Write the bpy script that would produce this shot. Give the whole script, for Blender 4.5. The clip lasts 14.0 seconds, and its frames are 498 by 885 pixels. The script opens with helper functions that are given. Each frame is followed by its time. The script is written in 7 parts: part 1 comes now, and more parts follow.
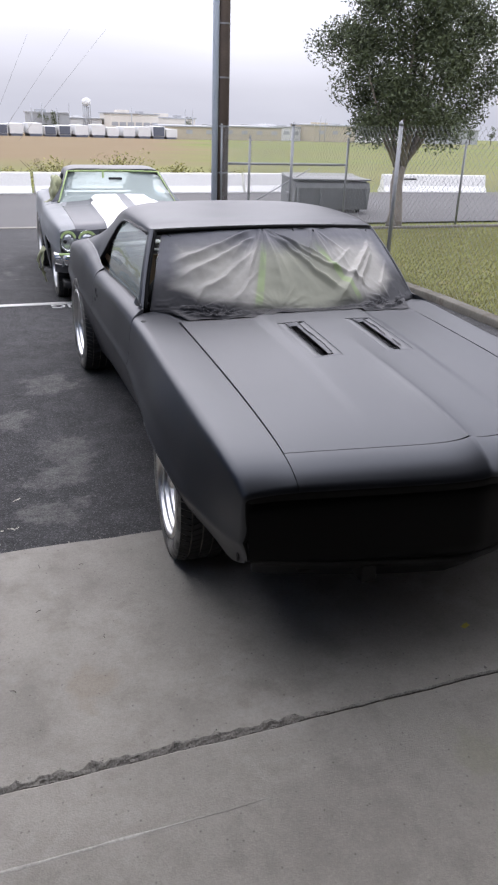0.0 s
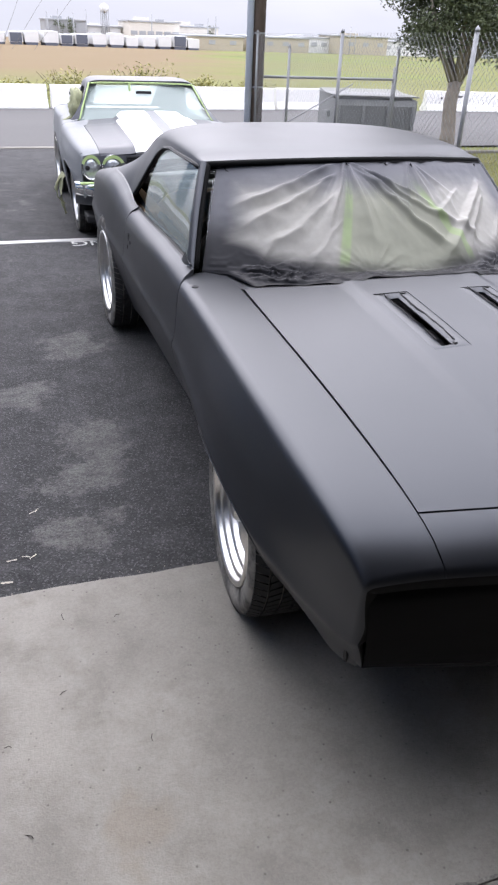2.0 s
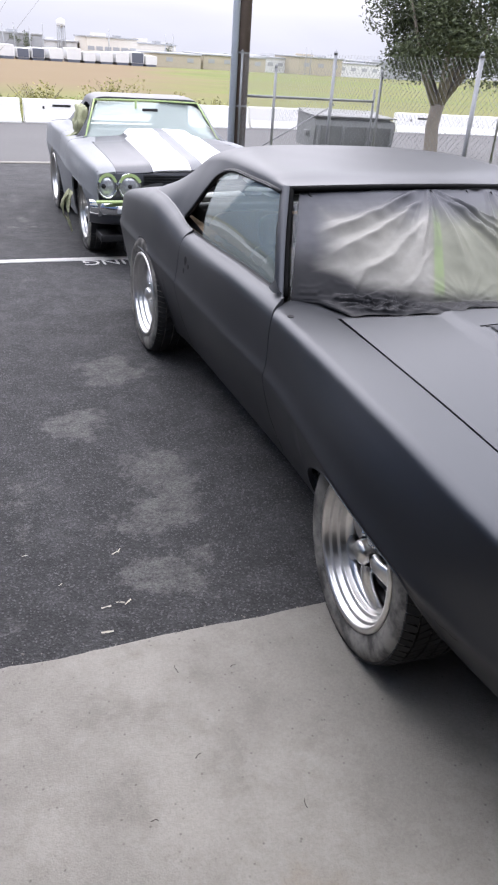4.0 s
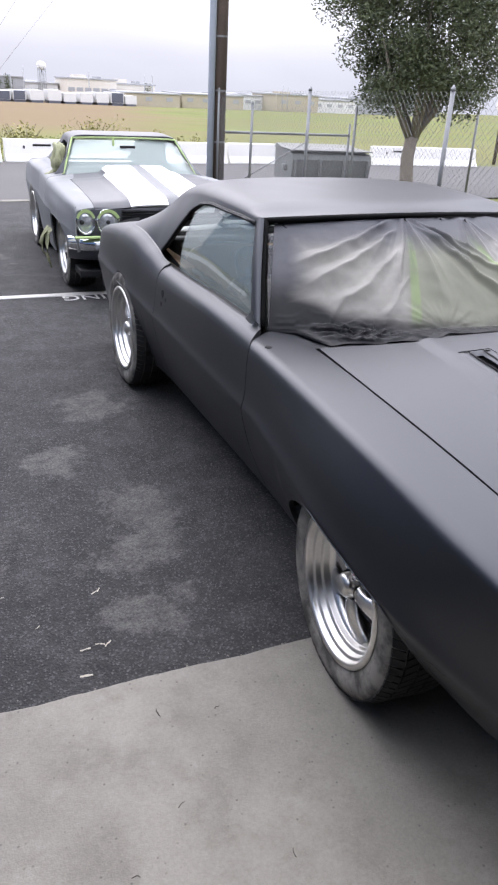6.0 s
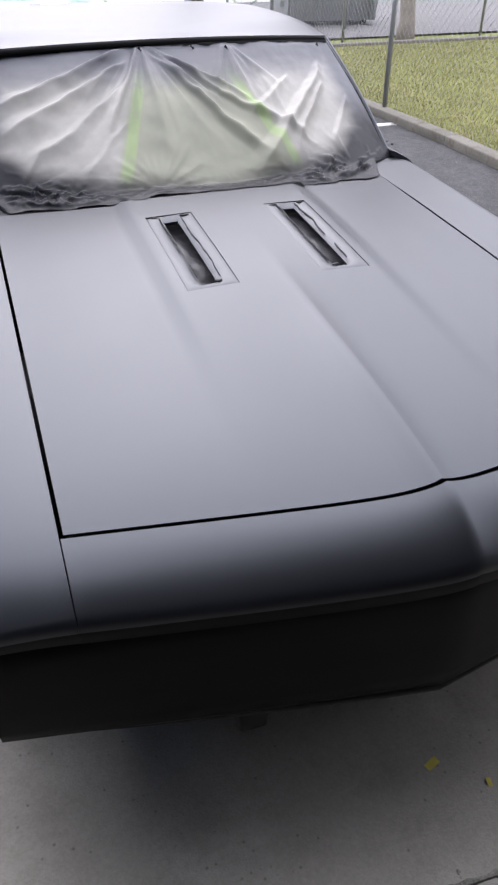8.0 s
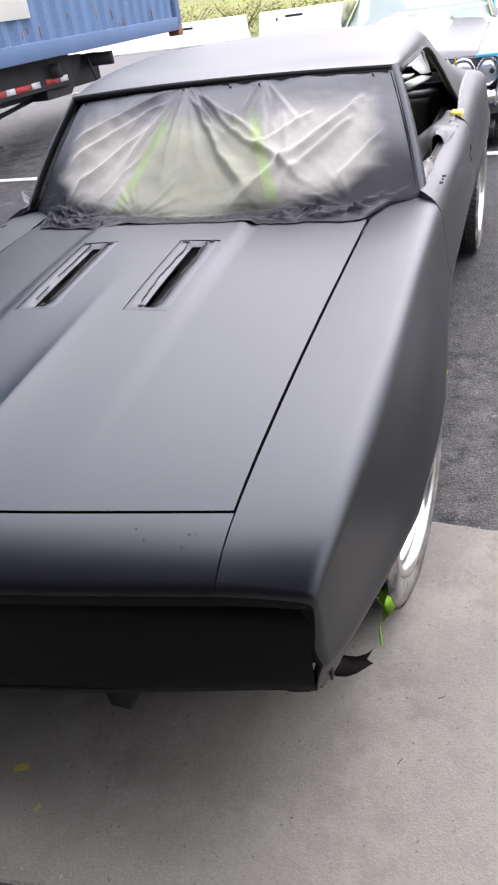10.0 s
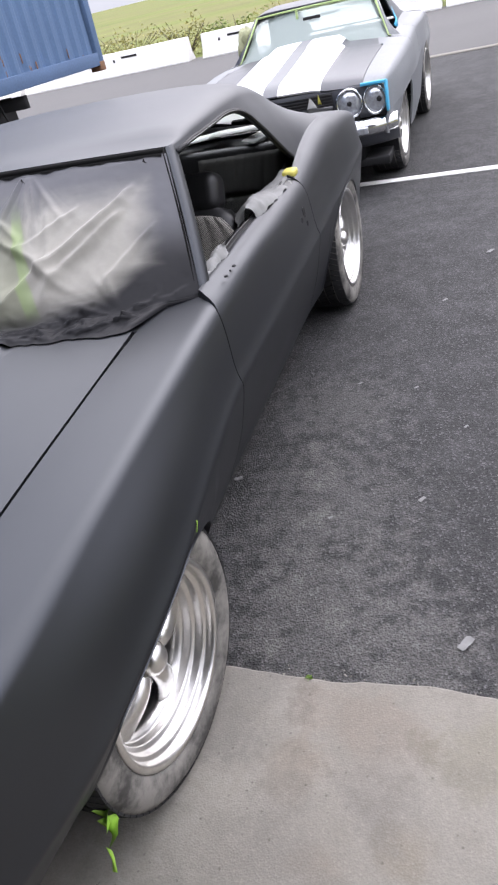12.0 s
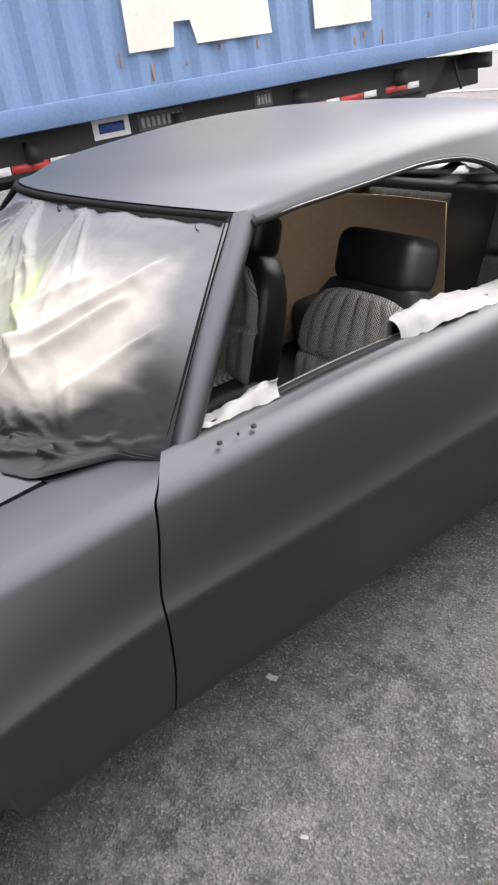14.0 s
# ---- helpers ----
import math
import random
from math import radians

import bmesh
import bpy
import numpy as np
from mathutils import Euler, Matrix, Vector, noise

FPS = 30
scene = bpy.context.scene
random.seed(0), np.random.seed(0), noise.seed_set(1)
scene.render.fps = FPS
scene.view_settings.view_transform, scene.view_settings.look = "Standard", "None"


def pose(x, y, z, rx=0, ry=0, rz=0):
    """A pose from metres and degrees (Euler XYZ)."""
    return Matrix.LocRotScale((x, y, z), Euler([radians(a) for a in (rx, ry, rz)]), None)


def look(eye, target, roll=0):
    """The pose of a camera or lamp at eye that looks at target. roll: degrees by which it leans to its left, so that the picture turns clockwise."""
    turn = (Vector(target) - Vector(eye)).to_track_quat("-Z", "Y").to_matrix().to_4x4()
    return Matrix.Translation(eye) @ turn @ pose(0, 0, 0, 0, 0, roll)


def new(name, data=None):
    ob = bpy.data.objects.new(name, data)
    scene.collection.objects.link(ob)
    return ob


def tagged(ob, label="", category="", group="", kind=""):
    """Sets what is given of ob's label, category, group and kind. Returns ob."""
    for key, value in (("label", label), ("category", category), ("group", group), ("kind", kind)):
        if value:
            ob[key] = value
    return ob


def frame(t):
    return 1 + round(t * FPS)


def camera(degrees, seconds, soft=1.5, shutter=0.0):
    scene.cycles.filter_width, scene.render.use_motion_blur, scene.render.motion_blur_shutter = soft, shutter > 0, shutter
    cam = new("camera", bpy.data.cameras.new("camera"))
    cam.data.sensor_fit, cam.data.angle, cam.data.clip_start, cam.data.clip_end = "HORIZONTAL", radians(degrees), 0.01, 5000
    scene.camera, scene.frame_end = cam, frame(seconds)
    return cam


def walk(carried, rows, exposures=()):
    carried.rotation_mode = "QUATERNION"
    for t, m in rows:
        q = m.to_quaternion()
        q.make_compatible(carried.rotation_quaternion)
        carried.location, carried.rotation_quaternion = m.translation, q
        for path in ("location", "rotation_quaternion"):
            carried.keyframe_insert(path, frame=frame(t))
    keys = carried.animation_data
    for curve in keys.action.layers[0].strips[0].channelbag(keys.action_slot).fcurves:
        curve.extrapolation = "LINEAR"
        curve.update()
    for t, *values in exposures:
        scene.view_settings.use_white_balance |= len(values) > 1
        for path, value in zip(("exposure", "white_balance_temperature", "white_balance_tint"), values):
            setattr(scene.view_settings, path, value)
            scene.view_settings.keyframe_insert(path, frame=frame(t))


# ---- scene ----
cam = camera(37.3, 14.0, soft=2.3)
PATH = [
    (0, (-1.559, -2.768, 1.784), (-0.931, -1.05, 0.975), 1.9),
    (0.5, (-1.523, -2.545, 1.74), (-0.818, -0.881, 0.883), 4.2),
    (1, (-1.604, -2.25, 1.719), (-0.776, -0.676, 0.805), 6.9),
    (1.5, (-1.622, -2.126, 1.718), (-0.906, -0.52, 0.764), 6.0),
    (2, (-1.503, -1.878, 1.713), (-0.941, -0.231, 0.728), 2.5),
    (2.5, (-1.546, -1.734, 1.695), (-0.943, -0.116, 0.685), 4.2),
    (3, (-1.768, -1.645, 1.687), (-1.016, -0.064, 0.722), 3.6),
    (3.5, (-1.932, -1.607, 1.686), (-1.189, -0.024, 0.715), 5.2),
    (3.7, (-1.948, -1.59, 1.691), (-1.254, 0.018, 0.724), 4.3),
    (5.8, (-1.946, -1.554, 1.71), (-1.292, 0.122, 0.837), 3.3),
    (6, (-1.908, -1.549, 1.686), (-1.189, 0.102, 0.817), 3.0),
    (6.5, (-1.772, -1.573, 1.676), (-1.008, 0.023, 0.744), 1.4),
    (7, (-1.497, -1.663, 1.674), (-0.74, -0.091, 0.696), -0.7),
    (7.5, (-1.173, -1.697, 1.64), (-0.421, -0.174, 0.584), -2.3),
    (8, (-0.656, -1.625, 1.594), (-0.129, -0.091, 0.425), 0.2),
    (8.2, (-0.458, -1.674, 1.589), (0.017, -0.08, 0.478), -2.9),
    (10.3, (1.316, -1.599, 1.621), (0.519, -0.156, 0.489), -7.4),
    (10.5, (1.395, -1.538, 1.582), (0.601, -0.114, 0.424), -5.3),
    (11, (1.634, -1.397, 1.645), (0.843, 0.056, 0.521), -5.7),
    (11.5, (1.736, -1.293, 1.66), (0.923, 0.198, 0.603), -12.3),
    (12, (1.689, -0.98, 1.659), (0.983, 0.546, 0.576), -14.4),
    (12.5, (1.668, -0.638, 1.647), (0.824, 0.844, 0.603), -16.2),
    (13, (1.787, -0.259, 1.598), (0.612, 0.924, 0.493), -16.8),
    (13.5, (1.825, 0.115, 1.561), (0.539, 1.213, 0.493), -8.3),
    (14, (1.923, 0.473, 1.541), (0.398, 1.317, 0.56), -11.3),
]
EXPOSURES = [(0, 0.0, 6500, 19), (0.7, 0.21, 6500, 19), (1.5, 0.34, 6500, 19), (3, 0.41, 6500, 19), (6, 0.27, 6500, 19), (7.5, 0.55, 6500, 20), (8.2, 0.62, 6500, 20), (10.3, 0.8, 6700, 20), (11, 0.6, 6650, 19), (12, 0.34, 6600, 19), (12.5, 0.44, 6600, 19), (13, 0.74, 6700, 19), (14, 1.18, 7200, 19)]
walk(cam, [(t, look(eye, target, roll)) for t, eye, target, roll in PATH], EXPOSURES)

# ==== world ====
world = bpy.data.worlds.new("overcast_sky")
scene.world = world
world.use_nodes = True
wn, wl = world.node_tree.nodes, world.node_tree.links
wn.clear()
w_out, w_bg = wn.new("ShaderNodeOutputWorld"), wn.new("ShaderNodeBackground")
w_sky = wn.new("ShaderNodeTexSky")
w_sky.sky_type, w_sky.sun_disc = "NISHITA", False
w_sky.sun_elevation, w_sky.sun_rotation = radians(45), radians(9)
w_sky.air_density, w_sky.dust_density = 1.0, 4.0
# cloud cover: the blue of the clear sky is washed out to a bright grey-white with faint banks
w_hsv = wn.new("ShaderNodeHueSaturation")
w_hsv.inputs["Saturation"].default_value = 0.10
w_geo, w_noise, w_ramp, w_mix = wn.new("ShaderNodeTexCoord"), wn.new("ShaderNodeTexNoise"), wn.new("ShaderNodeValToRGB"), wn.new("ShaderNodeMix")
w_map = wn.new("ShaderNodeMapping")
w_map.inputs["Scale"].default_value = (1.0, 1.0, 3.5)
w_noise.inputs["Scale"].default_value, w_noise.inputs["Detail"].default_value = 2.2, 5.0
w_ramp.color_ramp.elements[0].position, w_ramp.color_ramp.elements[0].color = 0.3, (6.9, 7.45, 8.45, 1)
w_ramp.color_ramp.elements[1].position, w_ramp.color_ramp.elements[1].color = 0.75, (9.05, 9.75, 10.6, 1)
w_mix.data_type = "RGBA"
w_mix.inputs["Factor"].default_value = 0.8
wl.new(w_geo.outputs["Generated"], w_map.inputs["Vector"])
wl.new(w_map.outputs["Vector"], w_noise.inputs["Vector"])
wl.new(w_noise.outputs["Fac"], w_ramp.inputs["Fac"])
wl.new(w_sky.outputs["Color"], w_hsv.inputs["Color"])
wl.new(w_hsv.outputs["Color"], w_mix.inputs[6])
wl.new(w_ramp.outputs["Color"], w_mix.inputs[7])
w_sep, w_up, w_scale = wn.new("ShaderNodeSeparateXYZ"), wn.new("ShaderNodeMapRange"), wn.new("ShaderNodeVectorMath")
w_up.inputs["From Min"].default_value, w_up.inputs["From Max"].default_value = 0.03, 0.56
w_up.inputs["To Min"].default_value, w_up.inputs["To Max"].default_value = 0.96, 3.4
w_scale.operation = "SCALE"
wl.new(w_geo.outputs["Generated"], w_sep.inputs["Vector"])
wl.new(w_sep.outputs["Z"], w_up.inputs["Value"])
wl.new(w_mix.outputs[2], w_scale.inputs[0])
wl.new(w_up.outputs["Result"], w_scale.inputs["Scale"])
wl.new(w_scale.outputs["Vector"], w_bg.inputs["Color"])
w_bg.inputs["Strength"].default_value = 0.0985
wl.new(w_bg.outputs["Background"], w_out.inputs["Surface"])

sun_data = bpy.data.lights.new("sun", "SUN")
sun_data.energy, sun_data.angle, sun_data.color = 0.7, radians(75), (1.0, 0.97, 0.92)
sun = new("sun", sun_data)
sun.matrix_world = look((1.6, 10, 10.5), (0, 0, 0))


# ==== materials ====
def mat(name, color, rough=0.6, metal=0.0, var=0.15, scale=6.0, fine=90.0, bump=0.0, spec=0.5, rvar=0.08, coat=0.0, second=None, patch=0.0, patch_scale=1.2, alpha=1.0, transmission=0.0):
    """A procedural surface: base colour with coarse and fine variation, roughness variation and relief."""
    m = bpy.data.materials.new(name)
    m.use_nodes = True
    n, l = m.node_tree.nodes, m.node_tree.links
    b = n["Principled BSDF"]
    b.inputs["Roughness"].default_value, b.inputs["Metallic"].default_value = rough, metal
    b.inputs["Specular IOR Level"].default_value = spec
    b.inputs["Coat Weight"].default_value = coat
    b.inputs["Transmission Weight"].default_value = transmission
    tc = n.new("ShaderNodeTexCoord")
    n1, n2 = n.new("ShaderNodeTexNoise"), n.new("ShaderNodeTexNoise")
    n1.inputs["Scale"].default_value, n1.inputs["Detail"].default_value = scale, 6.0
    n2.inputs["Scale"].default_value, n2.inputs["Detail"].default_value = fine, 4.0
    for k in (n1, n2):
        l.new(tc.outputs["Object"], k.inputs["Vector"])
    add = n.new("ShaderNodeMath")
    add.operation = "ADD"
    l.new(n1.outputs["Fac"], add.inputs[0])
    l.new(n2.outputs["Fac"], add.inputs[1])
    r = n.new("ShaderNodeMapRange")
    r.inputs["From Min"].default_value, r.inputs["From Max"].default_value = 0.6, 1.4
    r.inputs["To Min"].default_value, r.inputs["To Max"].default_value = 1 - var, 1 + var
    l.new(add.outputs[0], r.inputs["Value"])
    mul = n.new("ShaderNodeVectorMath")
    mul.operation = "SCALE"
    mul.inputs[0].default_value = color
    l.new(r.outputs["Result"], mul.inputs["Scale"])
    col = mul.outputs["Vector"]
    if second is not None:
        n3, rp, mx = n.new("ShaderNodeTexNoise"), n.new("ShaderNodeValToRGB"), n.new("ShaderNodeMix")
        n3.inputs["Scale"].default_value, n3.inputs["Detail"].default_value, n3.inputs["Roughness"].default_value = patch_scale, 8.0, 0.65
        l.new(tc.outputs["Object"], n3.inputs["Vector"])
        rp.color_ramp.elements[0].position, rp.color_ramp.elements[1].position = 0.62 - patch, 0.72 - patch * 0.6
        l.new(n3.outputs["Fac"], rp.inputs["Fac"])
        mx.data_type = "RGBA"
        mx.inputs[7].default_value = (*second, 1)
        l.new(rp.outputs["Color"], mx.inputs["Factor"])
        l.new(col, mx.inputs[6])
        col = mx.outputs[2]
    l.new(col, b.inputs["Base Color"])
    rr = n.new("ShaderNodeMapRange")
    rr.inputs["To Min"].default_value, rr.inputs["To Max"].default_value = max(rough - rvar, 0.02), min(rough + rvar, 1)
    l.new(n1.outputs["Fac"], rr.inputs["Value"])
    l.new(rr.outputs["Result"], b.inputs["Roughness"])
    if bump:
        bp = n.new("ShaderNodeBump")
        bp.inputs["Strength"].default_value, bp.inputs["Distance"].default_value = min(bump, 1), 0.004
        l.new(add.outputs[0], bp.inputs["Height"])
        l.new(bp.outputs["Normal"], b.inputs["Normal"])
    if alpha < 1:
        b.inputs["Alpha"].default_value = alpha
    return m


def glass(name, tint=(0.9, 0.95, 0.93), rough=0.02, dust_sheen=0.0, ior=1.62):
    """Thin window glass: mostly clear, with a real reflection."""
    m = bpy.data.materials.new(name)
    m.use_nodes = True
    n, l = m.node_tree.nodes, m.node_tree.links
    out = n["Material Output"]
    n.remove(n["Principled BSDF"])
    tr, gl, fr, mx = n.new("ShaderNodeBsdfTransparent"), n.new("ShaderNodeBsdfGlossy"), n.new("ShaderNodeFresnel"), n.new("ShaderNodeMixShader")
    tr.inputs["Color"].default_value = (*tint, 1)
    gl.inputs["Roughness"].default_value = rough
    fr.inputs["IOR"].default_value = ior
    l.new(fr.outputs["Fac"], mx.inputs["Fac"])
    l.new(tr.outputs[0], mx.inputs[1])
    l.new(gl.outputs[0], mx.inputs[2])
    # pale coat: dust, with missing sky sheen put into the colour
    if dust_sheen:
        df, m2 = n.new("ShaderNodeBsdfDiffuse"), n.new("ShaderNodeMixShader")
        df.inputs["Color"].default_value = (0.56, 0.66, 0.62, 1)
        m2.inputs["Fac"].default_value = dust_sheen
        l.new(mx.outputs[0], m2.inputs[1])
        l.new(df.outputs[0], m2.inputs[2])
        l.new(m2.outputs[0], out.inputs["Surface"])
    else:
        l.new(mx.outputs[0], out.inputs["Surface"])
    return m


M = {}
M["satin"] = mat("satin_black_paint", (0.0042, 0.0047, 0.0066), 0.40, 0.0, 0.10, 3.0, 160.0, 0.008, 0.5, 0.03)
M["satin"].node_tree.nodes["Principled BSDF"].inputs["IOR"].default_value = 1.65
M["satin"].node_tree.nodes["Principled BSDF"].inputs["Specular Tint"].default_value = (0.88, 0.93, 1.0, 1)
M["black"] = mat("matt_black", (0.007, 0.007, 0.008), 0.6, 0.0, 0.2, 8.0, 80.0, 0.05, 0.4)
M["rubber"] = mat("tyre_rubber", (0.020, 0.020, 0.021), 0.72, 0.0, 0.2, 10.0, 120.0, 0.15, 0.4, 0.08)
M["dusty_rubber"] = mat("dusty_tyre_wall", (0.075, 0.072, 0.067), 0.85, 0.0, 0.30, 9.0, 60.0, 0.15, 0.25, 0.08, second=(0.24, 0.228, 0.207), patch=0.20, patch_scale=9.0)
M["alloy"] = mat("polished_alloy", (0.70, 0.685, 0.66), 0.30, 1.0, 0.10, 12.0, 70.0, 0.02, 0.5, 0.07)
M["alloy_dull"] = mat("cast_alloy", (0.32, 0.32, 0.31), 0.42, 1.0, 0.15, 12.0, 90.0, 0.05)
M["chrome"] = mat("chrome", (0.8, 0.81, 0.82), 0.09, 1.0, 0.05, 8.0, 60.0, 0.0, 0.5, 0.03)


def ground_material(name, base, pale, stain, speck, cover, scale, bump, grit_light=2.2, worn=(), width=0.14, fine_scale=70.0, marks=(), ragged=0.0, stained=0.6, grit_scale=210.0, dusty=0.0, pits=0.0):
    """Paving: broad worn patches, dark stains, and grit as colour and relief."""
    m = bpy.data.materials.new(name)
    m.use_nodes = True
    n, l = m.node_tree.nodes, m.node_tree.links
    b = n["Principled BSDF"]
    b.inputs["Roughness"].default_value, b.inputs["Specular IOR Level"].default_value = 0.88, 0.3
    tc = n.new("ShaderNodeTexCoord")

    def tex(kind, sc, detail=6.0, rough=0.6):
        k = n.new(kind)
        k.inputs["Scale"].default_value = sc
        if kind == "ShaderNodeTexNoise":
            k.inputs["Detail"].default_value, k.inputs["Roughness"].default_value = detail, rough
        l.new(tc.outputs["Object"], k.inputs["Vector"])
        return k

    def ramp(sock, lo, hi):
        k = n.new("ShaderNodeMapRange")
        k.interpolation_type = "SMOOTHSTEP"
        k.inputs["From Min"].default_value, k.inputs["From Max"].default_value = lo, hi
        l.new(sock, k.inputs["Value"])
        return k.outputs["Result"]

    def mix(fac, a, c, amount=1.0):
        k = n.new("ShaderNodeMix")
        k.data_type = "RGBA"
        f = n.new("ShaderNodeMath")
        f.operation = "MULTIPLY"
        f.inputs[1].default_value = amount
        l.new(fac, f.inputs[0])
        l.new(f.outputs[0], k.inputs["Factor"])
        for slot, v in ((6, a), (7, c)):
            if isinstance(v, tuple):
                k.inputs[slot].default_value = (*v, 1)
            else:
                l.new(v, k.inputs[slot])
        return k.outputs[2]

    plain = base
    if ragged > 0.2:  # the worn patches are broken up inside
        brk = tex("ShaderNodeTexNoise", 11.0, 9.0, 0.8)
        pale = mix(ramp(brk.outputs["Fac"], 0.40, 0.60), tuple(0.55 * v + 0.45 * w for v, w in zip(base, pale)), pale)
    broad, mid, fine = tex("ShaderNodeTexNoise", scale, 9.0, 0.68), tex("ShaderNodeTexNoise", scale * 4.5, 6.0), tex("ShaderNodeTexNoise", fine_scale, 5.0, 0.75)
    grit = tex("ShaderNodeTexVoronoi", grit_scale)
    wear = broad.outputs["Fac"]
    for x, y, r, amount in worn:  # scuffed places
        d, g, a, k = n.new("ShaderNodeVectorMath"), n.new("ShaderNodeMapRange"), n.new("ShaderNodeMath"), n.new("ShaderNodeMath")
        d.operation, d.inputs[1].default_value = "DISTANCE", (x, y, 0)
        l.new(tc.outputs["Object"], d.inputs[0])
        g.interpolation_type = "SMOOTHSTEP"
        g.inputs["From Min"].default_value, g.inputs["From Max"].default_value = r * 1.5, r * 0.2
        g.inputs["To Max"].default_value = amount
        l.new(d.outputs["Value"], g.inputs["Value"])
        a.operation = "ADD"
        l.new(wear, a.inputs[0])
        l.new(g.outputs["Result"], a.inputs[1])
        wear = a.outputs[0]
    if ragged:  # the worn skin breaks off grain by grain
        crumb, a, k = tex("ShaderNodeTexNoise", 55.0, 6.0, 0.85), n.new("ShaderNodeMath"), n.new("ShaderNodeMath")
        a.operation, a.inputs[1].default_value, a.inputs[2].default_value = "MULTIPLY_ADD", ragged, -0.5 * ragged
        l.new(crumb.outputs["Fac"], a.inputs[0])
        k.operation = "ADD"
        l.new(wear, k.inputs[0])
        l.new(a.outputs[0], k.inputs[1])
        wear = k.outputs[0]
    if dusty:  # pale dust lying in the texture, in clouds
        cloud = tex("ShaderNodeTexNoise", 5.0, 10.0, 0.78)
        base = mix(ramp(cloud.outputs["Fac"], 0.40, 0.70), base, tuple(v * 1.9 for v in base), dusty)
    col = mix(ramp(wear, cover, cover + width), base, pale)
    col = mix(ramp(mid.outputs["Fac"], 0.46, 0.74), col, stain, stained)
    for x, y, r, tint in marks:  # oil and rust marks
        d, a, k = n.new("ShaderNodeVectorMath"), n.new("ShaderNodeMath"), n.new("ShaderNodeMath")
        d.operation, d.inputs[1].default_value = "DISTANCE", (x, y, 0)
        l.new(tc.outputs["Object"], d.inputs[0])
        a.operation, k.operation = "MULTIPLY_ADD", "ADD"
        a.inputs[1].default_value, a.inputs[2].default_value = r * 3.6, -r * 1.8
        l.new(mid.outputs["Fac"], a.inputs[0])
        l.new(a.outputs[0], k.inputs[0])
        l.new(d.outputs["Value"], k.inputs[1])
        col = mix(ramp(k.outputs[0], r * 1.1, r * 0.3), col, tint, 0.34)
    if pits:  # scattered small pits and specks of dirt
        pit, k = tex("ShaderNodeTexVoronoi", pits), n.new("ShaderNodeMath")
        k.operation = "MULTIPLY"
        l.new(ramp(pit.outputs["Color"], 0.66, 0.74), k.inputs[0])
        l.new(ramp(pit.outputs["Distance"], 0.24, 0.05), k.inputs[1])
        col = mix(k.outputs[0], col, tuple(0.45 * v for v in stain), 0.65)
    col = mix(ramp(fine.outputs["Fac"], 0.35, 0.70), col, tuple(v * 0.42 for v in plain), speck)
    col = mix(ramp(grit.outputs["Color"], 0.66, 0.92), col, tuple(min(v * grit_light, 0.5) for v in plain), speck * 0.8)
    l.new(col, b.inputs["Base Color"])
    add = n.new("ShaderNodeMath")
    add.operation = "ADD"
    l.new(fine.outputs["Fac"], add.inputs[0])
    l.new(grit.outputs["Distance"], add.inputs[1])
    bp = n.new("ShaderNodeBump")
    bp.inputs["Strength"].default_value, bp.inputs["Distance"].default_value = bump, 0.006
    l.new(add.outputs[0], bp.inputs["Height"])
    l.new(bp.outputs["Normal"], b.inputs["Normal"])
    return m


M["concrete"] = ground_material("worn_concrete", (0.268, 0.250, 0.218), (0.340, 0.318, 0.279), (0.195, 0.180, 0.152), 0.26, 0.45, 1.5, 0.22, 1.25, ((1.7, -0.6, 0.9, -0.12), (-1.6, -0.9, 0.7, 0.08)), 0.20, 120.0, (
    (0.92, 0.10, 0.22, (0.13, 0.125, 0.115)), (1.30, 0.12, 0.20, (0.18, 0.135, 0.10)), (1.15, -0.02, 0.10, (0.20, 0.155, 0.11)), (1.44, -0.20, 0.085, (0.19, 0.15, 0.09)), (1.27, -0.24, 0.08, (0.20, 0.16, 0.12)),
    (-1.34, -0.77, 0.11, (0.23, 0.175, 0.115)), (-0.77, -1.52, 0.30, (0.13, 0.12, 0.10)), (-0.25, -1.42, 0.13, (0.19, 0.19, 0.11)), (1.34, -0.05, 0.13, (0.17, 0.16, 0.145)), (1.62, 0.08, 0.18, (0.16, 0.145, 0.09)), (1.5, -0.5, 0.55, (0.17, 0.16, 0.14)), (1.1, -0.25, 0.30, (0.17, 0.16, 0.14))),
    ragged=0.10, stained=0.55, pits=48.0)
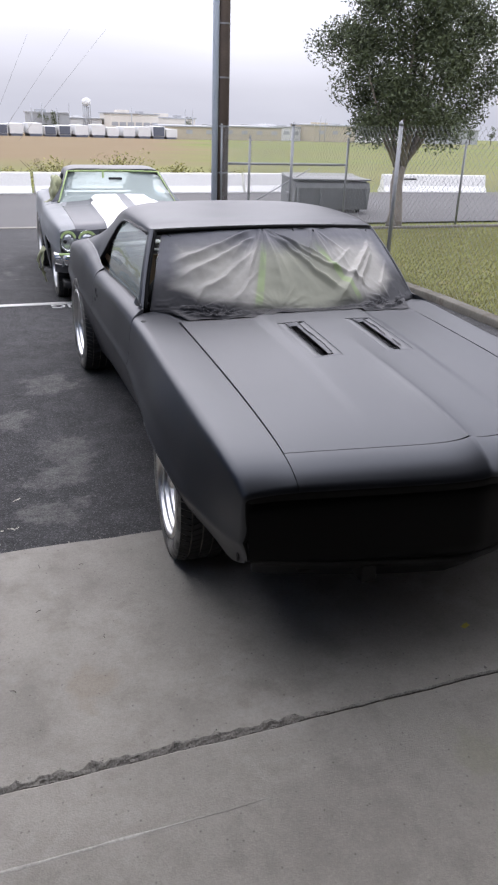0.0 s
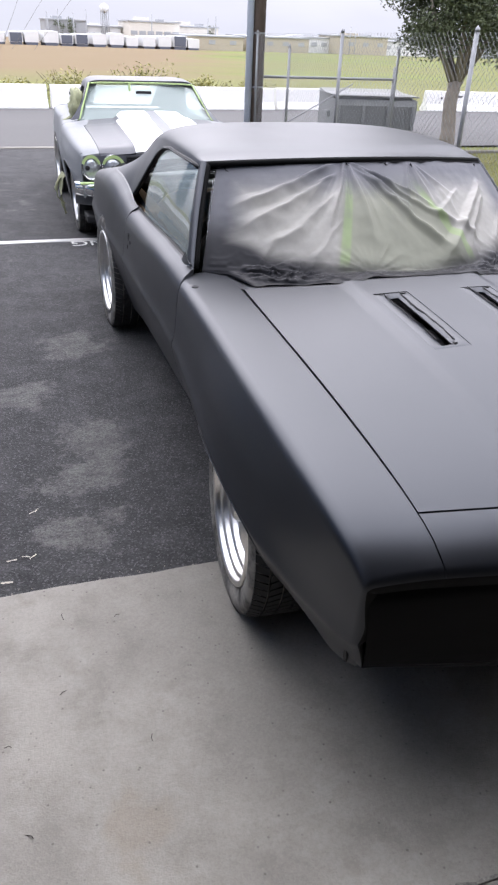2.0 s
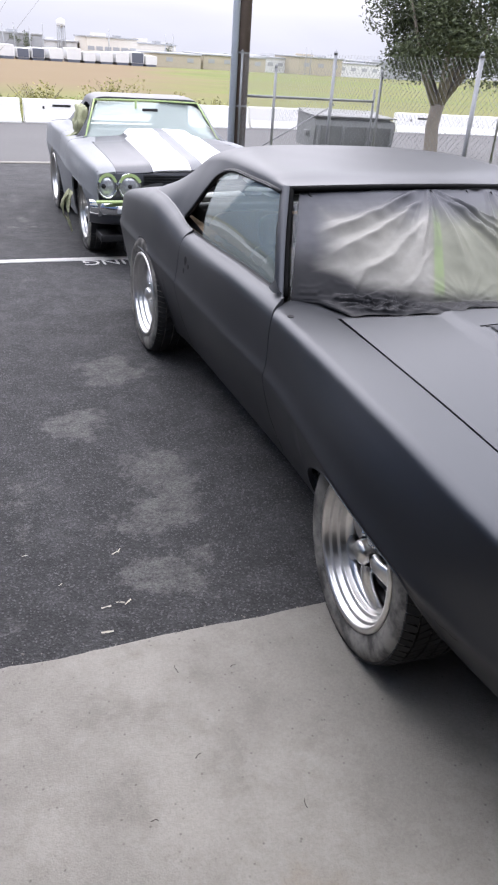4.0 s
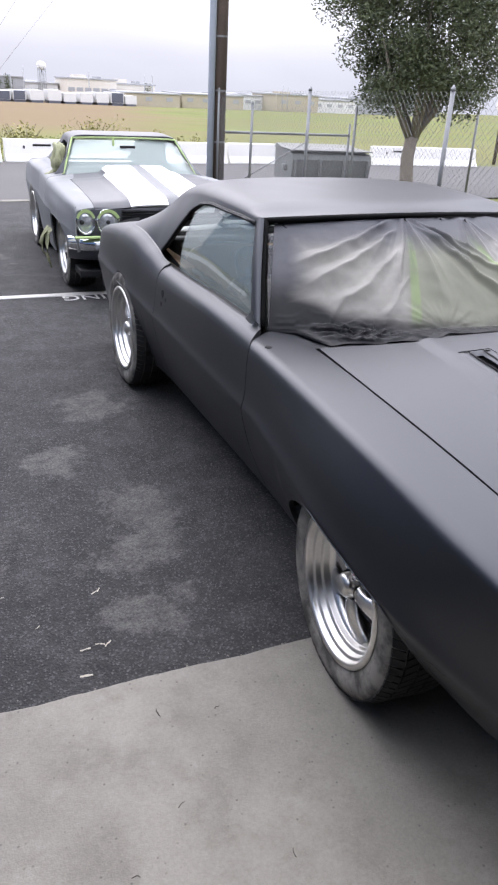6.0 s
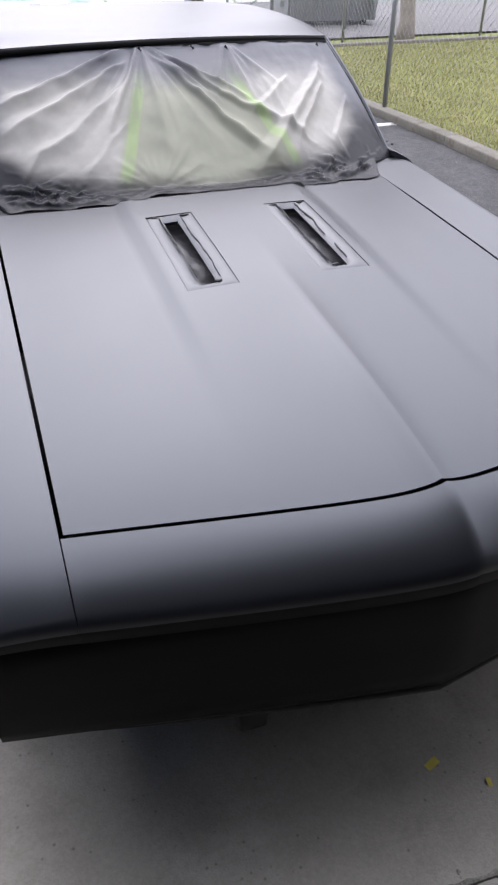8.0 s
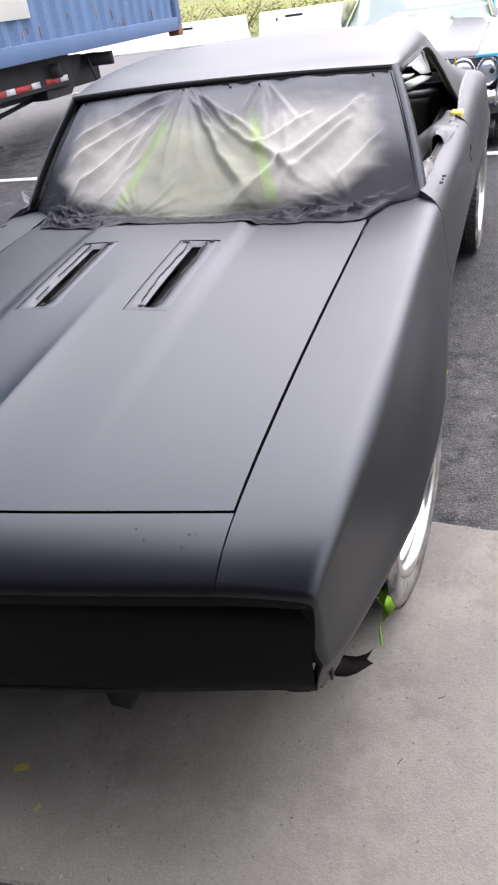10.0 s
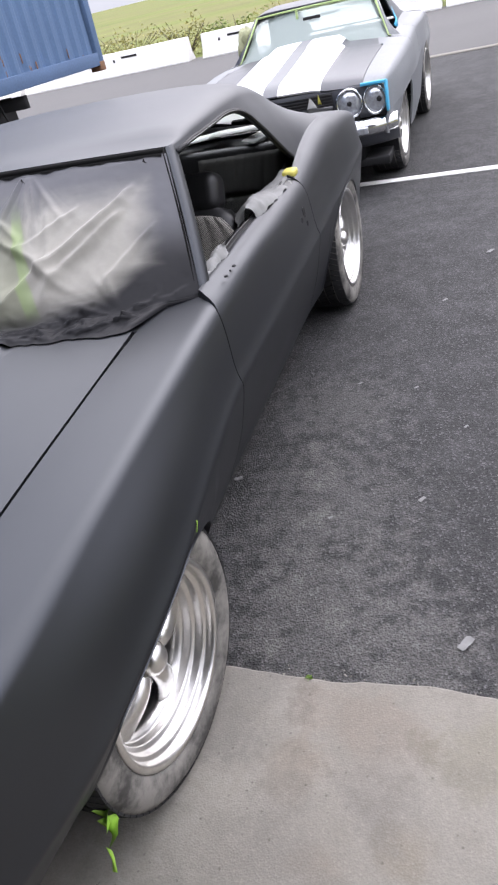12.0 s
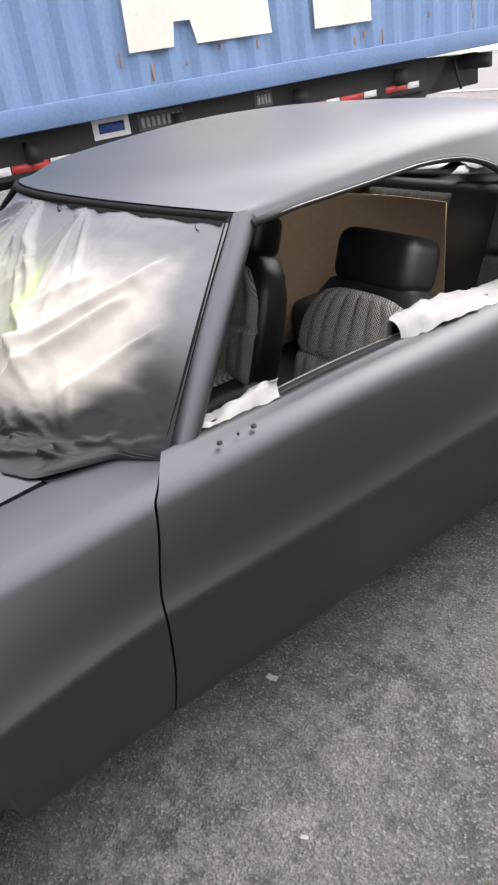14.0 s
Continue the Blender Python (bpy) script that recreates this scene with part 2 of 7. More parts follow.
M["asphalt"] = ground_material("worn_asphalt", (0.056, 0.0553, 0.0555), (0.190, 0.185, 0.174), (0.030, 0.030, 0.031), 0.70, 0.63, 3.6, 0.9, 3.4, (
    (-1.2, 2.4, 0.30, 0.24), (-1.20, 1.2, 0.24, 0.26), (-1.36, 0.50, 0.20, 0.26), (-1.5, 1.75, 0.22, 0.21), (-1.43, 0.85, 0.16, 0.20), (-1.25, 0.85, 0.14, 0.20), (-1.95, 0.9, 0.5, 0.12),
    (1.08, 0.42, 0.30, 0.13), (1.02, 0.85, 0.30, 0.10), (0.98, 1.30, 0.30, 0.09), (1.22, 2.05, 0.30, 0.08), (-6.0, 7.5, 4.5, 0.22), (-8.0, 10.5, 4.0, 0.24)), 0.11, 85.0, (
    (1.10, 0.45, 0.44, (0.215, 0.209, 0.196)), (1.02, 0.95, 0.42, (0.185, 0.18, 0.17)), (0.95, 1.60, 0.32, (0.19, 0.185, 0.175)), (1.42, 0.36, 0.24, (0.20, 0.194, 0.183)), (1.95, 1.05, 0.50, (0.022, 0.022, 0.023)), (2.3, 2.2, 0.70, (0.026, 0.026, 0.027))),
    ragged=0.30, stained=0.45, grit_scale=170.0, dusty=0.9)
M["kerb"] = mat("weathered_kerb", (0.135, 0.125, 0.105), 0.9, 0.0, 0.3, 3.0, 60.0, 0.3, 0.3, second=(0.09, 0.075, 0.055), patch=0.08, patch_scale=5.0)
M["road"] = mat("pale_road", (0.105, 0.102, 0.099), 0.9, 0.0, 0.18, 0.3, 40.0, 0.3, 0.3)
M["white_paint"] = mat("worn_white_paint", (0.72, 0.71, 0.68), 0.7, 0.0, 0.12, 8.0, 90.0, 0.1, 0.4, second=(0.4, 0.39, 0.37), patch=-0.02, patch_scale=7.0)
M["barrier"] = mat("white_barrier_paint", (0.74, 0.73, 0.70), 0.75, 0.0, 0.08, 1.0, 30.0, 0.1, 0.3, second=(0.5, 0.48, 0.44), patch=-0.03, patch_scale=1.5)
M["galv"] = mat("galvanised_steel", (0.24, 0.245, 0.25), 0.45, 0.7, 0.15, 10.0, 60.0, 0.03)
M["timber"] = mat("creosoted_timber", (0.075, 0.055, 0.042), 0.85, 0.0, 0.35, 4.0, 50.0, 0.4)
M["bin"] = mat("grey_bin_paint", (0.16, 0.165, 0.16), 0.6, 0.0, 0.2, 3.0, 40.0, 0.1)
M["container"] = mat("faded_blue_paint", (0.104, 0.170, 0.282), 0.75, 0.0, 0.14, 1.2, 40.0, 0.06, 0.25, second=(0.085, 0.155, 0.29), patch=0.02, patch_scale=2.0)
M["rust"] = mat("rust", (0.20, 0.10, 0.05), 0.85, 0.0, 0.4, 9.0, 60.0, 0.3)
M["glass"] = glass("window_glass")
M["dusty_sheen_glass"] = glass("dusty_sheen_glass", dust_sheen=0.40)
M["grass"] = mat("dry_lawn_soil", (0.125, 0.130, 0.036), 0.95, 0.0, 0.45, 2.5, 45.0, 0.5, 0.2, second=(0.20, 0.16, 0.08), patch=0.06, patch_scale=4.0)


# ==== mesh helpers ====
def part(name, bm, material, parent=None, label="", smooth=True):
    me = bpy.data.meshes.new(name)
    bm.normal_update()
    bm.to_mesh(me)
    bm.free()
    for mm in material if isinstance(material, (list, tuple)) else (material,):
        me.materials.append(mm)
    if smooth:
        for p in me.polygons:
            p.use_smooth = True
    ob = new(name, me)
    ob.parent = parent
    if label:
        ob["label"] = label
    return ob


def thing(name, label, category, m=None, group="", kind=""):
    ob = new(name)
    ob.empty_display_size = 0.1
    if m is not None:
        ob.matrix_basis = m
    return tagged(ob, label, category, group, kind)


def grid(P, bm=None, flip=False, close_u=False, close_v=False):
    """Quads over an array of points (nu, nv, 3)."""
    bm = bm or bmesh.new()
    P = np.asarray(P, float)
    nu, nv = P.shape[:2]
    v = [[bm.verts.new(P[i, j]) for j in range(nv)] for i in range(nu)]
    for i in range(nu if close_u else nu - 1):
        for j in range(nv if close_v else nv - 1):
            a, b, c, d = v[i][j], v[(i + 1) % nu][j], v[(i + 1) % nu][(j + 1) % nv], v[i][(j + 1) % nv]
            try:
                bm.faces.new((a, d, c, b) if flip else (a, b, c, d))
            except ValueError:
                pass
    return bm


def flange(bm, depth):
    """Turns the open edges of a panel inwards, so that it has an edge with depth."""
    bm.normal_update()
    edges = [e for e in bm.edges if e.is_boundary]
    normal = {}
    for e in edges:
        for vv in e.verts:
            normal[vv] = vv.normal.copy()
    for e in edges:
        e.smooth = False
    made = bmesh.ops.extrude_edge_only(bm, edges=edges)
    at = {tuple(vv.co): nn for vv, nn in normal.items()}
    for g in made["geom"]:
        if isinstance(g, bmesh.types.BMVert):
            g.co = g.co - at.get(tuple(g.co), Vector((0, 0, 1))) * depth
    return bm


def box(x0, x1, y0, y1, z0, z1, bevel=0.0, bm=None, seg=2):
    fresh = bmesh.new()
    bmesh.ops.create_cube(fresh, size=1.0)
    for vv in fresh.verts:
        vv.co = (x0 + (vv.co.x + 0.5) * (x1 - x0), y0 + (vv.co.y + 0.5) * (y1 - y0), z0 + (vv.co.z + 0.5) * (z1 - z0))
    if bevel:
        bmesh.ops.bevel(fresh, geom=fresh.edges[:], offset=bevel, segments=seg, affect="EDGES", profile=0.5)
    return join(bm, fresh)


def join(bm, fresh):
    if bm is None:
        return fresh
    index = {vv: bm.verts.new(vv.co) for vv in fresh.verts}
    for f in fresh.faces:
        try:
            bm.faces.new([index[vv] for vv in f.verts])
        except ValueError:
            pass
    fresh.free()
    return bm


def tube(points, radius, sides=8, bm=None, caps=True):
    """A round bar along points; radius: one number or one per point."""
    bm = bm or bmesh.new()
    pts = [Vector(p) for p in points]
    rad = radius if isinstance(radius, (list, tuple)) else [radius] * len(pts)
    rings, side = [], None
    for i, p in enumerate(pts):
        d = (pts[min(i + 1, len(pts) - 1)] - pts[max(i - 1, 0)]).normalized()
        ref = side if side is not None else (Vector((0, 0, 1)) if abs(d.z) < 0.9 else Vector((1, 0, 0)))
        u = (ref - d * ref.dot(d)).normalized()
        side = u
        w = d.cross(u)
        rings.append([bm.verts.new(p + rad[i] * (math.cos(2 * math.pi * k / sides) * u + math.sin(2 * math.pi * k / sides) * w)) for k in range(sides)])
    for a, b in zip(rings, rings[1:]):
        for k in range(sides):
            bm.faces.new((a[k], a[(k + 1) % sides], b[(k + 1) % sides], b[k]))
    if caps:
        bm.faces.new(rings[0][::-1])
        bm.faces.new(rings[-1])
    return bm


def lathe(profile, sides=48, axis="x", bm=None):
    """Turns a profile of (along, radius) round an axis."""
    P = []
    for a, r in profile:
        row = []
        for k in range(sides):
            c, s = r * math.cos(2 * math.pi * k / sides), r * math.sin(2 * math.pi * k / sides)
            row.append({"x": (a, c, s), "y": (c, a, s), "z": (c, s, a)}[axis])
        P.append(row)
    return grid(P, bm, close_v=True)


def spline(xs, ys, x):
    """Monotone cubic through (xs, ys)."""
    xs, ys, x = np.asarray(xs, float), np.asarray(ys, float), np.asarray(x, float)
    h, d = np.diff(xs), np.diff(ys) / np.diff(xs)
    m = np.zeros(len(xs))
    m[0], m[-1] = d[0], d[-1]
    for i in range(1, len(xs) - 1):
        if d[i - 1] * d[i] > 0:
            w1, w2 = 2 * h[i] + h[i - 1], h[i] + 2 * h[i - 1]
            m[i] = (w1 + w2) / (w1 / d[i - 1] + w2 / d[i])
    i = np.clip(np.searchsorted(xs, x) - 1, 0, len(h) - 1)
    t = np.clip((x - xs[i]) / h[i], 0, 1)
    return (2 * t**3 - 3 * t**2 + 1) * ys[i] + (t**3 - 2 * t**2 + t) * h[i] * m[i] + (-2 * t**3 + 3 * t**2) * ys[i + 1] + (t**3 - t**2) * h[i] * m[i + 1]


def bez(a, b, c, t):
    t = np.asarray(t)[:, None]
    return (1 - t) ** 2 * np.array(a) + 2 * t * (1 - t) * np.array(b) + t**2 * np.array(c)


def smooth01(v):
    v = np.clip(v, 0, 1)
    return v * v * (3 - 2 * v)


# ==== cars ====
class Shape:
    """The side of a car body, as smooth tables along its length (y runs from the front axle backwards)."""

    def __init__(self, rows, arches, flare=lambda y: 0.012):
        self.flare_at = flare
        t = np.array(rows, float).T
        self.y, self.xs, self.zs, self.xc, self.zc, self.xb, self.zb, self.r = t
        self.arches = arches

    def at(self, name, y):
        return float(spline(self.y, {"xs": self.xs, "zs": self.zs, "xc": self.xc, "zc": self.zc, "xb": self.xb, "zb": self.zb, "r": self.r}[name], y))

    def low(self, y):
        z = self.at("zb", y)
        for yc, zc, ry, rz in self.arches:
            if abs(y - yc) <= ry:
                z = max(z, zc + rz * math.sqrt(max(1 - ((y - yc) / ry) ** 2, 0)))
        return z

    def section(self, y, xt, zt, k=(9, 12, 8, 6)):
        """Points (x, z) of the half section from the lower edge up the side, round the shoulder and in to (xt, zt)."""
        xs, zs, xc, zc, xb, zb, r = (self.at(n, y) for n in ("xs", "zs", "xc", "zc", "xb", "zb", "r"))
        zlo, flare = self.low(y), self.flare_at(y)
        lower = bez((xb, zb), (xc - 0.020, zb + 0.62 * (zc - zb)), (xc - 0.004, zc - 0.004), np.linspace(0, 1, 30))
        start = np.interp(min(zlo, zc - 0.012), lower[:, 1], np.linspace(0, 1, 30))
        a = bez((xb, zb), (xc - 0.020, zb + 0.62 * (zc - zb)), (xc - 0.004, zc - 0.004), np.linspace(start, 1, k[0]))
        if zlo > zb + 0.02:  # the wheel opening's lip stands a little proud
            a[0, 0] += 0.004
            a[1, 0] += 0.003
        down = np.array([xc - xs, zc - zs])
        down = down / np.linalg.norm(down)
        p = np.array([xs, zs]) + down * r
        inn = np.array([xt - xs, zt - zs])
        room = np.linalg.norm(inn)
        inn = inn / room
        q = np.array([xs, zs]) + inn * min(r * 1.15, 0.8 * room)
        t = np.linspace(0, 1, k[1] + 1) ** 1.7
        zz = zc + t * (p[1] - zc)
        # the side swells above its crease, which flares out to a narrow edge
        b = np.stack([xc - flare + t * (p[0] - xc + flare) + (0.004 + 0.012 * math.exp(-((y / 0.42) ** 2))) * np.sin(np.pi * t) + flare * np.exp(-(zz - zc) / 0.030) * (1 - t), zz], 1)
        c = bez(p, (xs, zs), q, np.linspace(0, 1, k[2] + 1))[1:]
        d = bez(q, ((q[0] + xt) / 2, (q[1] + zt) / 2 + 0.004), (xt, zt), np.linspace(0, 1, k[3] + 1))[1:]
        out = np.concatenate([a, b, c, d])
        lo, hi = len(a) - 4, len(a) + 7  # softly rounded crease under many coats of paint
        for _ in range(4):
            out[lo:hi] = 0.5 * out[lo:hi] + 0.25 * (out[lo - 1 : hi - 1] + out[lo + 1 : hi + 1])
        return out

    def columns(self, y0, y1, step=0.05):
        ys = list(np.linspace(y0, y1, max(2, int((y1 - y0) / step) + 1)))
        for yc, zc, ry, rz in self.arches:
            ys = [v for v in ys if abs(v - yc) > ry + 0.012]
            ys += [yc + ry * math.cos(a) for a in np.linspace(0, math.pi, 33) if y0 <= yc + ry * math.cos(a) <= y1]
            ys += [v for v in (yc - ry - 0.004, yc + ry + 0.004) if y0 <= v <= y1]
        return np.array(sorted(set([y0, *ys, y1])))


def side_panel(shape, y0, y1, inner, bend, side, depth=0.018, lead=None):
    """A fender, door or quarter panel: side is -1 or 1; inner(y) gives (xt, zt); bend(P) shifts the y of points."""
    P = []
    for y in shape.columns(y0, y1):
        s = shape.section(y, *inner(y))
        P.append(np.stack([s[:, 0], np.full(len(s), y), s[:, 1]], 1))
    P = bend(np.array(P))
    if lead is not None:
        P = np.concatenate([lead, P])
    P[..., 0] *= side
    return flange(grid(P, flip=side < 0), depth)


TYRE_R, RIM_R = 0.345, 0.232


def wheel(name, parent, m, width=0.245, face=1, dish=0.05, tread_blocks=72):
    """A five-spoke alloy wheel with its tyre; face is the side (-1 or 1) on which its outer face lies; x is its axle."""
    w = new(name)
    w.parent = parent
    w.matrix_basis = m
    h = width / 2
    # tyre: side walls and shoulders turned, then grooved blocks round it
    wall = [(-h * 0.80, RIM_R - 0.004), (-h * 0.98, RIM_R + 0.020), (-h * 1.06, RIM_R + 0.055), (-h * 1.03, TYRE_R - 0.030), (-h * 0.93, TYRE_R - 0.012), (-h * 0.80, TYRE_R - 0.0085),
            (0, TYRE_R - 0.0075), (h * 0.80, TYRE_R - 0.0085), (h * 0.93, TYRE_R - 0.012), (h * 1.03, TYRE_R - 0.030), (h * 1.06, RIM_R + 0.055), (h * 1.02, RIM_R + 0.022), (h * 0.98, RIM_R + 0.016), (h * 0.80, RIM_R - 0.004)]
    part("tyre", lathe(wall, 72), M["dusty_rubber"], w, "worn black tyre with dusty side wall")
    bm = bmesh.new()
    ribs = [(-0.97, -0.62), (-0.56, -0.22), (-0.16, 0.16), (0.22, 0.56), (0.62, 0.97)]
    for k in range(tread_blocks):
        for q, (a, b) in enumerate(ribs):
            a0 = 2 * math.pi * (k + 0.5 * (q % 2)) / tread_blocks
            a1 = a0 + 2 * math.pi / tread_blocks * 0.82
            skew = 0.05 if q in (0, 4) else -0.04
            vs = []
            for x, sk in ((a * h, 0), (b * h, skew)):
                for ang in (a0 + sk, a1 + sk):
                    edge = 0.010 if abs(x) > 0.9 * h else 0.0015 * (x / h) ** 2
                    for rr in (TYRE_R - 0.016, TYRE_R - edge):
                        vs.append(bm.verts.new((x, rr * math.cos(ang), rr * math.sin(ang))))
            for f in ((1, 3, 7, 5), (0, 4, 5, 1), (2, 3, 7, 6), (0, 1, 3, 2), (4, 6, 7, 5)):
                bm.faces.new([vs[i] for i in f])
    part("tread", bm, M["rubber"], w, smooth=False)
    f = face
    lip = [(f * h * 0.97, RIM_R + 0.016), (f * h * 1.02, RIM_R + 0.014), (f * h * 1.035, RIM_R + 0.006), (f * h * 1.02, RIM_R - 0.002), (f * h * 0.94, RIM_R - 0.006), (f * h * 0.86, RIM_R - 0.007), (f * h * 0.83, RIM_R - 0.010), (f * h * 0.82, RIM_R - 0.017),
           (f * h * 0.78, RIM_R - 0.020), (f * h * 0.66, RIM_R - 0.021), (f * h * 0.63, RIM_R - 0.024), (f * h * 0.62, RIM_R - 0.032), (f * h * 0.58, RIM_R - 0.035), (f * (h * 0.44), RIM_R - 0.036), (f * (h * 0.40), RIM_R - 0.040), (f * (h * 0.38), RIM_R - 0.05), (f * (h * 0.1), RIM_R - 0.052), (-f * h * 0.8, RIM_R - 0.03), (-f * h * 0.85, RIM_R)]
    part("rim", lathe(lip, 64), M["alloy"], w, "polished stepped alloy rim")
    part("brake_drum", lathe([(-f * h * 0.02, 0.0), (f * h * 0.05, 0.135), (-f * h * 0.5, 0.138), (-f * h * 0.5, 0.0)], 40), M["black"], w)
    x0 = f * (h * 0.30)
    for k in range(5):
        bm = bmesh.new()
        rows = []
        for tt in np.linspace(0, 1, 9):
            r = 0.045 + tt * (RIM_R - 0.036 - 0.045)
            half = 0.027 + 0.004 * tt + 0.020 * tt**2.2
            x = x0 + f * (0.030 * (1 - tt) ** 2 + 0.022 * math.sin(math.pi * tt**0.8) - 0.010)
            ring = []
            for ang in np.linspace(0, 2 * math.pi, 14, endpoint=False):
                ring.append((x + f * 0.022 * math.sin(ang), half * math.cos(ang), r))
            rows.append(ring)
        grid(rows, bm, close_v=True)
        bmesh.ops.rotate(bm, verts=bm.verts, matrix=Matrix.Rotation(2 * math.pi * k / 5 + 0.2, 3, "X"))
        part("spoke", bm, M["alloy"], w, "fat polished teardrop spoke")
    part("hub", lathe([(x0 - f * 0.02, 0.070), (x0 + f * 0.012, 0.070), (x0 + f * 0.022, 0.064), (x0 + f * 0.024, 0.034)], 40), M["alloy_dull"], w)
    part("centre_cap", lathe([(x0 + f * 0.015, 0.041), (x0 + f * 0.046, 0.040), (x0 + f * 0.058, 0.036), (x0 + f * 0.066, 0.027), (x0 + f * 0.071, 0.014), (x0 + f * 0.072, 0.0005)], 32), M["alloy"], w)
    for k in range(5):
        a = 2 * math.pi * (k + 0.5) / 5 + 0.2
        bm = lathe([(x0 + f * 0.012, 0.011), (x0 + f * 0.034, 0.011), (x0 + f * 0.040, 0.008), (x0 + f * 0.042, 0.0005)], 6)
        bmesh.ops.translate(bm, verts=bm.verts, vec=(0, 0.055 * math.cos(a), 0.055 * math.sin(a)))
        part("lug_nut", bm, M["chrome"], w)
    return w


# ---- the black coupe ----
M["seal"] = mat("dull_black_rubber", (0.006, 0.006, 0.006), 0.85, 0.0, 0.2, 20.0, 90.0, 0.05, 0.08)
# the grille's black; on the nose roll it stands in for dark reflections
M["front_black"] = mat("grille_and_lip_shade_black", (0.003, 0.003, 0.0035), 0.45, 0.0, 0.15, 6.0, 90.0, 0.02, 0.12)
coupe = thing("black_coupe", "satin black classic two-door coupe with its windscreen masked for painting", "car", pose(-0.010, 0, 0, 0, 0, 0.7))
CS = Shape([
    # y, shoulder x, z, crease x, z, bottom x, z, shoulder radius
    (-0.775, 0.832, 0.637, 0.846, 0.480, 0.822, 0.405, 0.024),
    (-0.72, 0.845, 0.684, 0.864, 0.465, 0.830, 0.372, 0.030),
    (-0.60, 0.861, 0.727, 0.893, 0.460, 0.836, 0.330, 0.034),
    (-0.30, 0.868, 0.768, 0.958, 0.500, 0.836, 0.310, 0.038),
    (0.00, 0.870, 0.797, 0.976, 0.552, 0.830, 0.300, 0.032),
    (0.40, 0.865, 0.818, 0.948, 0.590, 0.800, 0.240, 0.034),
    (0.80, 0.866, 0.845, 0.920, 0.612, 0.780, 0.235, 0.042),
    (1.30, 0.872, 0.861, 0.910, 0.605, 0.778, 0.235, 0.046),
    (1.75, 0.865, 0.847, 0.904, 0.605, 0.778, 0.235, 0.060),
    (2.03, 0.860, 0.845, 0.900, 0.608, 0.780, 0.235, 0.068),
    (2.30, 0.858, 0.878, 0.900, 0.615, 0.800, 0.240, 0.072),
    (2.60, 0.859, 0.912, 0.904, 0.625, 0.850, 0.260, 0.070),
    (2.90, 0.856, 0.902, 0.900, 0.630, 0.848, 0.300, 0.066),
    (3.25, 0.840, 0.856, 0.882, 0.620, 0.832, 0.340, 0.056),
    (3.50, 0.812, 0.800, 0.850, 0.600, 0.798, 0.360, 0.042),
    (3.66, 0.770, 0.750, 0.806, 0.580, 0.760, 0.380, 0.030),
], [(0.01, 0.32, 0.405, 0.245), (2.69, 0.33, 0.400, 0.285)], lambda y: 0.012 + 0.006 * math.exp(-(((y + 0.05) / 0.45) ** 2)) + 0.006 * float(smooth01((y - 0.35) / 0.3)))


def coupe_bend(P):
    """The plan of the nose, and the way the cut between fender and door leans back to the windscreen pillar."""
    P = np.array(P, float)
    x, y, z = np.abs(P[..., 0]), P[..., 1].copy(), P[..., 2]
    nose = smooth01((0.05 - y) / 0.75)
    P[..., 1] += nose * 0.165 * np.minimum(x - 0.843, 0.0)
    P[..., 2] -= 0.011 * (np.clip((-0.69 - y) / 0.08, 0, 2) ** 2) * np.clip((z - 0.50) / 0.15, 0, 1)
    lean = 0.058 * smooth01((z - 0.60) / 0.25) + 0.062 * np.clip((0.878 - x) / 0.08, 0, 1.4) * smooth01((z - 0.81) / 0.03)
    P[..., 1] += lean * np.where(y < 0.785, smooth01((y - 0.45) / 0.35), smooth01((1.5 - y) / 0.7))
    return P


SEAM_Y, SEAM_Z = (-0.80, -0.72, -0.63, -0.38, 0.0, 0.40, 0.70, 0.90), (0.655, 0.700, 0.730, 0.768, 0.802, 0.826, 0.843, 0.858)


def fender_inner(y):
    return 0.660 + 0.012 * float(smooth01((y - 0.60) / 0.20)), float(spline(SEAM_Y, SEAM_Z, y))


def door_inner(y):
    return 0.795, CS.at("zs", y) + 0.014 + 0.012 * float(smooth01((1.2 - y) / 0.4))


def quarter_inner(y):
    x = 0.795 - 0.015 * float(smooth01((y - 2.1) / 0.3)) - 0.11 * float(smooth01((y - 2.75) / 0.3))
    return x, CS.at("zs", y) + 0.022 * float(smooth01((3.4 - y) / 0.6)) + 0.004


GAP, SEAM, NOSE = 0.0025, 0.785, -0.748


def nose_rows(first, second, sd=1):
    """Rows that carry the edge of a skin on, past the row `second` just behind it, and round into the flat front face: tight down the side, fuller over the top."""
    ahead = first - second
    ahead /= np.linalg.norm(ahead, axis=1)[:, None]
    out = np.cross(ahead, np.gradient(first, axis=0))
    out /= np.linalg.norm(out, axis=1)[:, None]
    out *= np.sign(out[len(out) // 2, 0] * 4 + out[len(out) // 2, 2])
    steep = np.arccos(np.clip(-ahead[:, 1], -1, 1))
    rad = 0.028 + 0.014 * smooth01((out[:, 2] - 0.1) / 0.8)
    keep = np.clip((first[:, 2] - 0.41) / 0.12, 0.12, 1)
    rows = []
    for turn, inset in [(v, 0) for v in np.linspace(0, 1, 11)] + [(1, 0.012), (1, 0.025)]:
        ang = turn * (radians(89) - steep)
        q = first + ahead * (rad * np.sin(ang))[:, None] - out * (rad * (1 - np.cos(ang)) * keep)[:, None]
        q -= np.array([0, 0, 1]) * (inset * out[:, 2] * keep)[:, None] + np.array([1, 0, 0]) * (inset * np.clip(out[:, 0], 0, 1) * keep)[:, None]
        q[:, 1] += 0.10 * inset
        q[:, 0] = np.minimum(q[:, 0], first[:, 0].max())
        q[:, 2] = np.maximum(q[:, 2], 0.402)
        rows.append(q)
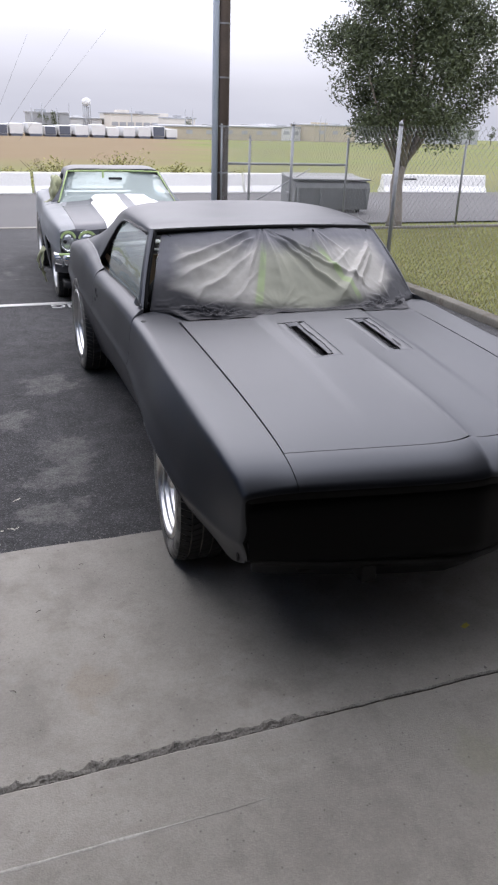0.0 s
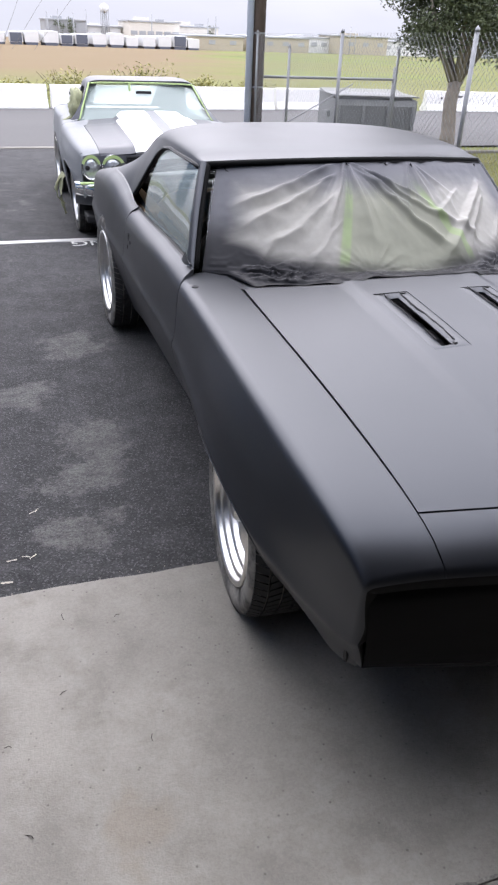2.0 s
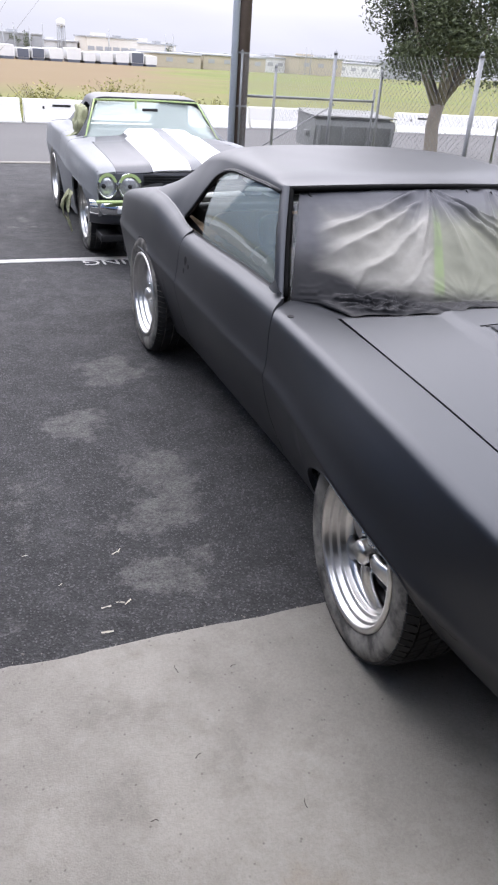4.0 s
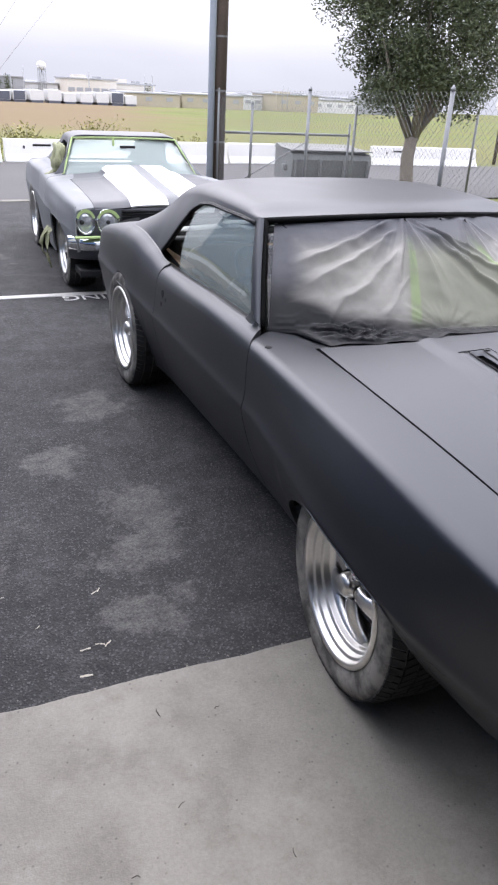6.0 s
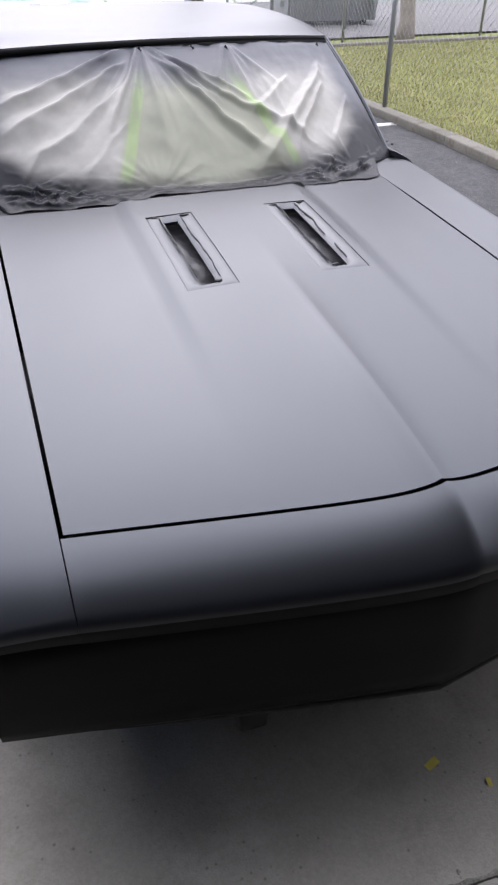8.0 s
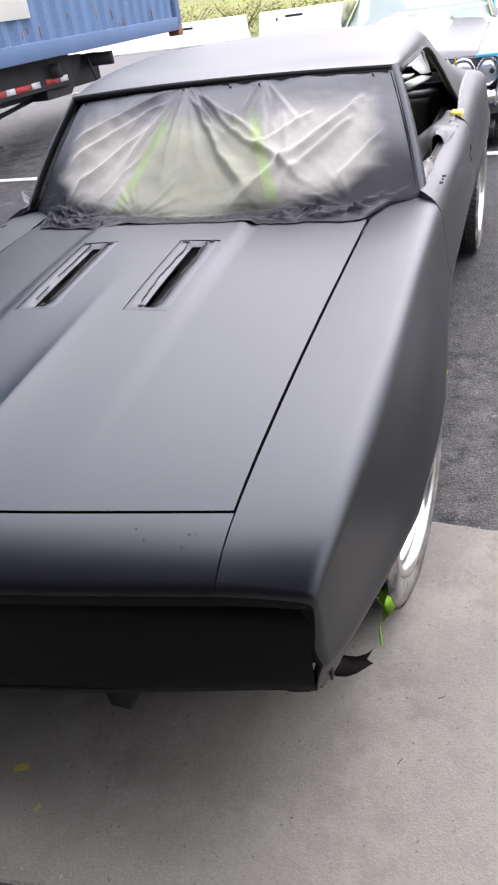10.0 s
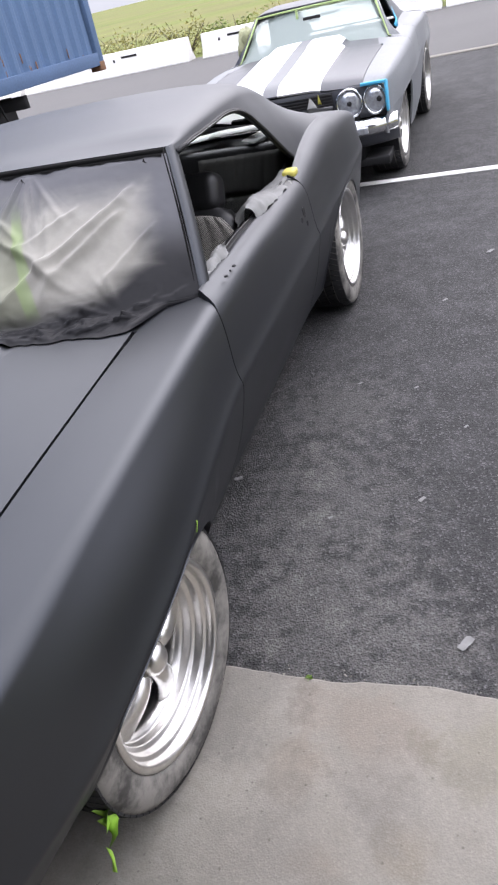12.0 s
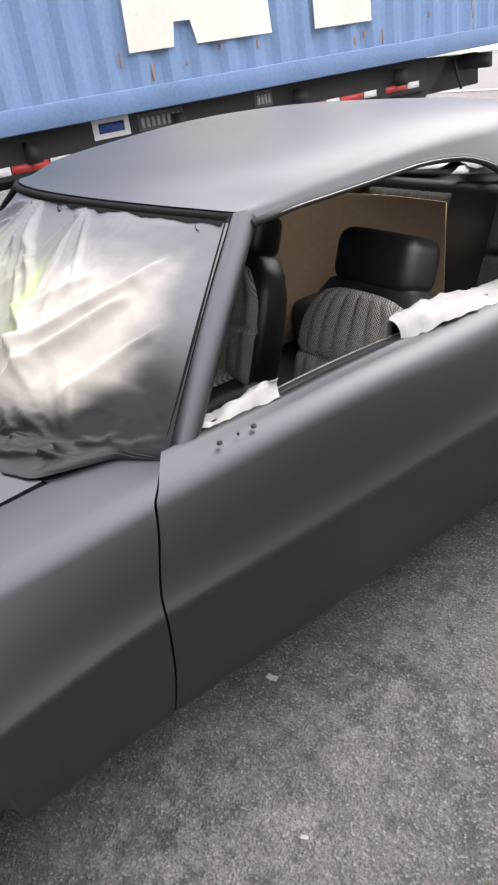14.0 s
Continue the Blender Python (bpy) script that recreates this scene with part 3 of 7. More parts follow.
    return np.array(rows)


def fender_edge(y):
    s = CS.section(y, *fender_inner(y))
    return coupe_bend(np.stack([s[:, 0], np.full(len(s), y), s[:, 1]], 1))


NOSE_ROWS = nose_rows(fender_edge(NOSE), fender_edge(NOSE + 0.006))
for sd in (-1, 1):
    fender = part("fender", side_panel(CS, NOSE, SEAM - GAP, fender_inner, coupe_bend, sd, lead=NOSE_ROWS[8:0:-1]), M["satin"], coupe)
    # rounded front corner
    mirror = np.array([sd, 1, 1])
    # turned under in black: the roll's shade is put into its colour
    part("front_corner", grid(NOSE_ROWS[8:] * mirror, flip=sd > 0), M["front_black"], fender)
    door = part("door", side_panel(CS, SEAM + GAP, 2.03 - GAP, door_inner, coupe_bend, sd), M["satin"], coupe)
    part("quarter_panel", side_panel(CS, 2.03 + GAP, 3.66, quarter_inner, coupe_bend, sd), M["satin"], coupe)


def plan_v(x):
    """How far the front edge lies behind its tip, across the car."""
    return 0.195 * (np.abs(x) ** 1.2)


def hood_z(x, y):
    e = spline(SEAM_Y, SEAM_Z, y + (0.1174 - plan_v(x)) * smooth01(-y / 0.55))
    u = np.abs(x) / 0.655
    crown = (0.014 + 0.032 * smooth01((y + 0.7) / 1.2)) * (1 - u**2)
    swell = 0.013 * smooth01((0.298 - np.abs(x)) / 0.022) * smooth01((y + 0.75) / 0.95)
    ridge = 0.022 * np.exp(-np.abs(x - 0.012) / 0.055) * smooth01((0.30 - y) / 0.85)
    return e + crown + swell + ridge


VENT = (0.112, 0.246, 0.005, 0.440)


def hood_points(xs, ys):
    X, Y = np.meshgrid(xs, ys, indexing="ij")
    return X, Y, hood_z(X, Y)


hx = np.array(sorted(set(np.round(np.concatenate([np.linspace(-0.6515, 0.6515, 61), [s * v for s in (-1, 1) for v in (VENT[0], VENT[1], 0.012, 0.067, 0.043)]]), 4))))
hy = np.array(sorted(set(np.round(np.concatenate([np.linspace(-0.55, 0.572, 38), [VENT[2], VENT[3]]]), 4))))
X, Y, Z = hood_points(hx, hy)
bm = bmesh.new()
t_front = smooth01((-0.25 - Y) / 0.30)
Yb = Y - 0.203 * t_front * 1.0
Yb = Yb + plan_v(X) * smooth01((0.0 - Y) / 0.55)
Yb = Yb + 0.33 * X**2 * smooth01((Y - 0.36) / 0.2)
Zb = hood_z(X, Yb)
vv = [[bm.verts.new((X[i, j], Yb[i, j], Zb[i, j])) for j in range(len(hy))] for i in range(len(hx))]
for i in range(len(hx) - 1):
    for j in range(len(hy) - 1):
        cx, cy = abs(hx[i] + hx[i + 1]) / 2, (hy[j] + hy[j + 1]) / 2
        if VENT[0] < cx < VENT[1] and VENT[2] < cy < VENT[3]:
            continue
        bm.faces.new((vv[i][j], vv[i + 1][j], vv[i + 1][j + 1], vv[i][j + 1]))
hood = part("hood", flange(bm, 0.018), M["satin"], coupe, "satin black hood with a centre ridge and two vents")

# vent inserts with an open slot
M["vent_tape"] = mat("overspray_grey_masking", (0.028, 0.028, 0.031), 0.45, 0.0, 0.5, 9.0, 60.0, 0.1, 0.4, second=(0.012, 0.012, 0.013), patch=0.08, patch_scale=16.0)
for sd in (-1, 1):
    a, b, c, d = VENT[0] + 0.0012, VENT[1] - 0.0012, VENT[2] + 0.0012, VENT[3] - 0.0012
    slot = (0.160, 0.200, 0.040, 0.415)
    xs = np.array(sorted([a, a + 0.008, slot[0] - 0.012, slot[0], slot[1], slot[1] + 0.012, b - 0.008, b]))
    ys = np.array(sorted([c, c + 0.008, *np.linspace(slot[2], slot[3], 9), d - 0.008, d]))
    bm = bmesh.new()
    vv = []
    for i, x in enumerate(xs):
        row = []
        for j, y in enumerate(ys):
            z = hood_z(np.array(sd * x), np.array(y)) + (0.0015 if 0 < i < len(xs) - 1 and 0 < j < len(ys) - 1 else -0.001)
            if 2 <= i <= 5 and 2 <= j <= len(ys) - 3:
                z -= 0.004 if i in (2, 5) else 0.012
            row.append(bm.verts.new((sd * x, y, float(z))))
        vv.append(row)
    for i in range(len(xs) - 1):
        for j in range(len(ys) - 1):
            if i == 3 and 2 <= j <= len(ys) - 4:
                continue
            q = (vv[i][j], vv[i + 1][j], vv[i + 1][j + 1], vv[i][j + 1])
            bm.faces.new(q if sd > 0 else q[::-1])
    insert = part("hood_vent", flange(bm, 0.012), M["satin"], hood, "recessed vent insert with an open slot")
    rows = [[(sd * (slot[0] - 0.02 + 0.08 * g), y, float(hood_z(np.array(sd * 0.18), np.array(y))) - 0.045 + 0.010 * noise.fractal(Vector((g * 2, y * 9, 3.0 + sd)), 0.8, 2.0, 4) + 0.010 * g) for g in np.linspace(0, 1, 7)] for y in np.linspace(c, d, 40)]
    part("vent_masking", grid(np.array(rows), flip=sd < 0), M["vent_tape"], hood, "crumpled grey masking behind the vent slot")

# torn, overspray-stiff masking along the slots
vr = random.Random(31)
for sd in (-1, 1):
    for x0, ya, yb, wide in ((0.148, 0.05, 0.44, 0.0022), (0.209, 0.20, 0.43, 0.0016), (0.206, 0.06, 0.14, 0.0014)):
        rows = []
        for y in np.linspace(ya, yb, 50):
            k = (y - ya) / (yb - ya)
            x = x0 + 0.006 * noise.fractal(Vector((y * 9.0, x0 * 50, sd)), 0.8, 2.0, 4)
            w = wide * math.sin(math.pi * k) ** 0.4 * (0.5 + 1.1 * abs(noise.noise(Vector((y * 30, x0, 4.0 + sd)))))
            z = float(hood_z(np.array(sd * x), np.array(y))) + 0.0005
            rows.append([(sd * (x - w), y, z - 0.003), (sd * x, y + 0.001, z + 0.0025), (sd * (x + w), y, z - 0.003)])
        part("torn_masking", grid(np.array(rows), flip=sd > 0), M["black"], hood, "torn black edge of masking tape")
    for x0, y0, sx, sy in ((0.160, 0.028, 0.010, 0.006), (0.135, 0.425, 0.014, 0.005), (0.222, 0.430, 0.009, 0.004)):
        bm = bmesh.new()
        bmesh.ops.create_icosphere(bm, subdivisions=3, radius=1.0)
        for q in bm.verts:
            q.co *= 1 + 0.45 * noise.noise(q.co * 2.0 + Vector((x0 * 90, y0 * 40, sd)))
            q.co = Vector((sd * x0 + q.co.x * sx, y0 + q.co.y * sy, float(hood_z(np.array(sd * x0), np.array(y0))) + 0.001 + q.co.z * 0.003))
        part("masking_wad", bm, M["black"], hood, "curled scrap of black masking tape")

# header panel between the hood and the grille: it carries on the line of the fenders' inner edges
hx2 = np.array(sorted([*np.linspace(-0.6575, 0.6575, 53), 0.012]))
edge = [fender_edge(y)[-1] for y in np.linspace(-0.6135, NOSE, 12)] + [r[-1] for r in NOSE_ROWS[1:]]
rows = []
lift = hood_z(hx2, -0.753 + plan_v(hx2)) - hood_z(np.array(0.657), np.array(-0.753 + float(plan_v(0.657))))
for k, e in enumerate(edge):
    fall = 1 - 0.45 * float(smooth01(k / 14.0))
    start = (-0.753 - 0.0150 + float(plan_v(0.657))) - edge[0][1]
    y = e[1] + start * (1 - smooth01(k / 11.0)) + plan_v(hx2) - float(plan_v(0.657))
    rows.append(np.stack([hx2, y, e[2] + lift * fall], 1))
HEADER = np.array(rows)
# black tube added in the hood's front gap so that it reads dark
part("hood_seal", tube([(x, -0.7605 + float(plan_v(x)), float(hood_z(np.array(x), np.array(-0.7605 + float(plan_v(x))))) - 0.011) for x in np.linspace(-0.64, 0.64, 41)], 0.0085, 6), M["seal"], coupe, "black strip added to darken the hood's front gap")
part("header_panel", flange(grid(HEADER[:20]), 0.003), M["satin"], coupe)
# lower roll of the header, blackened in place of shade
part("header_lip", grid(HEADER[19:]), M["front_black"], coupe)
# grille cavity, its bars and the valance below
gx = np.linspace(-0.822, 0.822, 41)
rows = []
for z, back in ((0.652, 0.045), (0.635, 0.026), (0.600, 0.016), (0.55, 0.012), (0.50, 0.008), (0.45, 0.006), (0.425, 0.010), (0.408, 0.022), (0.400, 0.05)):
    dip = 0.055 * (1 - (gx / 0.822) ** 2) * min(max((0.52 - z) / 0.12, 0.0), 1.0)
    rows.append(np.stack([gx, -0.916 + 0.165 * np.abs(gx) + back, np.maximum(z - dip - 0.022 * (np.abs(gx) / 0.83) ** 2, 0.402 - 0.058 * (1 - (gx / 0.822) ** 2))], 1))
part("grille_panel", grid(np.array(rows)), M["front_black"], coupe, "flush black painted grille with no bumper")
rows = []
for z, back in ((0.408, 0.035), (0.402, 0.018), (0.385, 0.022), (0.350, 0.06), (0.300, 0.12), (0.250, 0.16), (0.235, 0.26)):
    rows.append(np.stack([gx * (0.975 - 0.5 * max(0.0, back - 0.03)), -0.912 + 0.165 * np.abs(gx) + back, z - 0.055 * (1 - (gx / 0.822) ** 2)], 1))
part("valance", grid(np.array(rows)), M["black"], coupe)
for sd in (-1, 1):
    part("bumper_bracket", box(sd * 0.36 - 0.03, sd * 0.36 + 0.03, -0.80, -0.60, 0.245, 0.33, 0.008), M["black"], coupe, "bare bumper bracket")

# cowl below the windscreen
rows = []
cx = np.linspace(-0.668, 0.668, 31)
for s in np.linspace(0, 1, 6):
    y = 0.578 + 0.33 * cx**2 + s * (0.16 + 0.02 * (1 - (cx / 0.71) ** 2))
    z = hood_z(cx, np.minimum(y, 0.8)) - 0.008 * math.sin(math.pi * s)
    rows.append(np.stack([cx, y, z - 0.004], 1))
part("cowl", grid(np.array(rows), flip=True), M["satin"], coupe)

# greenhouse
BELT = lambda y: quarter_inner(y) if y > 2.03 else door_inner(y)
TOP_Y, TOP_Z = (1.12, 1.30, 1.55, 1.85, 2.10, 2.32, 2.60, 2.95, 3.05), (1.236, 1.257, 1.274, 1.281, 1.270, 1.238, 1.12, 0.945, 0.93)
RAIL_Y, RAIL_X, RAIL_Z = (1.12, 1.26, 1.6, 1.95, 2.25, 2.60, 2.95), (0.655, 0.668, 0.682, 0.672, 0.650, 0.655, 0.67), (1.188, 1.205, 1.215, 1.200, 1.160, 1.04, 0.925)
WIN_Y, WIN_Z = (1.0, 1.26, 1.40, 1.70, 1.86, 1.97, 2.06, 2.14, 2.20, 2.26, 3.0), (1.19, 1.188, 1.196, 1.196, 1.180, 1.140, 1.055, 0.96, 0.905, 0.88, 0.80)


def roof_section(y, n_side=8, n_top=18):
    xr, zr = float(spline(RAIL_Y, RAIL_X, y)), float(spline(RAIL_Y, RAIL_Z, y))
    zt = float(spline(TOP_Y, TOP_Z, y))
    xb, zb = BELT(y)
    zlow = max(min(float(spline(WIN_Y, WIN_Z, y)), zr - 0.012), zb - 0.004)
    side = []
    for s in np.linspace(0, 1, n_side):
        z = zlow + s * (zr - zlow)
        k = (z - zb) / max(zr - zb, 1e-3)
        side.append((xb + (xr - xb) * k + 0.012 * math.sin(math.pi * min(max(k, 0), 1)), z))
    xin = 0.0 if y < 2.30 else 0.57 * float(smooth01((y - 2.30) / 0.05))
    slope = np.array([(xr - xb), (zr - zb)])
    slope = slope / np.linalg.norm(slope)
    ctrl = np.array([xr, zr]) + slope * min(0.075, max(zt - zr, 0.01))
    t = np.linspace(0, 1, 60)
    cub = (1 - t)[:, None] ** 3 * np.array([xr, zr]) + 3 * ((1 - t) ** 2 * t)[:, None] * ctrl + 3 * ((1 - t) * t**2)[:, None] * np.array([0.52, zt]) + (t**3)[:, None] * np.array([0.0, zt])
    tin = np.interp(-xin, -cub[:, 0], t)
    tt = np.linspace(0, 1, n_top) ** 1.25 * tin
    top = np.stack([np.interp(tt, t, cub[:, 0]), np.interp(tt, t, cub[:, 1])], 1)[1:]
    return np.concatenate([np.array(side), top])


ry = np.concatenate([np.linspace(1.255, 1.80, 14), np.linspace(1.83, 2.29, 18), np.linspace(2.30, 2.36, 4), np.linspace(2.40, 2.95, 12)])
P = []
for y in ry:
    s = roof_section(y)
    P.append(np.stack([s[:, 0], np.full(len(s), y), s[:, 1]], 1))
P = np.array(P)
fade = smooth01((1.75 - P[..., 1]) / 0.5)
P[..., 1] -= fade * 0.30 * np.clip(0.645**2 - P[..., 0] ** 2, 0, None)
wf = smooth01((1.40 - ry) / 0.145)[:, None] * (np.abs(P[..., 0]) < 0.672) * (P[..., 2] > 1.19)
ztgt = 1.2145 + 0.030 * np.clip(1 - (P[..., 0] / 0.645) ** 2, 0, 1)
P[..., 2] = np.where(P[..., 2] > ztgt, P[..., 2] * (1 - wf) + ztgt * wf, P[..., 2])
left = P.copy()
left[..., 0] *= -1
bm = grid(P)
grid(left, bm, flip=True)
bmesh.ops.remove_doubles(bm, verts=bm.verts, dist=0.0008)
roof = part("roof", flange(bm, 0.016), M["satin"], coupe, "satin black roof with its sail panels")
# back window and deck
rows = []
bx = np.linspace(-0.585, 0.585, 21)
for y in np.linspace(2.31, 2.97, 10):
    zt = float(spline(TOP_Y, TOP_Z, y))
    rows.append(np.stack([bx, np.full_like(bx, y), zt - 0.012 - 0.03 * (bx / 0.585) ** 2], 1))
part("rear_window", grid(np.array(rows), flip=True), M["glass"], coupe)
rows = []
dx = np.linspace(-0.69, 0.69, 25)
for y in np.linspace(2.94, 3.66, 12):
    z = quarter_inner(y)[1]
    rows.append(np.stack([dx, np.full_like(dx, y), z + 0.015 * (1 - (dx / 0.69) ** 2)], 1))
part("deck_lid", flange(grid(np.array(rows)), 0.02), M["satin"], coupe)
part("tail_panel", box(-0.79, 0.79, 3.62, 3.655, 0.36, 0.745, 0.015), M["satin"], coupe)

# windscreen pillars
for sd in (-1, 1):
    base, top = np.array([0.797, 0.945, 0.862]), np.array([0.660, 1.262, 1.206])
    rows = []
    for s in np.linspace(-0.03, 1.0, 12):
        c = base + (top - base) * s + np.array([0.010 * math.sin(math.pi * s), -0.012 * math.sin(math.pi * s), 0])
        a, b = c + np.array([-0.012, -0.010, 0.002]), c + np.array([0.010, 0.035, -0.010])
        ring = [a + np.array([0, 0.02, -0.02]), a, a + np.array([0.006, -0.004, 0.006]), c + np.array([0.006, 0.006, 0.010]), b + np.array([0.004, -0.012, 0.006]), b, b + np.array([-0.03, 0.01, -0.012])]
        rows.append([(sd * p[0], p[1], p[2]) for p in ring])
    part("windscreen_pillar", grid(np.array(rows), flip=sd > 0), M["satin"], coupe)
    seal = []
    for s in np.linspace(0, 1, 12):
        c = base + (top - base) * s
        bow = 0.010 * math.sin(math.pi * s)
        seal.append((sd * (c[0] - 0.020 + bow), c[1] - 0.012 - bow, c[2] + 0.003))
    part("windscreen_seal", tube(seal, 0.010, 6), M["seal"], coupe)
part("header_seal", tube([(x, 1.255 - 0.30 * (0.645**2 - x * x) - 0.012, 1.2035 + 0.030 * (1 - (x / 0.645) ** 2)) for x in np.linspace(-0.645, 0.645, 31)], 0.011, 6), M["seal"], coupe)

# windscreen glass with the masking sheet over it
def screen(u, v):
    """u across (-1 to 1), v up (0 to 1), on the windscreen."""
    x = u * (0.785 + (0.640 - 0.785) * v)
    yb, yt = 0.655 + 0.285 * u * u, 1.125 + 0.125 * u * u
    zb, zt = 0.893 - 0.041 * u * u, 1.232 - 0.032 * u * u
    return np.stack([x, yb + (yt - yb) * v, zb + (zt - zb) * v + 0.012 * np.sin(np.pi * v)], -1)


U, V = np.meshgrid(np.linspace(-1, 1, 33), np.linspace(0, 1, 17), indexing="ij")
part("windscreen", grid(screen(U, V) - np.array([0, -0.012, 0.022])), M["glass"], coupe)

# the under body, wheel housings, fire wall and cabin tub
part("floor_pan", box(-0.68, 0.68, -0.40, 3.60, 0.195, 0.235, 0.02), M["black"], coupe)
part("engine_bay", box(-0.60, 0.60, -0.70, 0.62, 0.26, 0.66, 0.02), M["black"], coupe)
part("fire_wall", box(-0.70, 0.70, 0.62, 0.66, 0.22, 0.83), M["black"], coupe)
for yc in (0.0, 2.69):
    for sd in (-1, 1):
        rows = [[(sd * x, yc + 0.385 * math.cos(a), 0.33 + 0.37 * math.sin(a)) for a in np.linspace(-0.15, math.pi + 0.15, 15)] for x in (0.60, 0.79)]
        bm = grid(np.array(rows), flip=sd > 0)
        bm.faces.new([bm.verts.new((sd * 0.60, yc + 0.385 * math.cos(a), 0.33 + 0.37 * math.sin(a))) for a in np.linspace(-0.3, math.pi + 0.3, 15)])
        part("wheel_housing", bm, M["black"], coupe, smooth=False)
wheel("front_wheel", coupe, pose(-0.796, 0.006, TYRE_R - 0.002, 8, 0.5, -4.5), width=0.228, face=-1)
wheel("front_wheel", coupe, pose(0.786, -0.012, TYRE_R - 0.003, 40, 0.4, -4.3), width=0.256, face=1)
wheel("rear_wheel", coupe, pose(-0.772, 2.69, TYRE_R, 15), face=-1)
wheel("rear_wheel", coupe, pose(0.757, 2.69, TYRE_R, 70), face=1)
# ---- what is on and in the black coupe ----
def film_material():
    """Masking film: pale, wrinkled, with dark overspray round its rim and green tape showing through."""
    m = mat("masking_film", (0.318, 0.307, 0.276), 0.42, 0.0, 0.08, 5.0, 40.0, 0.05, 0.16, 0.06)
    n, l = m.node_tree.nodes, m.node_tree.links
    b = n["Principled BSDF"]
    base = b.inputs["Base Color"].links[0].from_socket
    uv, sep = n.new("ShaderNodeUVMap"), n.new("ShaderNodeSeparateXYZ")
    l.new(uv.outputs["UV"], sep.inputs[0])
    ns = n.new("ShaderNodeTexNoise")
    ns.inputs["Scale"].default_value, ns.inputs["Detail"].default_value = 5.0, 6.0
    l.new(uv.outputs["UV"], ns.inputs["Vector"])

    def math_node(op, a, c):
        k = n.new("ShaderNodeMath")
        k.operation = op
        for i, v in enumerate((a, c)):
            if isinstance(v, (int, float)):
                k.inputs[i].default_value = v
            else:
                l.new(v, k.inputs[i])
        return k.outputs[0]

    u, v, f = sep.outputs["X"], sep.outputs["Y"], ns.outputs["Fac"]

    def ramp(sock, lo, hi):
        k = n.new("ShaderNodeMapRange")
        k.interpolation_type = "SMOOTHSTEP"
        k.inputs["From Min"].default_value, k.inputs["From Max"].default_value = lo, hi
        l.new(sock, k.inputs["Value"])
        return k.outputs["Result"]

    def mix(fac, a, c):
        k = n.new("ShaderNodeMix")
        k.data_type = "RGBA"
        l.new(fac, k.inputs["Factor"])
        for slot, val in ((6, a), (7, c)):
            if isinstance(val, tuple):
                k.inputs[slot].default_value = (*val, 1)
            else:
                l.new(val, k.inputs[slot])
        return k.outputs[2]

    wob = math_node("MULTIPLY", math_node("SUBTRACT", f, 0.5), 0.22)
    off = math_node("ABSOLUTE", math_node("SUBTRACT", u, 0.5), 0)
    side = math_node("MULTIPLY", math_node("SUBTRACT", 0.495, off), 3.4)
    top = math_node("MULTIPLY", math_node("SUBTRACT", 1.0, v), 0.90)
    low = math_node("ADD", math_node("MULTIPLY", v, 1.6), math_node("MULTIPLY", math_node("SUBTRACT", 0.40, off), 0.7))
    corner = math_node("MULTIPLY", math_node("SUBTRACT", math_node("SQRT", math_node("ADD", math_node("POWER", math_node("MULTIPLY", math_node("SUBTRACT", 0.46, off), 2.2), 2.0), math_node("POWER", v, 2.0)), 0), 0.17), 2.6)
    edge = math_node("ADD", math_node("MINIMUM", corner, math_node("MINIMUM", math_node("MINIMUM", side, top), low)), wob)
    # dark overspray streaks out from the pins, painted in to deepen the folds' contrast
    streak = None
    for pu, pv, turns in ((0.415, 1.06, 5.0), (0.65, 1.06, 4.0)):
        du, dv = math_node("MULTIPLY", math_node("SUBTRACT", u, pu), 2.1), math_node("SUBTRACT", pv, v)
        far = math_node("SQRT", math_node("ADD", math_node("POWER", math_node("ABSOLUTE", du, 0), 2.0), math_node("POWER", math_node("ABSOLUTE", dv, 0), 2.0)), 0)
        ang = math_node("ARCTAN2", du, dv)
        comb, nt = n.new("ShaderNodeCombineXYZ"), n.new("ShaderNodeTexNoise")
        l.new(math_node("MULTIPLY", ang, turns), comb.inputs[0])
        l.new(math_node("MULTIPLY", far, 1.6), comb.inputs[1])
        comb.inputs[2].default_value = pu * 20
        nt.inputs["Scale"].default_value, nt.inputs["Detail"].default_value, nt.inputs["Distortion"].default_value = 1.0, 5.0, 0.35
        l.new(comb.outputs[0], nt.inputs["Vector"])
        here = math_node("MULTIPLY", math_node("MULTIPLY", ramp(nt.outputs["Fac"], 0.46, 0.66), ramp(far, 0.95, 0.10)), ramp(off, 0.42, 0.16))
        streak = here if streak is None else math_node("MAXIMUM", streak, here)
    # slack middle, its see-through darkness put in the colour, with two green tape strips
    tape = None
    for c0, c1 in ((0.325, 0.10), (0.715, -0.11)):
        line = math_node("SUBTRACT", u, math_node("ADD", math_node("MULTIPLY", v, c1), c0))
        band = math_node("MULTIPLY", ramp(math_node("ADD", math_node("ABSOLUTE", line, 0), math_node("MULTIPLY", wob, 0.02)), 0.0165, 0.009), math_node("MULTIPLY", ramp(v, 0.88, 0.60), ramp(v, 0.00, 0.10)))
        band = math_node("MULTIPLY", band, ramp(f, 0.30, 0.52))
        tape = band if tape is None else math_node("MAXIMUM", tape, band)
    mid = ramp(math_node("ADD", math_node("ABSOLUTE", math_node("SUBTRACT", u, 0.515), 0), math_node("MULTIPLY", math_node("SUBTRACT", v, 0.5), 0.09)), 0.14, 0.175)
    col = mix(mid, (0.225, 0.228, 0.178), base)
    col = mix(math_node("MULTIPLY", tape, 0.5), col, (0.25, 0.36, 0.13))
    col = mix(math_node("MULTIPLY", streak, 0.72), col, (0.085, 0.086, 0.088))
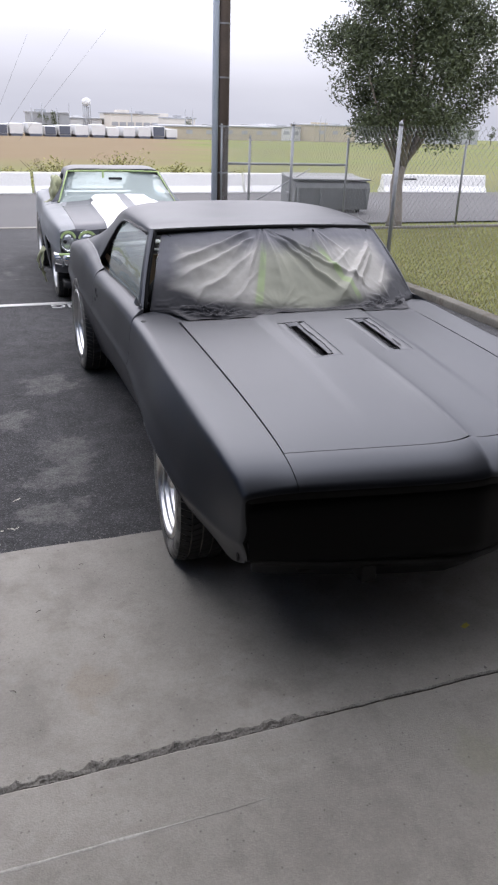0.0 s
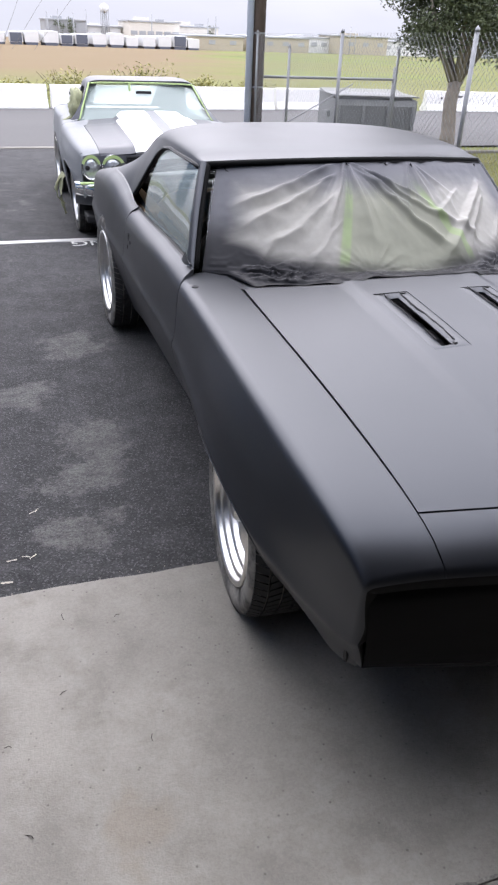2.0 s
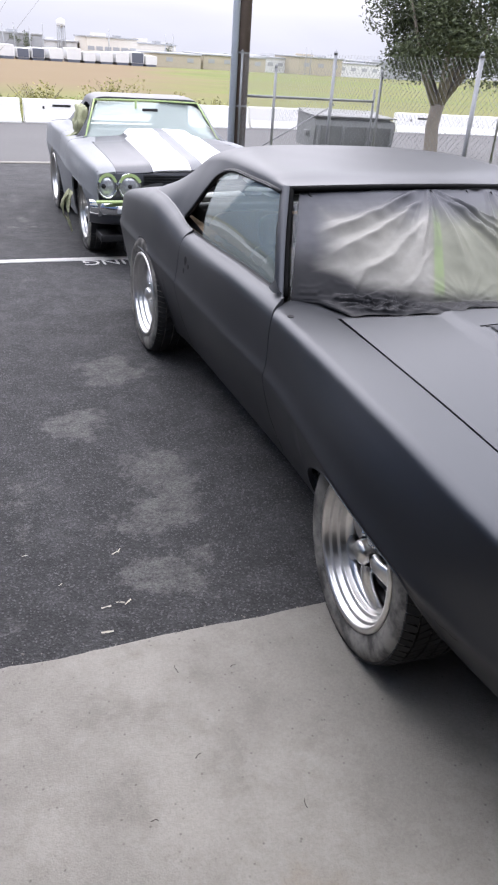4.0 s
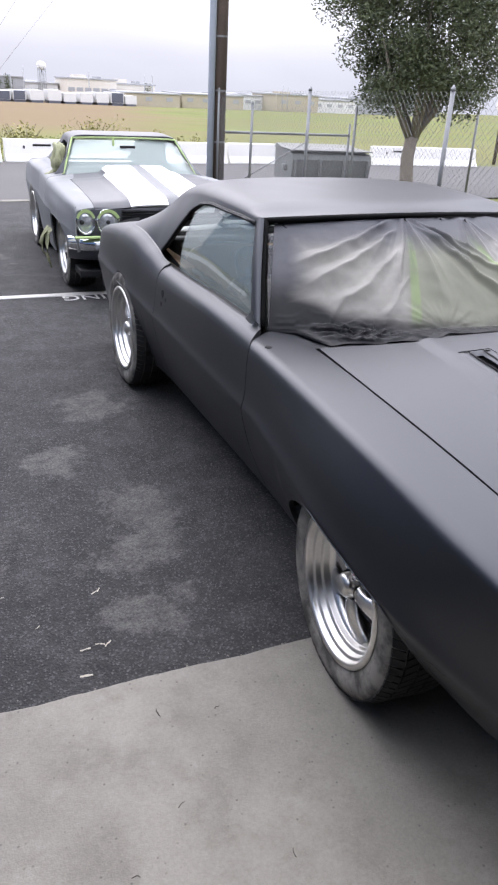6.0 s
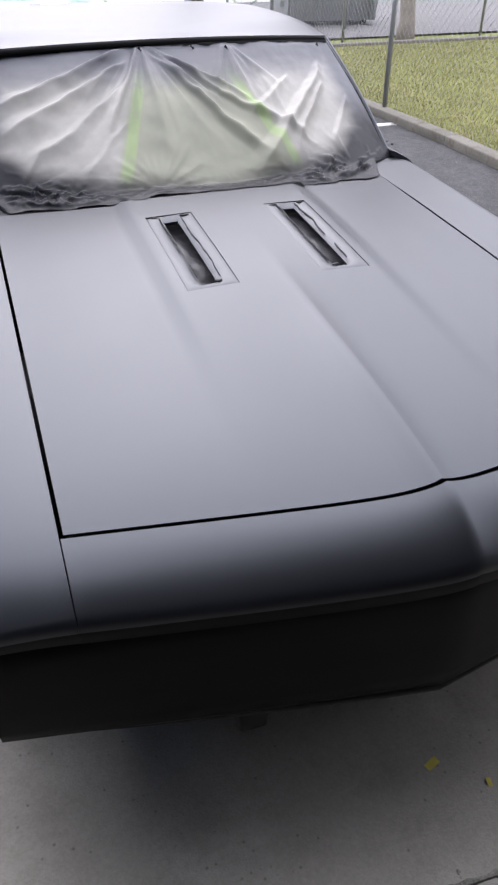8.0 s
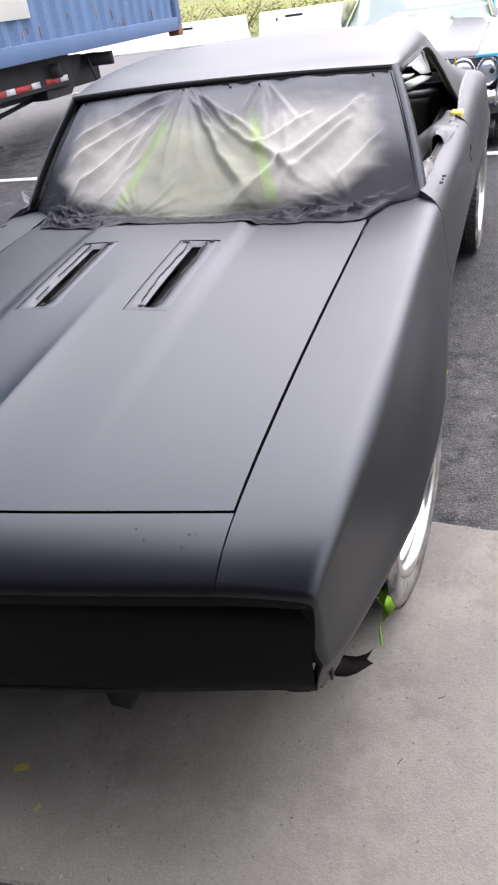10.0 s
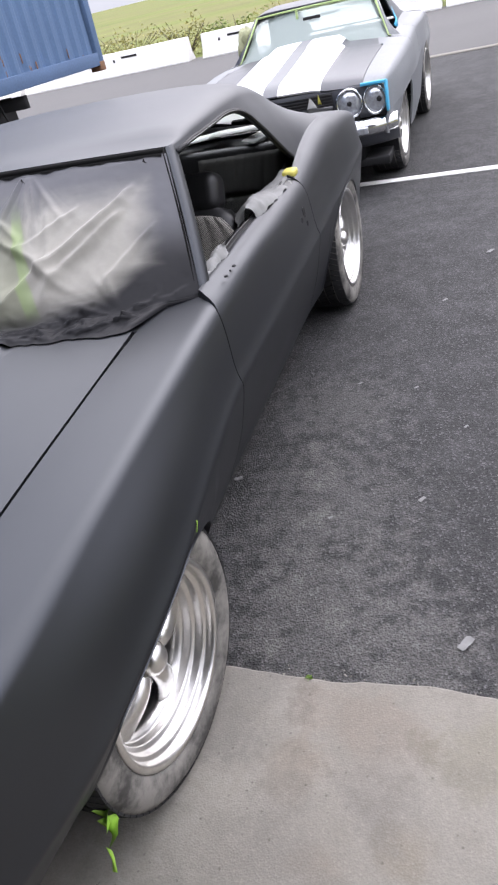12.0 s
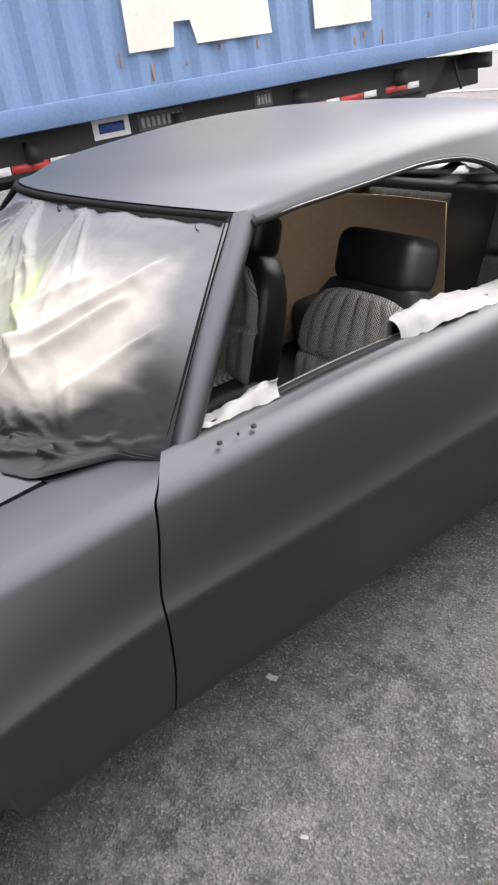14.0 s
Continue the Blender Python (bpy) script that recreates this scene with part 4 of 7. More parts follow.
    col = mix(ramp(edge, 0.10, 0.40), mix(ramp(v, 0.22, 0.60), (0.016, 0.016, 0.018), (0.085, 0.086, 0.096)), col)
    l.new(col, b.inputs["Base Color"])
    # dry paint on the sheet is glossier than the bare film
    gloss = n.new("ShaderNodeMapRange")
    gloss.inputs["From Min"].default_value, gloss.inputs["From Max"].default_value = 0.10, 0.45
    gloss.inputs["To Max"].default_value = 0.10
    l.new(math_node("ADD", math_node("MULTIPLY", ramp(v, 0.10, 0.50), 0.20), 0.15), gloss.inputs["To Min"])
    l.new(edge, gloss.inputs["Value"])
    l.new(gloss.outputs["Result"], b.inputs["Specular IOR Level"])
    return m


M["film"] = film_material()
nu, nv = 230, 120
u = np.linspace(-1, 1, nu)
v = np.linspace(-0.20, 0.985, nv)
U, V = np.meshgrid(u, v, indexing="ij")
P = screen(U * 0.985, np.clip(V, 0, 1))
# below the glass the sheet lies on the cowl as far as the hood's rear edge, and is cut short at the corners
foot = screen(U * 0.985, np.zeros_like(V))
hx_, hy_ = foot[..., 0] * 0.94, 0.566 + 0.33 * (foot[..., 0] * 0.94) ** 2
hy_ = hy_ + np.array([0.022 * noise.fractal(Vector((a * 7.0, 3.1, 0.2)), 0.8, 2.1, 4) + 0.010 for a in u])[:, None]
reach = smooth01((0.684 - np.abs(foot[..., 0])) / 0.022)
tip = np.stack([hx_ * reach + foot[..., 0] * (1 - reach), hy_ * reach + (foot[..., 1] - 0.010) * (1 - reach), (hood_z(hx_, hy_) + 0.002) * reach + (foot[..., 2] - 0.014) * (1 - reach)], -1)
below = np.clip(-V / 0.20, 0, 1)[..., None]
P = P * (1 - below) + tip * below


# folds run out from the pins along the top edge, the pinch below the tape and the bunched lower corners
fr = random.Random(12)
warp = np.array([[noise.fractal(Vector((a * 2.2, b * 1.8, 7.3)), 0.9, 2.0, 4) for b in v] for a in u])
N = 0.007 * warp
for u0, v0, a0, a1, count, length, amp in ((-0.17, 1.03, -30, 62, 7, 1.15, 0.034), (0.30, 1.02, -40, 40, 6, 0.80, 0.022), (-0.21, -0.03, -80, 80, 11, 0.42, 0.016), (0.74, -0.04, -70, -10, 4, 0.5, 0.018), (-0.78, -0.04, 5, 80, 4, 0.5, 0.018)):
    du, dv = (U - u0) * 1.5, (v0 - V) if v0 > 0.9 else (V - v0)
    far, ang = np.hypot(du, dv), np.arctan2(du, dv) + 0.10 * warp * np.hypot(du, dv)
    for k in range(count):
        th = radians(a0 + (a1 - a0) * (k + 0.5 + fr.uniform(-0.32, 0.32)) / count)
        ln, am, wide = length * fr.uniform(0.45, 1.05), amp * fr.uniform(0.35, 1.1), fr.uniform(0.035, 0.11)
        along, off = far * np.cos(ang - th), far * np.sin(ang - th)
        w = 0.010 + wide * np.clip(along, 0, None)
        crest = np.where(off > 0, np.clip(1 - off / w, 0, 1) ** 1.25, np.clip(1 + off / (2.2 * w), 0, 1) ** 1.9)
        N += am * crest * smooth01(along / 0.10) * smooth01((ln - along) / (0.55 * ln)) * (0.35 + 0.9 * np.clip(along, 0, 0.7))
# long slack folds between the pins and the lower corners
for ua, va, ub, vb, wide, am in (
    (0.86, 0.80, 0.20, -0.02, 0.085, 0.040), (0.78, 0.64, 0.40, 0.06, 0.050, 0.026), (0.60, 0.70, 0.26, 0.36, 0.040, 0.014), (0.90, 0.52, 0.66, 0.12, 0.035, 0.014), (0.44, 0.74, 0.47, 0.16, 0.06, 0.012),
    (-0.22, 0.97, -0.93, 0.52, 0.075, 0.034), (-0.23, 0.86, -0.88, 0.34, 0.070, 0.032), (-0.27, 0.70, -0.74, 0.16, 0.055, 0.020), (-0.30, 0.44, -0.52, 0.05, 0.040, 0.012), (-0.13, 0.96, 0.34, 0.06, 0.050, 0.030), (-0.10, 0.97, 0.62, 0.10, 0.040, 0.020)):
    dx, dy = (ub - ua) * 1.5, vb - va
    ln = math.hypot(dx, dy)
    px, py = (U - ua) * 1.5, V - va
    along, off = (px * dx + py * dy) / ln, (px * dy - py * dx) / ln + 0.05 * warp
    k = np.clip(along / ln, 0, 1)
    w = wide * (0.35 + 1.1 * k)
    crest = np.where(off > 0, np.clip(1 - off / w, 0, 1) ** 1.3, np.clip(1 + off / (1.9 * w), 0, 1) ** 1.8)
    N += am * crest * smooth01(along / (0.15 * ln)) * smooth01((ln - along) / (0.25 * ln)) * (0.5 + 0.6 * k)
rough = np.array([[noise.fractal(Vector((a * 9.0, b * 5.0, 0.3)), 0.8, 2.1, 5) for b in v] for a in u])
crush = np.array([[noise.ridged_multi_fractal(Vector((a * 6.5 + 0.8 * noise.noise(Vector((a * 9, b * 9, 2.0))), b * 8.0 + 0.8 * noise.noise(Vector((a * 8, b * 9, 5.0))), 4.2)), 0.9, 2.0, 4, 1.0, 2.0) for b in v] for a in u])
N += 0.0014 * rough
N += np.maximum(crush - crush.mean(), -0.2) * 0.021 * np.exp(-((V + 0.06) / 0.12) ** 2) * (0.30 + 2.0 * np.exp(-(((np.abs(U) - 0.72) / 0.22) ** 2)))
fine_crush = np.array([[noise.ridged_multi_fractal(Vector((a * 24.0, b * 20.0, 1.7)), 0.9, 2.0, 3, 1.0, 2.0) for b in v] for a in u])
N += np.maximum(fine_crush - fine_crush.mean(), -0.3) * 0.0065 * np.exp(-((V + 0.07) / 0.11) ** 2) * (0.5 + np.exp(-(((np.abs(U) - 0.70) / 0.25) ** 2)))
N *= smooth01((V + 0.20) / 0.05) * np.where(V < 0.03, 0.08 + 0.92 * reach * smooth01((0.668 - np.abs(foot[..., 0])) / 0.07), 1.0)
rim = smooth01((1 - np.abs(U)) / 0.05) * smooth01((0.985 - V) / 0.05)
N = np.maximum(N * rim, -0.004) + 0.0035 * smooth01((V + 0.20) / 0.05)
P += N[..., None] * np.array([0, -0.55, 0.83])
bm = grid(P)
uvl = bm.loops.layers.uv.new("UVMap")
bm.verts.index_update()
for f in bm.faces:
    for lp in f.loops:
        i, j = divmod(lp.vert.index, nv)
        lp[uvl].uv = ((u[i] + 1) / 2, max(v[j], -0.2))
film = thing("masking_film", "", "")
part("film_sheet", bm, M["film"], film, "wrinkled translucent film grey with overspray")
def on_film(a, b):
    """A point of the sheet at u across (-1 to 1), v up."""
    i, j = int(round((a + 1) / 2 * (nu - 1))), int(round((b - v[0]) / (v[-1] - v[0]) * (nv - 1)))
    return P[min(max(i, 0), nu - 1), min(max(j, 0), nv - 1)]


# the sheet's upper edge is held by a strip of black tape with torn ends, and by two twists of tape lower down
rows = []
for a in np.linspace(-0.985, 0.985, 120):
    rag = 0.012 * noise.fractal(Vector((a * 14.0, 2.0, 0.4)), 0.8, 2.0, 4)
    rows.append([on_film(a, 0.985) + np.array([0, 0.004, 0.0025]), on_film(a, 0.985) + np.array([0, -0.003 + 0.3 * rag, 0.0008]), on_film(a, 0.985) + np.array([0, -0.008 + 0.6 * rag, -0.003 + 0.4 * rag])])
part("edge_tape", grid(np.array(rows)), M["seal"], film, "torn black tape along the upper edge")
for a, b, ln in ((-0.17, 0.945, 0.020), (0.30, 0.930, 0.026), (0.11, 0.955, 0.012), (0.90, 0.945, 0.022), (-0.95, 0.935, 0.016)):
    c = on_film(a, b)
    rows = [[(c[0] + (g - 0.4) * ln * 0.9 + 0.003 * math.sin(7 * g + e), c[1] - 0.006 - 0.010 * g * math.sin(3 * g + 2 * a), c[2] + 0.006 - ln * g + e * 0.004) for e in (-1, 0, 1)] for g in np.linspace(0, 1, 7)]
    part("tape_twist", grid(np.array(rows)), M["black"], film, "small twist of black tape")
tagged(film, "wrinkled translucent masking film with black overspray taped over the windscreen", "masking sheet")


def side_x(y, z):
    s = CS.section(y, *door_inner(y))
    k = int(np.argmax(s[:, 1]))
    return float(np.interp(z, s[: k + 1, 1], s[: k + 1, 0]))


def hole(name, x, y, z, ry, rz, along="x", label="bare drilled fixing hole"):
    """A dark hole with a thin raised rim in a panel."""
    bm = bmesh.new()
    ring = [(math.cos(a), math.sin(a)) for a in np.linspace(0, 2 * math.pi, 16, endpoint=False)]
    o = 0.002 if x > 0 else -0.002
    if along == "x":
        pts = [[(x + o * k, y + ry * g * c, z + rz * g * s) for c, s in ring] for k, g in ((-1.2, 1.15), (1, 1.08), (1, 0.9), (-1.5, 0.85))]
    else:
        pts = [[(x + ry * g * c, y + rz * g * s, z + 0.002 * k) for c, s in ring] for k, g in ((-1.2, 1.15), (1, 1.08), (1, 0.9), (-1.5, 0.85))]
    grid(pts, bm, close_v=True)
    bm.faces.new([bm.verts.new(Vector(p) + Vector((0.0008, 0, 0)) * (1 if x > 0 else -1) + (Vector((0, 0, 0.001)) if along != "x" else Vector())) for p in pts[2]])
    return part(name, bm, M["black"], coupe, label)


for sd in (-1, 1):
    for y, z, a, b in ((1.905, 0.748, 0.014, 0.022), (1.850, 0.735, 0.008, 0.010), (1.915, 0.700, 0.007, 0.011)):
        hole("handle_hole", sd * side_x(y, z), y, z, a, b)
s_ = fender_edge(0.70)
hole("aerial_hole", -0.822, float(np.interp(-0.822, -s_[-9:, 0], s_[-9:, 1])), float(np.interp(-0.822, -s_[-9:, 0], s_[-9:, 2])) - 0.0005, 0.012, 0.012, "z")
def header_z(x, y):
    k = int(np.argmin(np.abs(hx2 - x)))
    return float(np.interp(-y, -HEADER[:, k, 1], HEADER[:, k, 2]))


for x, y in ((0.481, -0.722), (0.504, -0.740), (0.580, -0.737), (0.587, -0.712), (0.598, -0.708)):
    hole("badge_hole", x, y, header_z(x, y) - 0.0012, 0.0022, 0.0022, "z", "small drilled badge hole")
for y, rr in ((1.005, 0.006), (1.048, 0.003), (1.085, 0.006)):
    hole("mirror_hole", 0.853, y, 0.867, rr, rr * 0.8, "z")

# marks low on the fenders
def fender_x(y, z):
    s = CS.section(y, *fender_inner(y))
    k = int(np.argmax(s[:, 1]))
    return float(np.interp(z, s[: k + 1, 1], s[: k + 1, 0]))


for sd in (-1, 1):
    hole("fixing_slot", sd * (fender_x(-0.715, 0.398) + 0.0015), -0.717, 0.398, 0.008, 0.019, label="dark slotted fixing hole")
scratch = []
for y in np.linspace(-0.425, -0.500, 16):
    z = 0.448 + 0.004 * math.sin((y + 0.42) * 120) + 0.010 * math.exp(-(((y + 0.425) / 0.010) ** 2))
    w = 0.0014 + 0.0016 * abs(noise.noise(Vector((y * 60, 0, 2))))
    scratch.append([(-fender_x(y, z + o) - 0.004, y, z + o) for o in (-w, 0, w)])
part("scratch", grid(np.array(scratch)), M["black"], coupe, "thin dark scratch in the paint")

# bulkhead below the corners of the windscreen
for sd in (-1, 1):
    part("bulkhead_corner", box(min(sd * 0.58, sd * 0.80), max(sd * 0.58, sd * 0.80), 0.64, 1.00, 0.79, 0.828, 0.01), M["black"], coupe)

# window seals and glass
for sd in (-1, 1):
    path = []
    for y in np.concatenate([np.linspace(1.275, 1.80, 10), np.linspace(1.83, 2.20, 14)]):
        s = roof_section(y)
        path.append((sd * (s[0, 0] + 0.001), y, s[0, 1]))
    part("window_seal", tube(path, 0.009, 6), M["black"], coupe, "black rubber window seal")
    rows = []
    for y in np.linspace(0.96, 2.12, 12):
        xb, zb = door_inner(min(y, 2.02))
        rows.append([(sd * (xb - 0.002), y, zb - 0.003), (sd * (xb - 0.014), y, zb + 0.003), (sd * (xb - 0.020), y, zb - 0.05)])
    part("sill_seal", grid(np.array(rows), flip=sd < 0), M["black"], coupe)
    # inner door card, belt to floor
    rows = [[(sd * 0.745, y, z) for z in (0.24, 0.45, 0.60, 0.80, BELT(y)[1] - 0.012)] for y in np.linspace(1.0, 2.40, 9)]
    part("door_card", grid(np.array(rows), flip=sd > 0), M["black"], coupe)
# raised glass of the passenger door
# its pale coat lifts the pane as a stronger sky reflection would
M["door_glass"] = glass("smoky_door_glass", (0.50, 0.54, 0.54), 0.04, 0.24, 2.5)
rows = []
for y in np.linspace(1.02, 1.93, 14):
    s = roof_section(max(y, 1.27))
    zt = min(s[0, 1] + 0.004, 0.87 + (y - 0.985) * 1.12)
    k = (s[0, 0], s[0, 1])
    col = []
    for g in np.linspace(0, 1, 14):
        z = 0.862 + g * (zt - 0.862)
        f = (z - 0.862) / (k[1] - 0.862)
        col.append((-(0.784 + (k[0] - 0.012 - 0.784) * f + 0.020 * math.sin(math.pi * min(f, 1))), y + 0.02 * g, z))
    rows.append(col)
part("door_glass", grid(np.array(rows), flip=True), M["door_glass"], coupe, "raised dusty door glass mirroring the sky, with added pale sheen")

M["bright_trim"] = mat("dulled_bright_trim", (0.20, 0.20, 0.205), 0.42, 0.8, 0.4, 14.0, 60.0, 0.02)
for sd in (-1, 1):
    path = []
    for y in np.linspace(1.34, 2.02, 20):
        q = roof_section(y)[0]
        path.append((sd * (q[0] + 0.0095), y, q[1] + 0.001))
    part("window_trim", tube(path, 0.0016, 6), M["bright_trim"], coupe, "thin dulled bright strip along the window top")
part("glass_edge", tube([(0.779, y, door_inner(y)[1] + 0.004) for y in np.linspace(1.16, 2.0, 12)], 0.0012, 6), M["bright_trim"], coupe, "upper edge of the lowered door glass")

# ---- cabin ----
def tweed(name, light, dark):
    m = mat(name, (0.16, 0.16, 0.15), 0.9, 0.0, 0.15, 8.0, 300.0, 0.3, 0.2)
    n, l = m.node_tree.nodes, m.node_tree.links
    b = n["Principled BSDF"]
    tc, ck = n.new("ShaderNodeTexCoord"), n.new("ShaderNodeTexChecker")
    mp = n.new("ShaderNodeMapping")
    mp.inputs["Rotation"].default_value = (radians(21), 0, 0)
    flat = n.new("ShaderNodeMapping")
    flat.inputs["Scale"].default_value = (1, 0, 1)
    flat.inputs["Location"].default_value = (0, 0.001, 0)
    ck.inputs["Scale"].default_value = 250.0
    ck.inputs["Color1"].default_value, ck.inputs["Color2"].default_value = (*light, 1), (*dark, 1)
    l.new(tc.outputs["Object"], mp.inputs["Vector"])
    l.new(mp.outputs["Vector"], flat.inputs["Vector"])
    l.new(flat.outputs["Vector"], ck.inputs["Vector"])
    l.new(ck.outputs["Color"], b.inputs["Base Color"])
    return m


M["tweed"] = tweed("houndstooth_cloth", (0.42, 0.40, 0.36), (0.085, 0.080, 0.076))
# darker copy of the same cloth: the rear seat's shade is in its colour
M["shaded_tweed"] = tweed("shaded_houndstooth_cloth", (0.11, 0.107, 0.10), (0.03, 0.029, 0.028))
M["vinyl"] = mat("black_vinyl", (0.016, 0.016, 0.017), 0.42, 0.0, 0.2, 10.0, 140.0, 0.15, 0.5)
M["carpet"] = mat("dark_carpet", (0.02, 0.02, 0.02), 0.95, 0.0, 0.3, 8.0, 200.0, 0.4, 0.2)
M["paper"] = mat("white_masking_paper", (0.235, 0.235, 0.23), 0.8, 0.0, 0.05, 6.0, 60.0, 0.08, 0.3)
# brighter copy of the same paper, its colour lifted against the dim cabin
M["white_paper"] = mat("bright_white_paper", (0.78, 0.78, 0.76), 0.8, 0.0, 0.05, 6.0, 60.0, 0.05, 0.3)
M["yellow_tape"] = mat("yellow_tape", (0.62, 0.56, 0.12), 0.5)
M["green_tape"] = mat("green_tape", (0.40, 0.52, 0.22), 0.6, 0.0, 0.08)
M["blue_tape"] = mat("blue_tape", (0.06, 0.42, 0.66), 0.6, 0.0, 0.08)
M["lime_tape"] = mat("lime_tape", (0.33, 0.58, 0.07), 0.5, 0.0, 0.1)
M["card"] = mat("brown_card", (0.48, 0.345, 0.225), 0.85, 0.0, 0.10, 4.0, 50.0, 0.05)


def pad(w, h, d, nx=28, nz=22, pleats=0, seams=(), dome=0.02):
    """A cushion: its face towards -y, w wide, h high, d thick, with sewn pleats and cross seams."""
    F = []
    for i in range(nx):
        s = -1 + 2 * i / (nx - 1)
        col = []
        for j in range(nz):
            t = j / (nz - 1)
            e = min(1 - abs(s), 1.0) * w / 2
            f = min(t, 1 - t) * h
            y = -d * math.sqrt(max(0.0, 1 - (max(0, 1 - e / 0.035)) ** 2)) * math.sqrt(max(0.0, 1 - (max(0, 1 - f / 0.035)) ** 2))
            y -= dome * (1 - s * s) * math.sin(math.pi * t)
            if pleats and abs(s) < 0.98:
                y += 0.0035 * max(0.0, 1 - abs(((s + 1) / 2 * pleats) % 1 - 0.5) * -2 - 1 + (abs(((s + 1) / 2 * pleats) % 1 - 0.5) * 2) ** 6)
            for q in seams:
                y += 0.014 * math.exp(-((t - q) * h / 0.010) ** 2)
            col.append((s * w / 2, y, t * h))
        F.append(col)
    return grid(F)


def seat(x, m_side):
    st = thing("bucket_seat", "black vinyl bucket seat with houndstooth cloth inserts", "seat", pose(x, 1.53, 0.205), "front seats")
    lean = Matrix.Translation((0, 0.16, 0.20)) @ Matrix.Rotation(radians(-21), 4, "X")

    def put(name, bm, material, label=""):
        bmesh.ops.transform(bm, matrix=lean, verts=bm.verts)
        return part(name, bm, material, st, label)

    # shell: wide at the hips, rounded shoulders
    rows = []
    for zz, half, dep in ((0.0, 0.235, 0.07), (0.06, 0.262, 0.085), (0.20, 0.262, 0.09), (0.32, 0.250, 0.085), (0.40, 0.222, 0.078), (0.445, 0.185, 0.068), (0.462, 0.130, 0.05)):
        rows.append([(half * math.copysign(abs(math.cos(a)) ** 0.45, math.cos(a)), 0.015 + dep * math.copysign(abs(math.sin(a)) ** 0.6, math.sin(a)), zz) for a in np.linspace(0, 2 * math.pi, 28, endpoint=False)])
    bm = grid(rows, close_v=True)
    bm.verts.ensure_lookup_table()
    bm.faces.new([bm.verts[(len(rows) - 1) * 28 + i] for i in range(28)])
    put("backrest", bm, M["vinyl"], "black vinyl backrest with rounded shoulders")
    bm = pad(0.490, 0.410, 0.022, 71, 44, 8, (0.47,), 0.016)
    for vv in bm.verts:  # rounded upper corners
        tz = max(0.0, vv.co.z - 0.24) / 0.165
        vv.co.x *= 1 - 0.30 * tz**3
        vv.co.z -= 0.035 * (abs(vv.co.x) / 0.2) ** 3 * tz
    bmesh.ops.translate(bm, verts=bm.verts, vec=(0.015, -0.066, 0.02))
    put("back_insert", bm, M["tweed"], "pleated houndstooth insert")
    put("headrest", box(-0.158, 0.158, -0.060, 0.085, 0.440, 0.600, 0.045, seg=5), M["vinyl"], "large black vinyl headrest")
    part("cushion", box(-0.26, 0.26, -0.36, 0.20, 0.10, 0.25, 0.05, seg=4), M["vinyl"], st)
    bm = pad(0.36, 0.44, 0.018, 45, 30, 7, (0.5,), 0.01)
    bmesh.ops.rotate(bm, verts=bm.verts, matrix=Matrix.Rotation(radians(-90), 3, "X"))
    bmesh.ops.translate(bm, verts=bm.verts, vec=(0, -0.30, 0.252))
    part("cushion_insert", bm, M["tweed"], st)
    part("seat_base", box(-0.20, 0.20, -0.30, 0.18, 0.0, 0.11), M["carpet"], st)
    return st


seat(0.365, 1)
seat(-0.365, -1)
rear = thing("rear_seat", "black rear bench seat with houndstooth cloth inserts", "seat", pose(0, 2.33, 0.225))
part("rear_cushion", box(-0.64, 0.66, -0.12, 0.34, 0.0, 0.24, 0.05, seg=4), M["vinyl"], rear)
bm = box(-0.62, 0.66, -0.05, 0.10, 0.0, 0.50, 0.04, seg=4)
bmesh.ops.transform(bm, matrix=Matrix.Translation((0, 0.22, 0.18)) @ Matrix.Rotation(radians(-24), 4, "X"), verts=bm.verts)
part("rear_backrest", bm, M["vinyl"], rear)
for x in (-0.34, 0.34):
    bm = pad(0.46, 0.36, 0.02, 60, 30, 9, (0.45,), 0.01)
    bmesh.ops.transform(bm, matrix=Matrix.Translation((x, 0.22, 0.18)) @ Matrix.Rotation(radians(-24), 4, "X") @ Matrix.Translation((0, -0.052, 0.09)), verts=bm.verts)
    part("rear_insert", bm, M["shaded_tweed"], rear)
# a bent sheet of hardboard stands before the far side of the rear seat
plan = [(-0.735, 2.04), (-0.66, 2.20), (-0.585, 2.34), (-0.44, 2.44), (-0.24, 2.485), (-0.02, 2.50)]
rows = [[(float(spline(range(6), [p[0] for p in plan], k)), float(spline(range(6), [p[1] for p in plan], k)) + 0.10 * (z - 0.3), z) for z in (0.30, 0.45, 0.60, 0.75, 0.865 - 0.02 * abs(k - 2.5) / 2.5)] for k in np.linspace(0, 5, 26)]
tagged(part("hardboard_sheet", flange(grid(np.array(rows)), 0.004), M["card"]), "bent brown hardboard sheet standing before the rear seat", "board")
part("carpet", box(-0.74, 0.74, 0.66, 2.5, 0.226, 0.236), M["carpet"], coupe)
part("dashboard", box(-0.74, 0.74, 0.70, 0.98, 0.58, 0.82, 0.04, seg=4), M["vinyl"], coupe)
part("parcel_shelf", box(-0.70, 0.70, 2.72, 2.98, 0.84, 0.86, 0.006), M["vinyl"], coupe)
part("seat_bulkhead", box(-0.76, 0.76, 2.90, 2.94, 0.22, 0.85), M["black"], coupe)
for sd in (-1, 1):
    part("quarter_trim", box(min(sd * 0.66, sd * 0.745), max(sd * 0.66, sd * 0.745), 2.02, 2.84, 0.24, 0.85 if sd < 0 else 0.79, 0.01), M["card"] if sd < 0 else M["vinyl"], coupe, "bare brown hardboard side panel" if sd < 0 else "")
# inner skin of the roof
rows = []
for y in np.linspace(1.30, 2.28, 9):
    zt = float(spline(TOP_Y, TOP_Z, y))
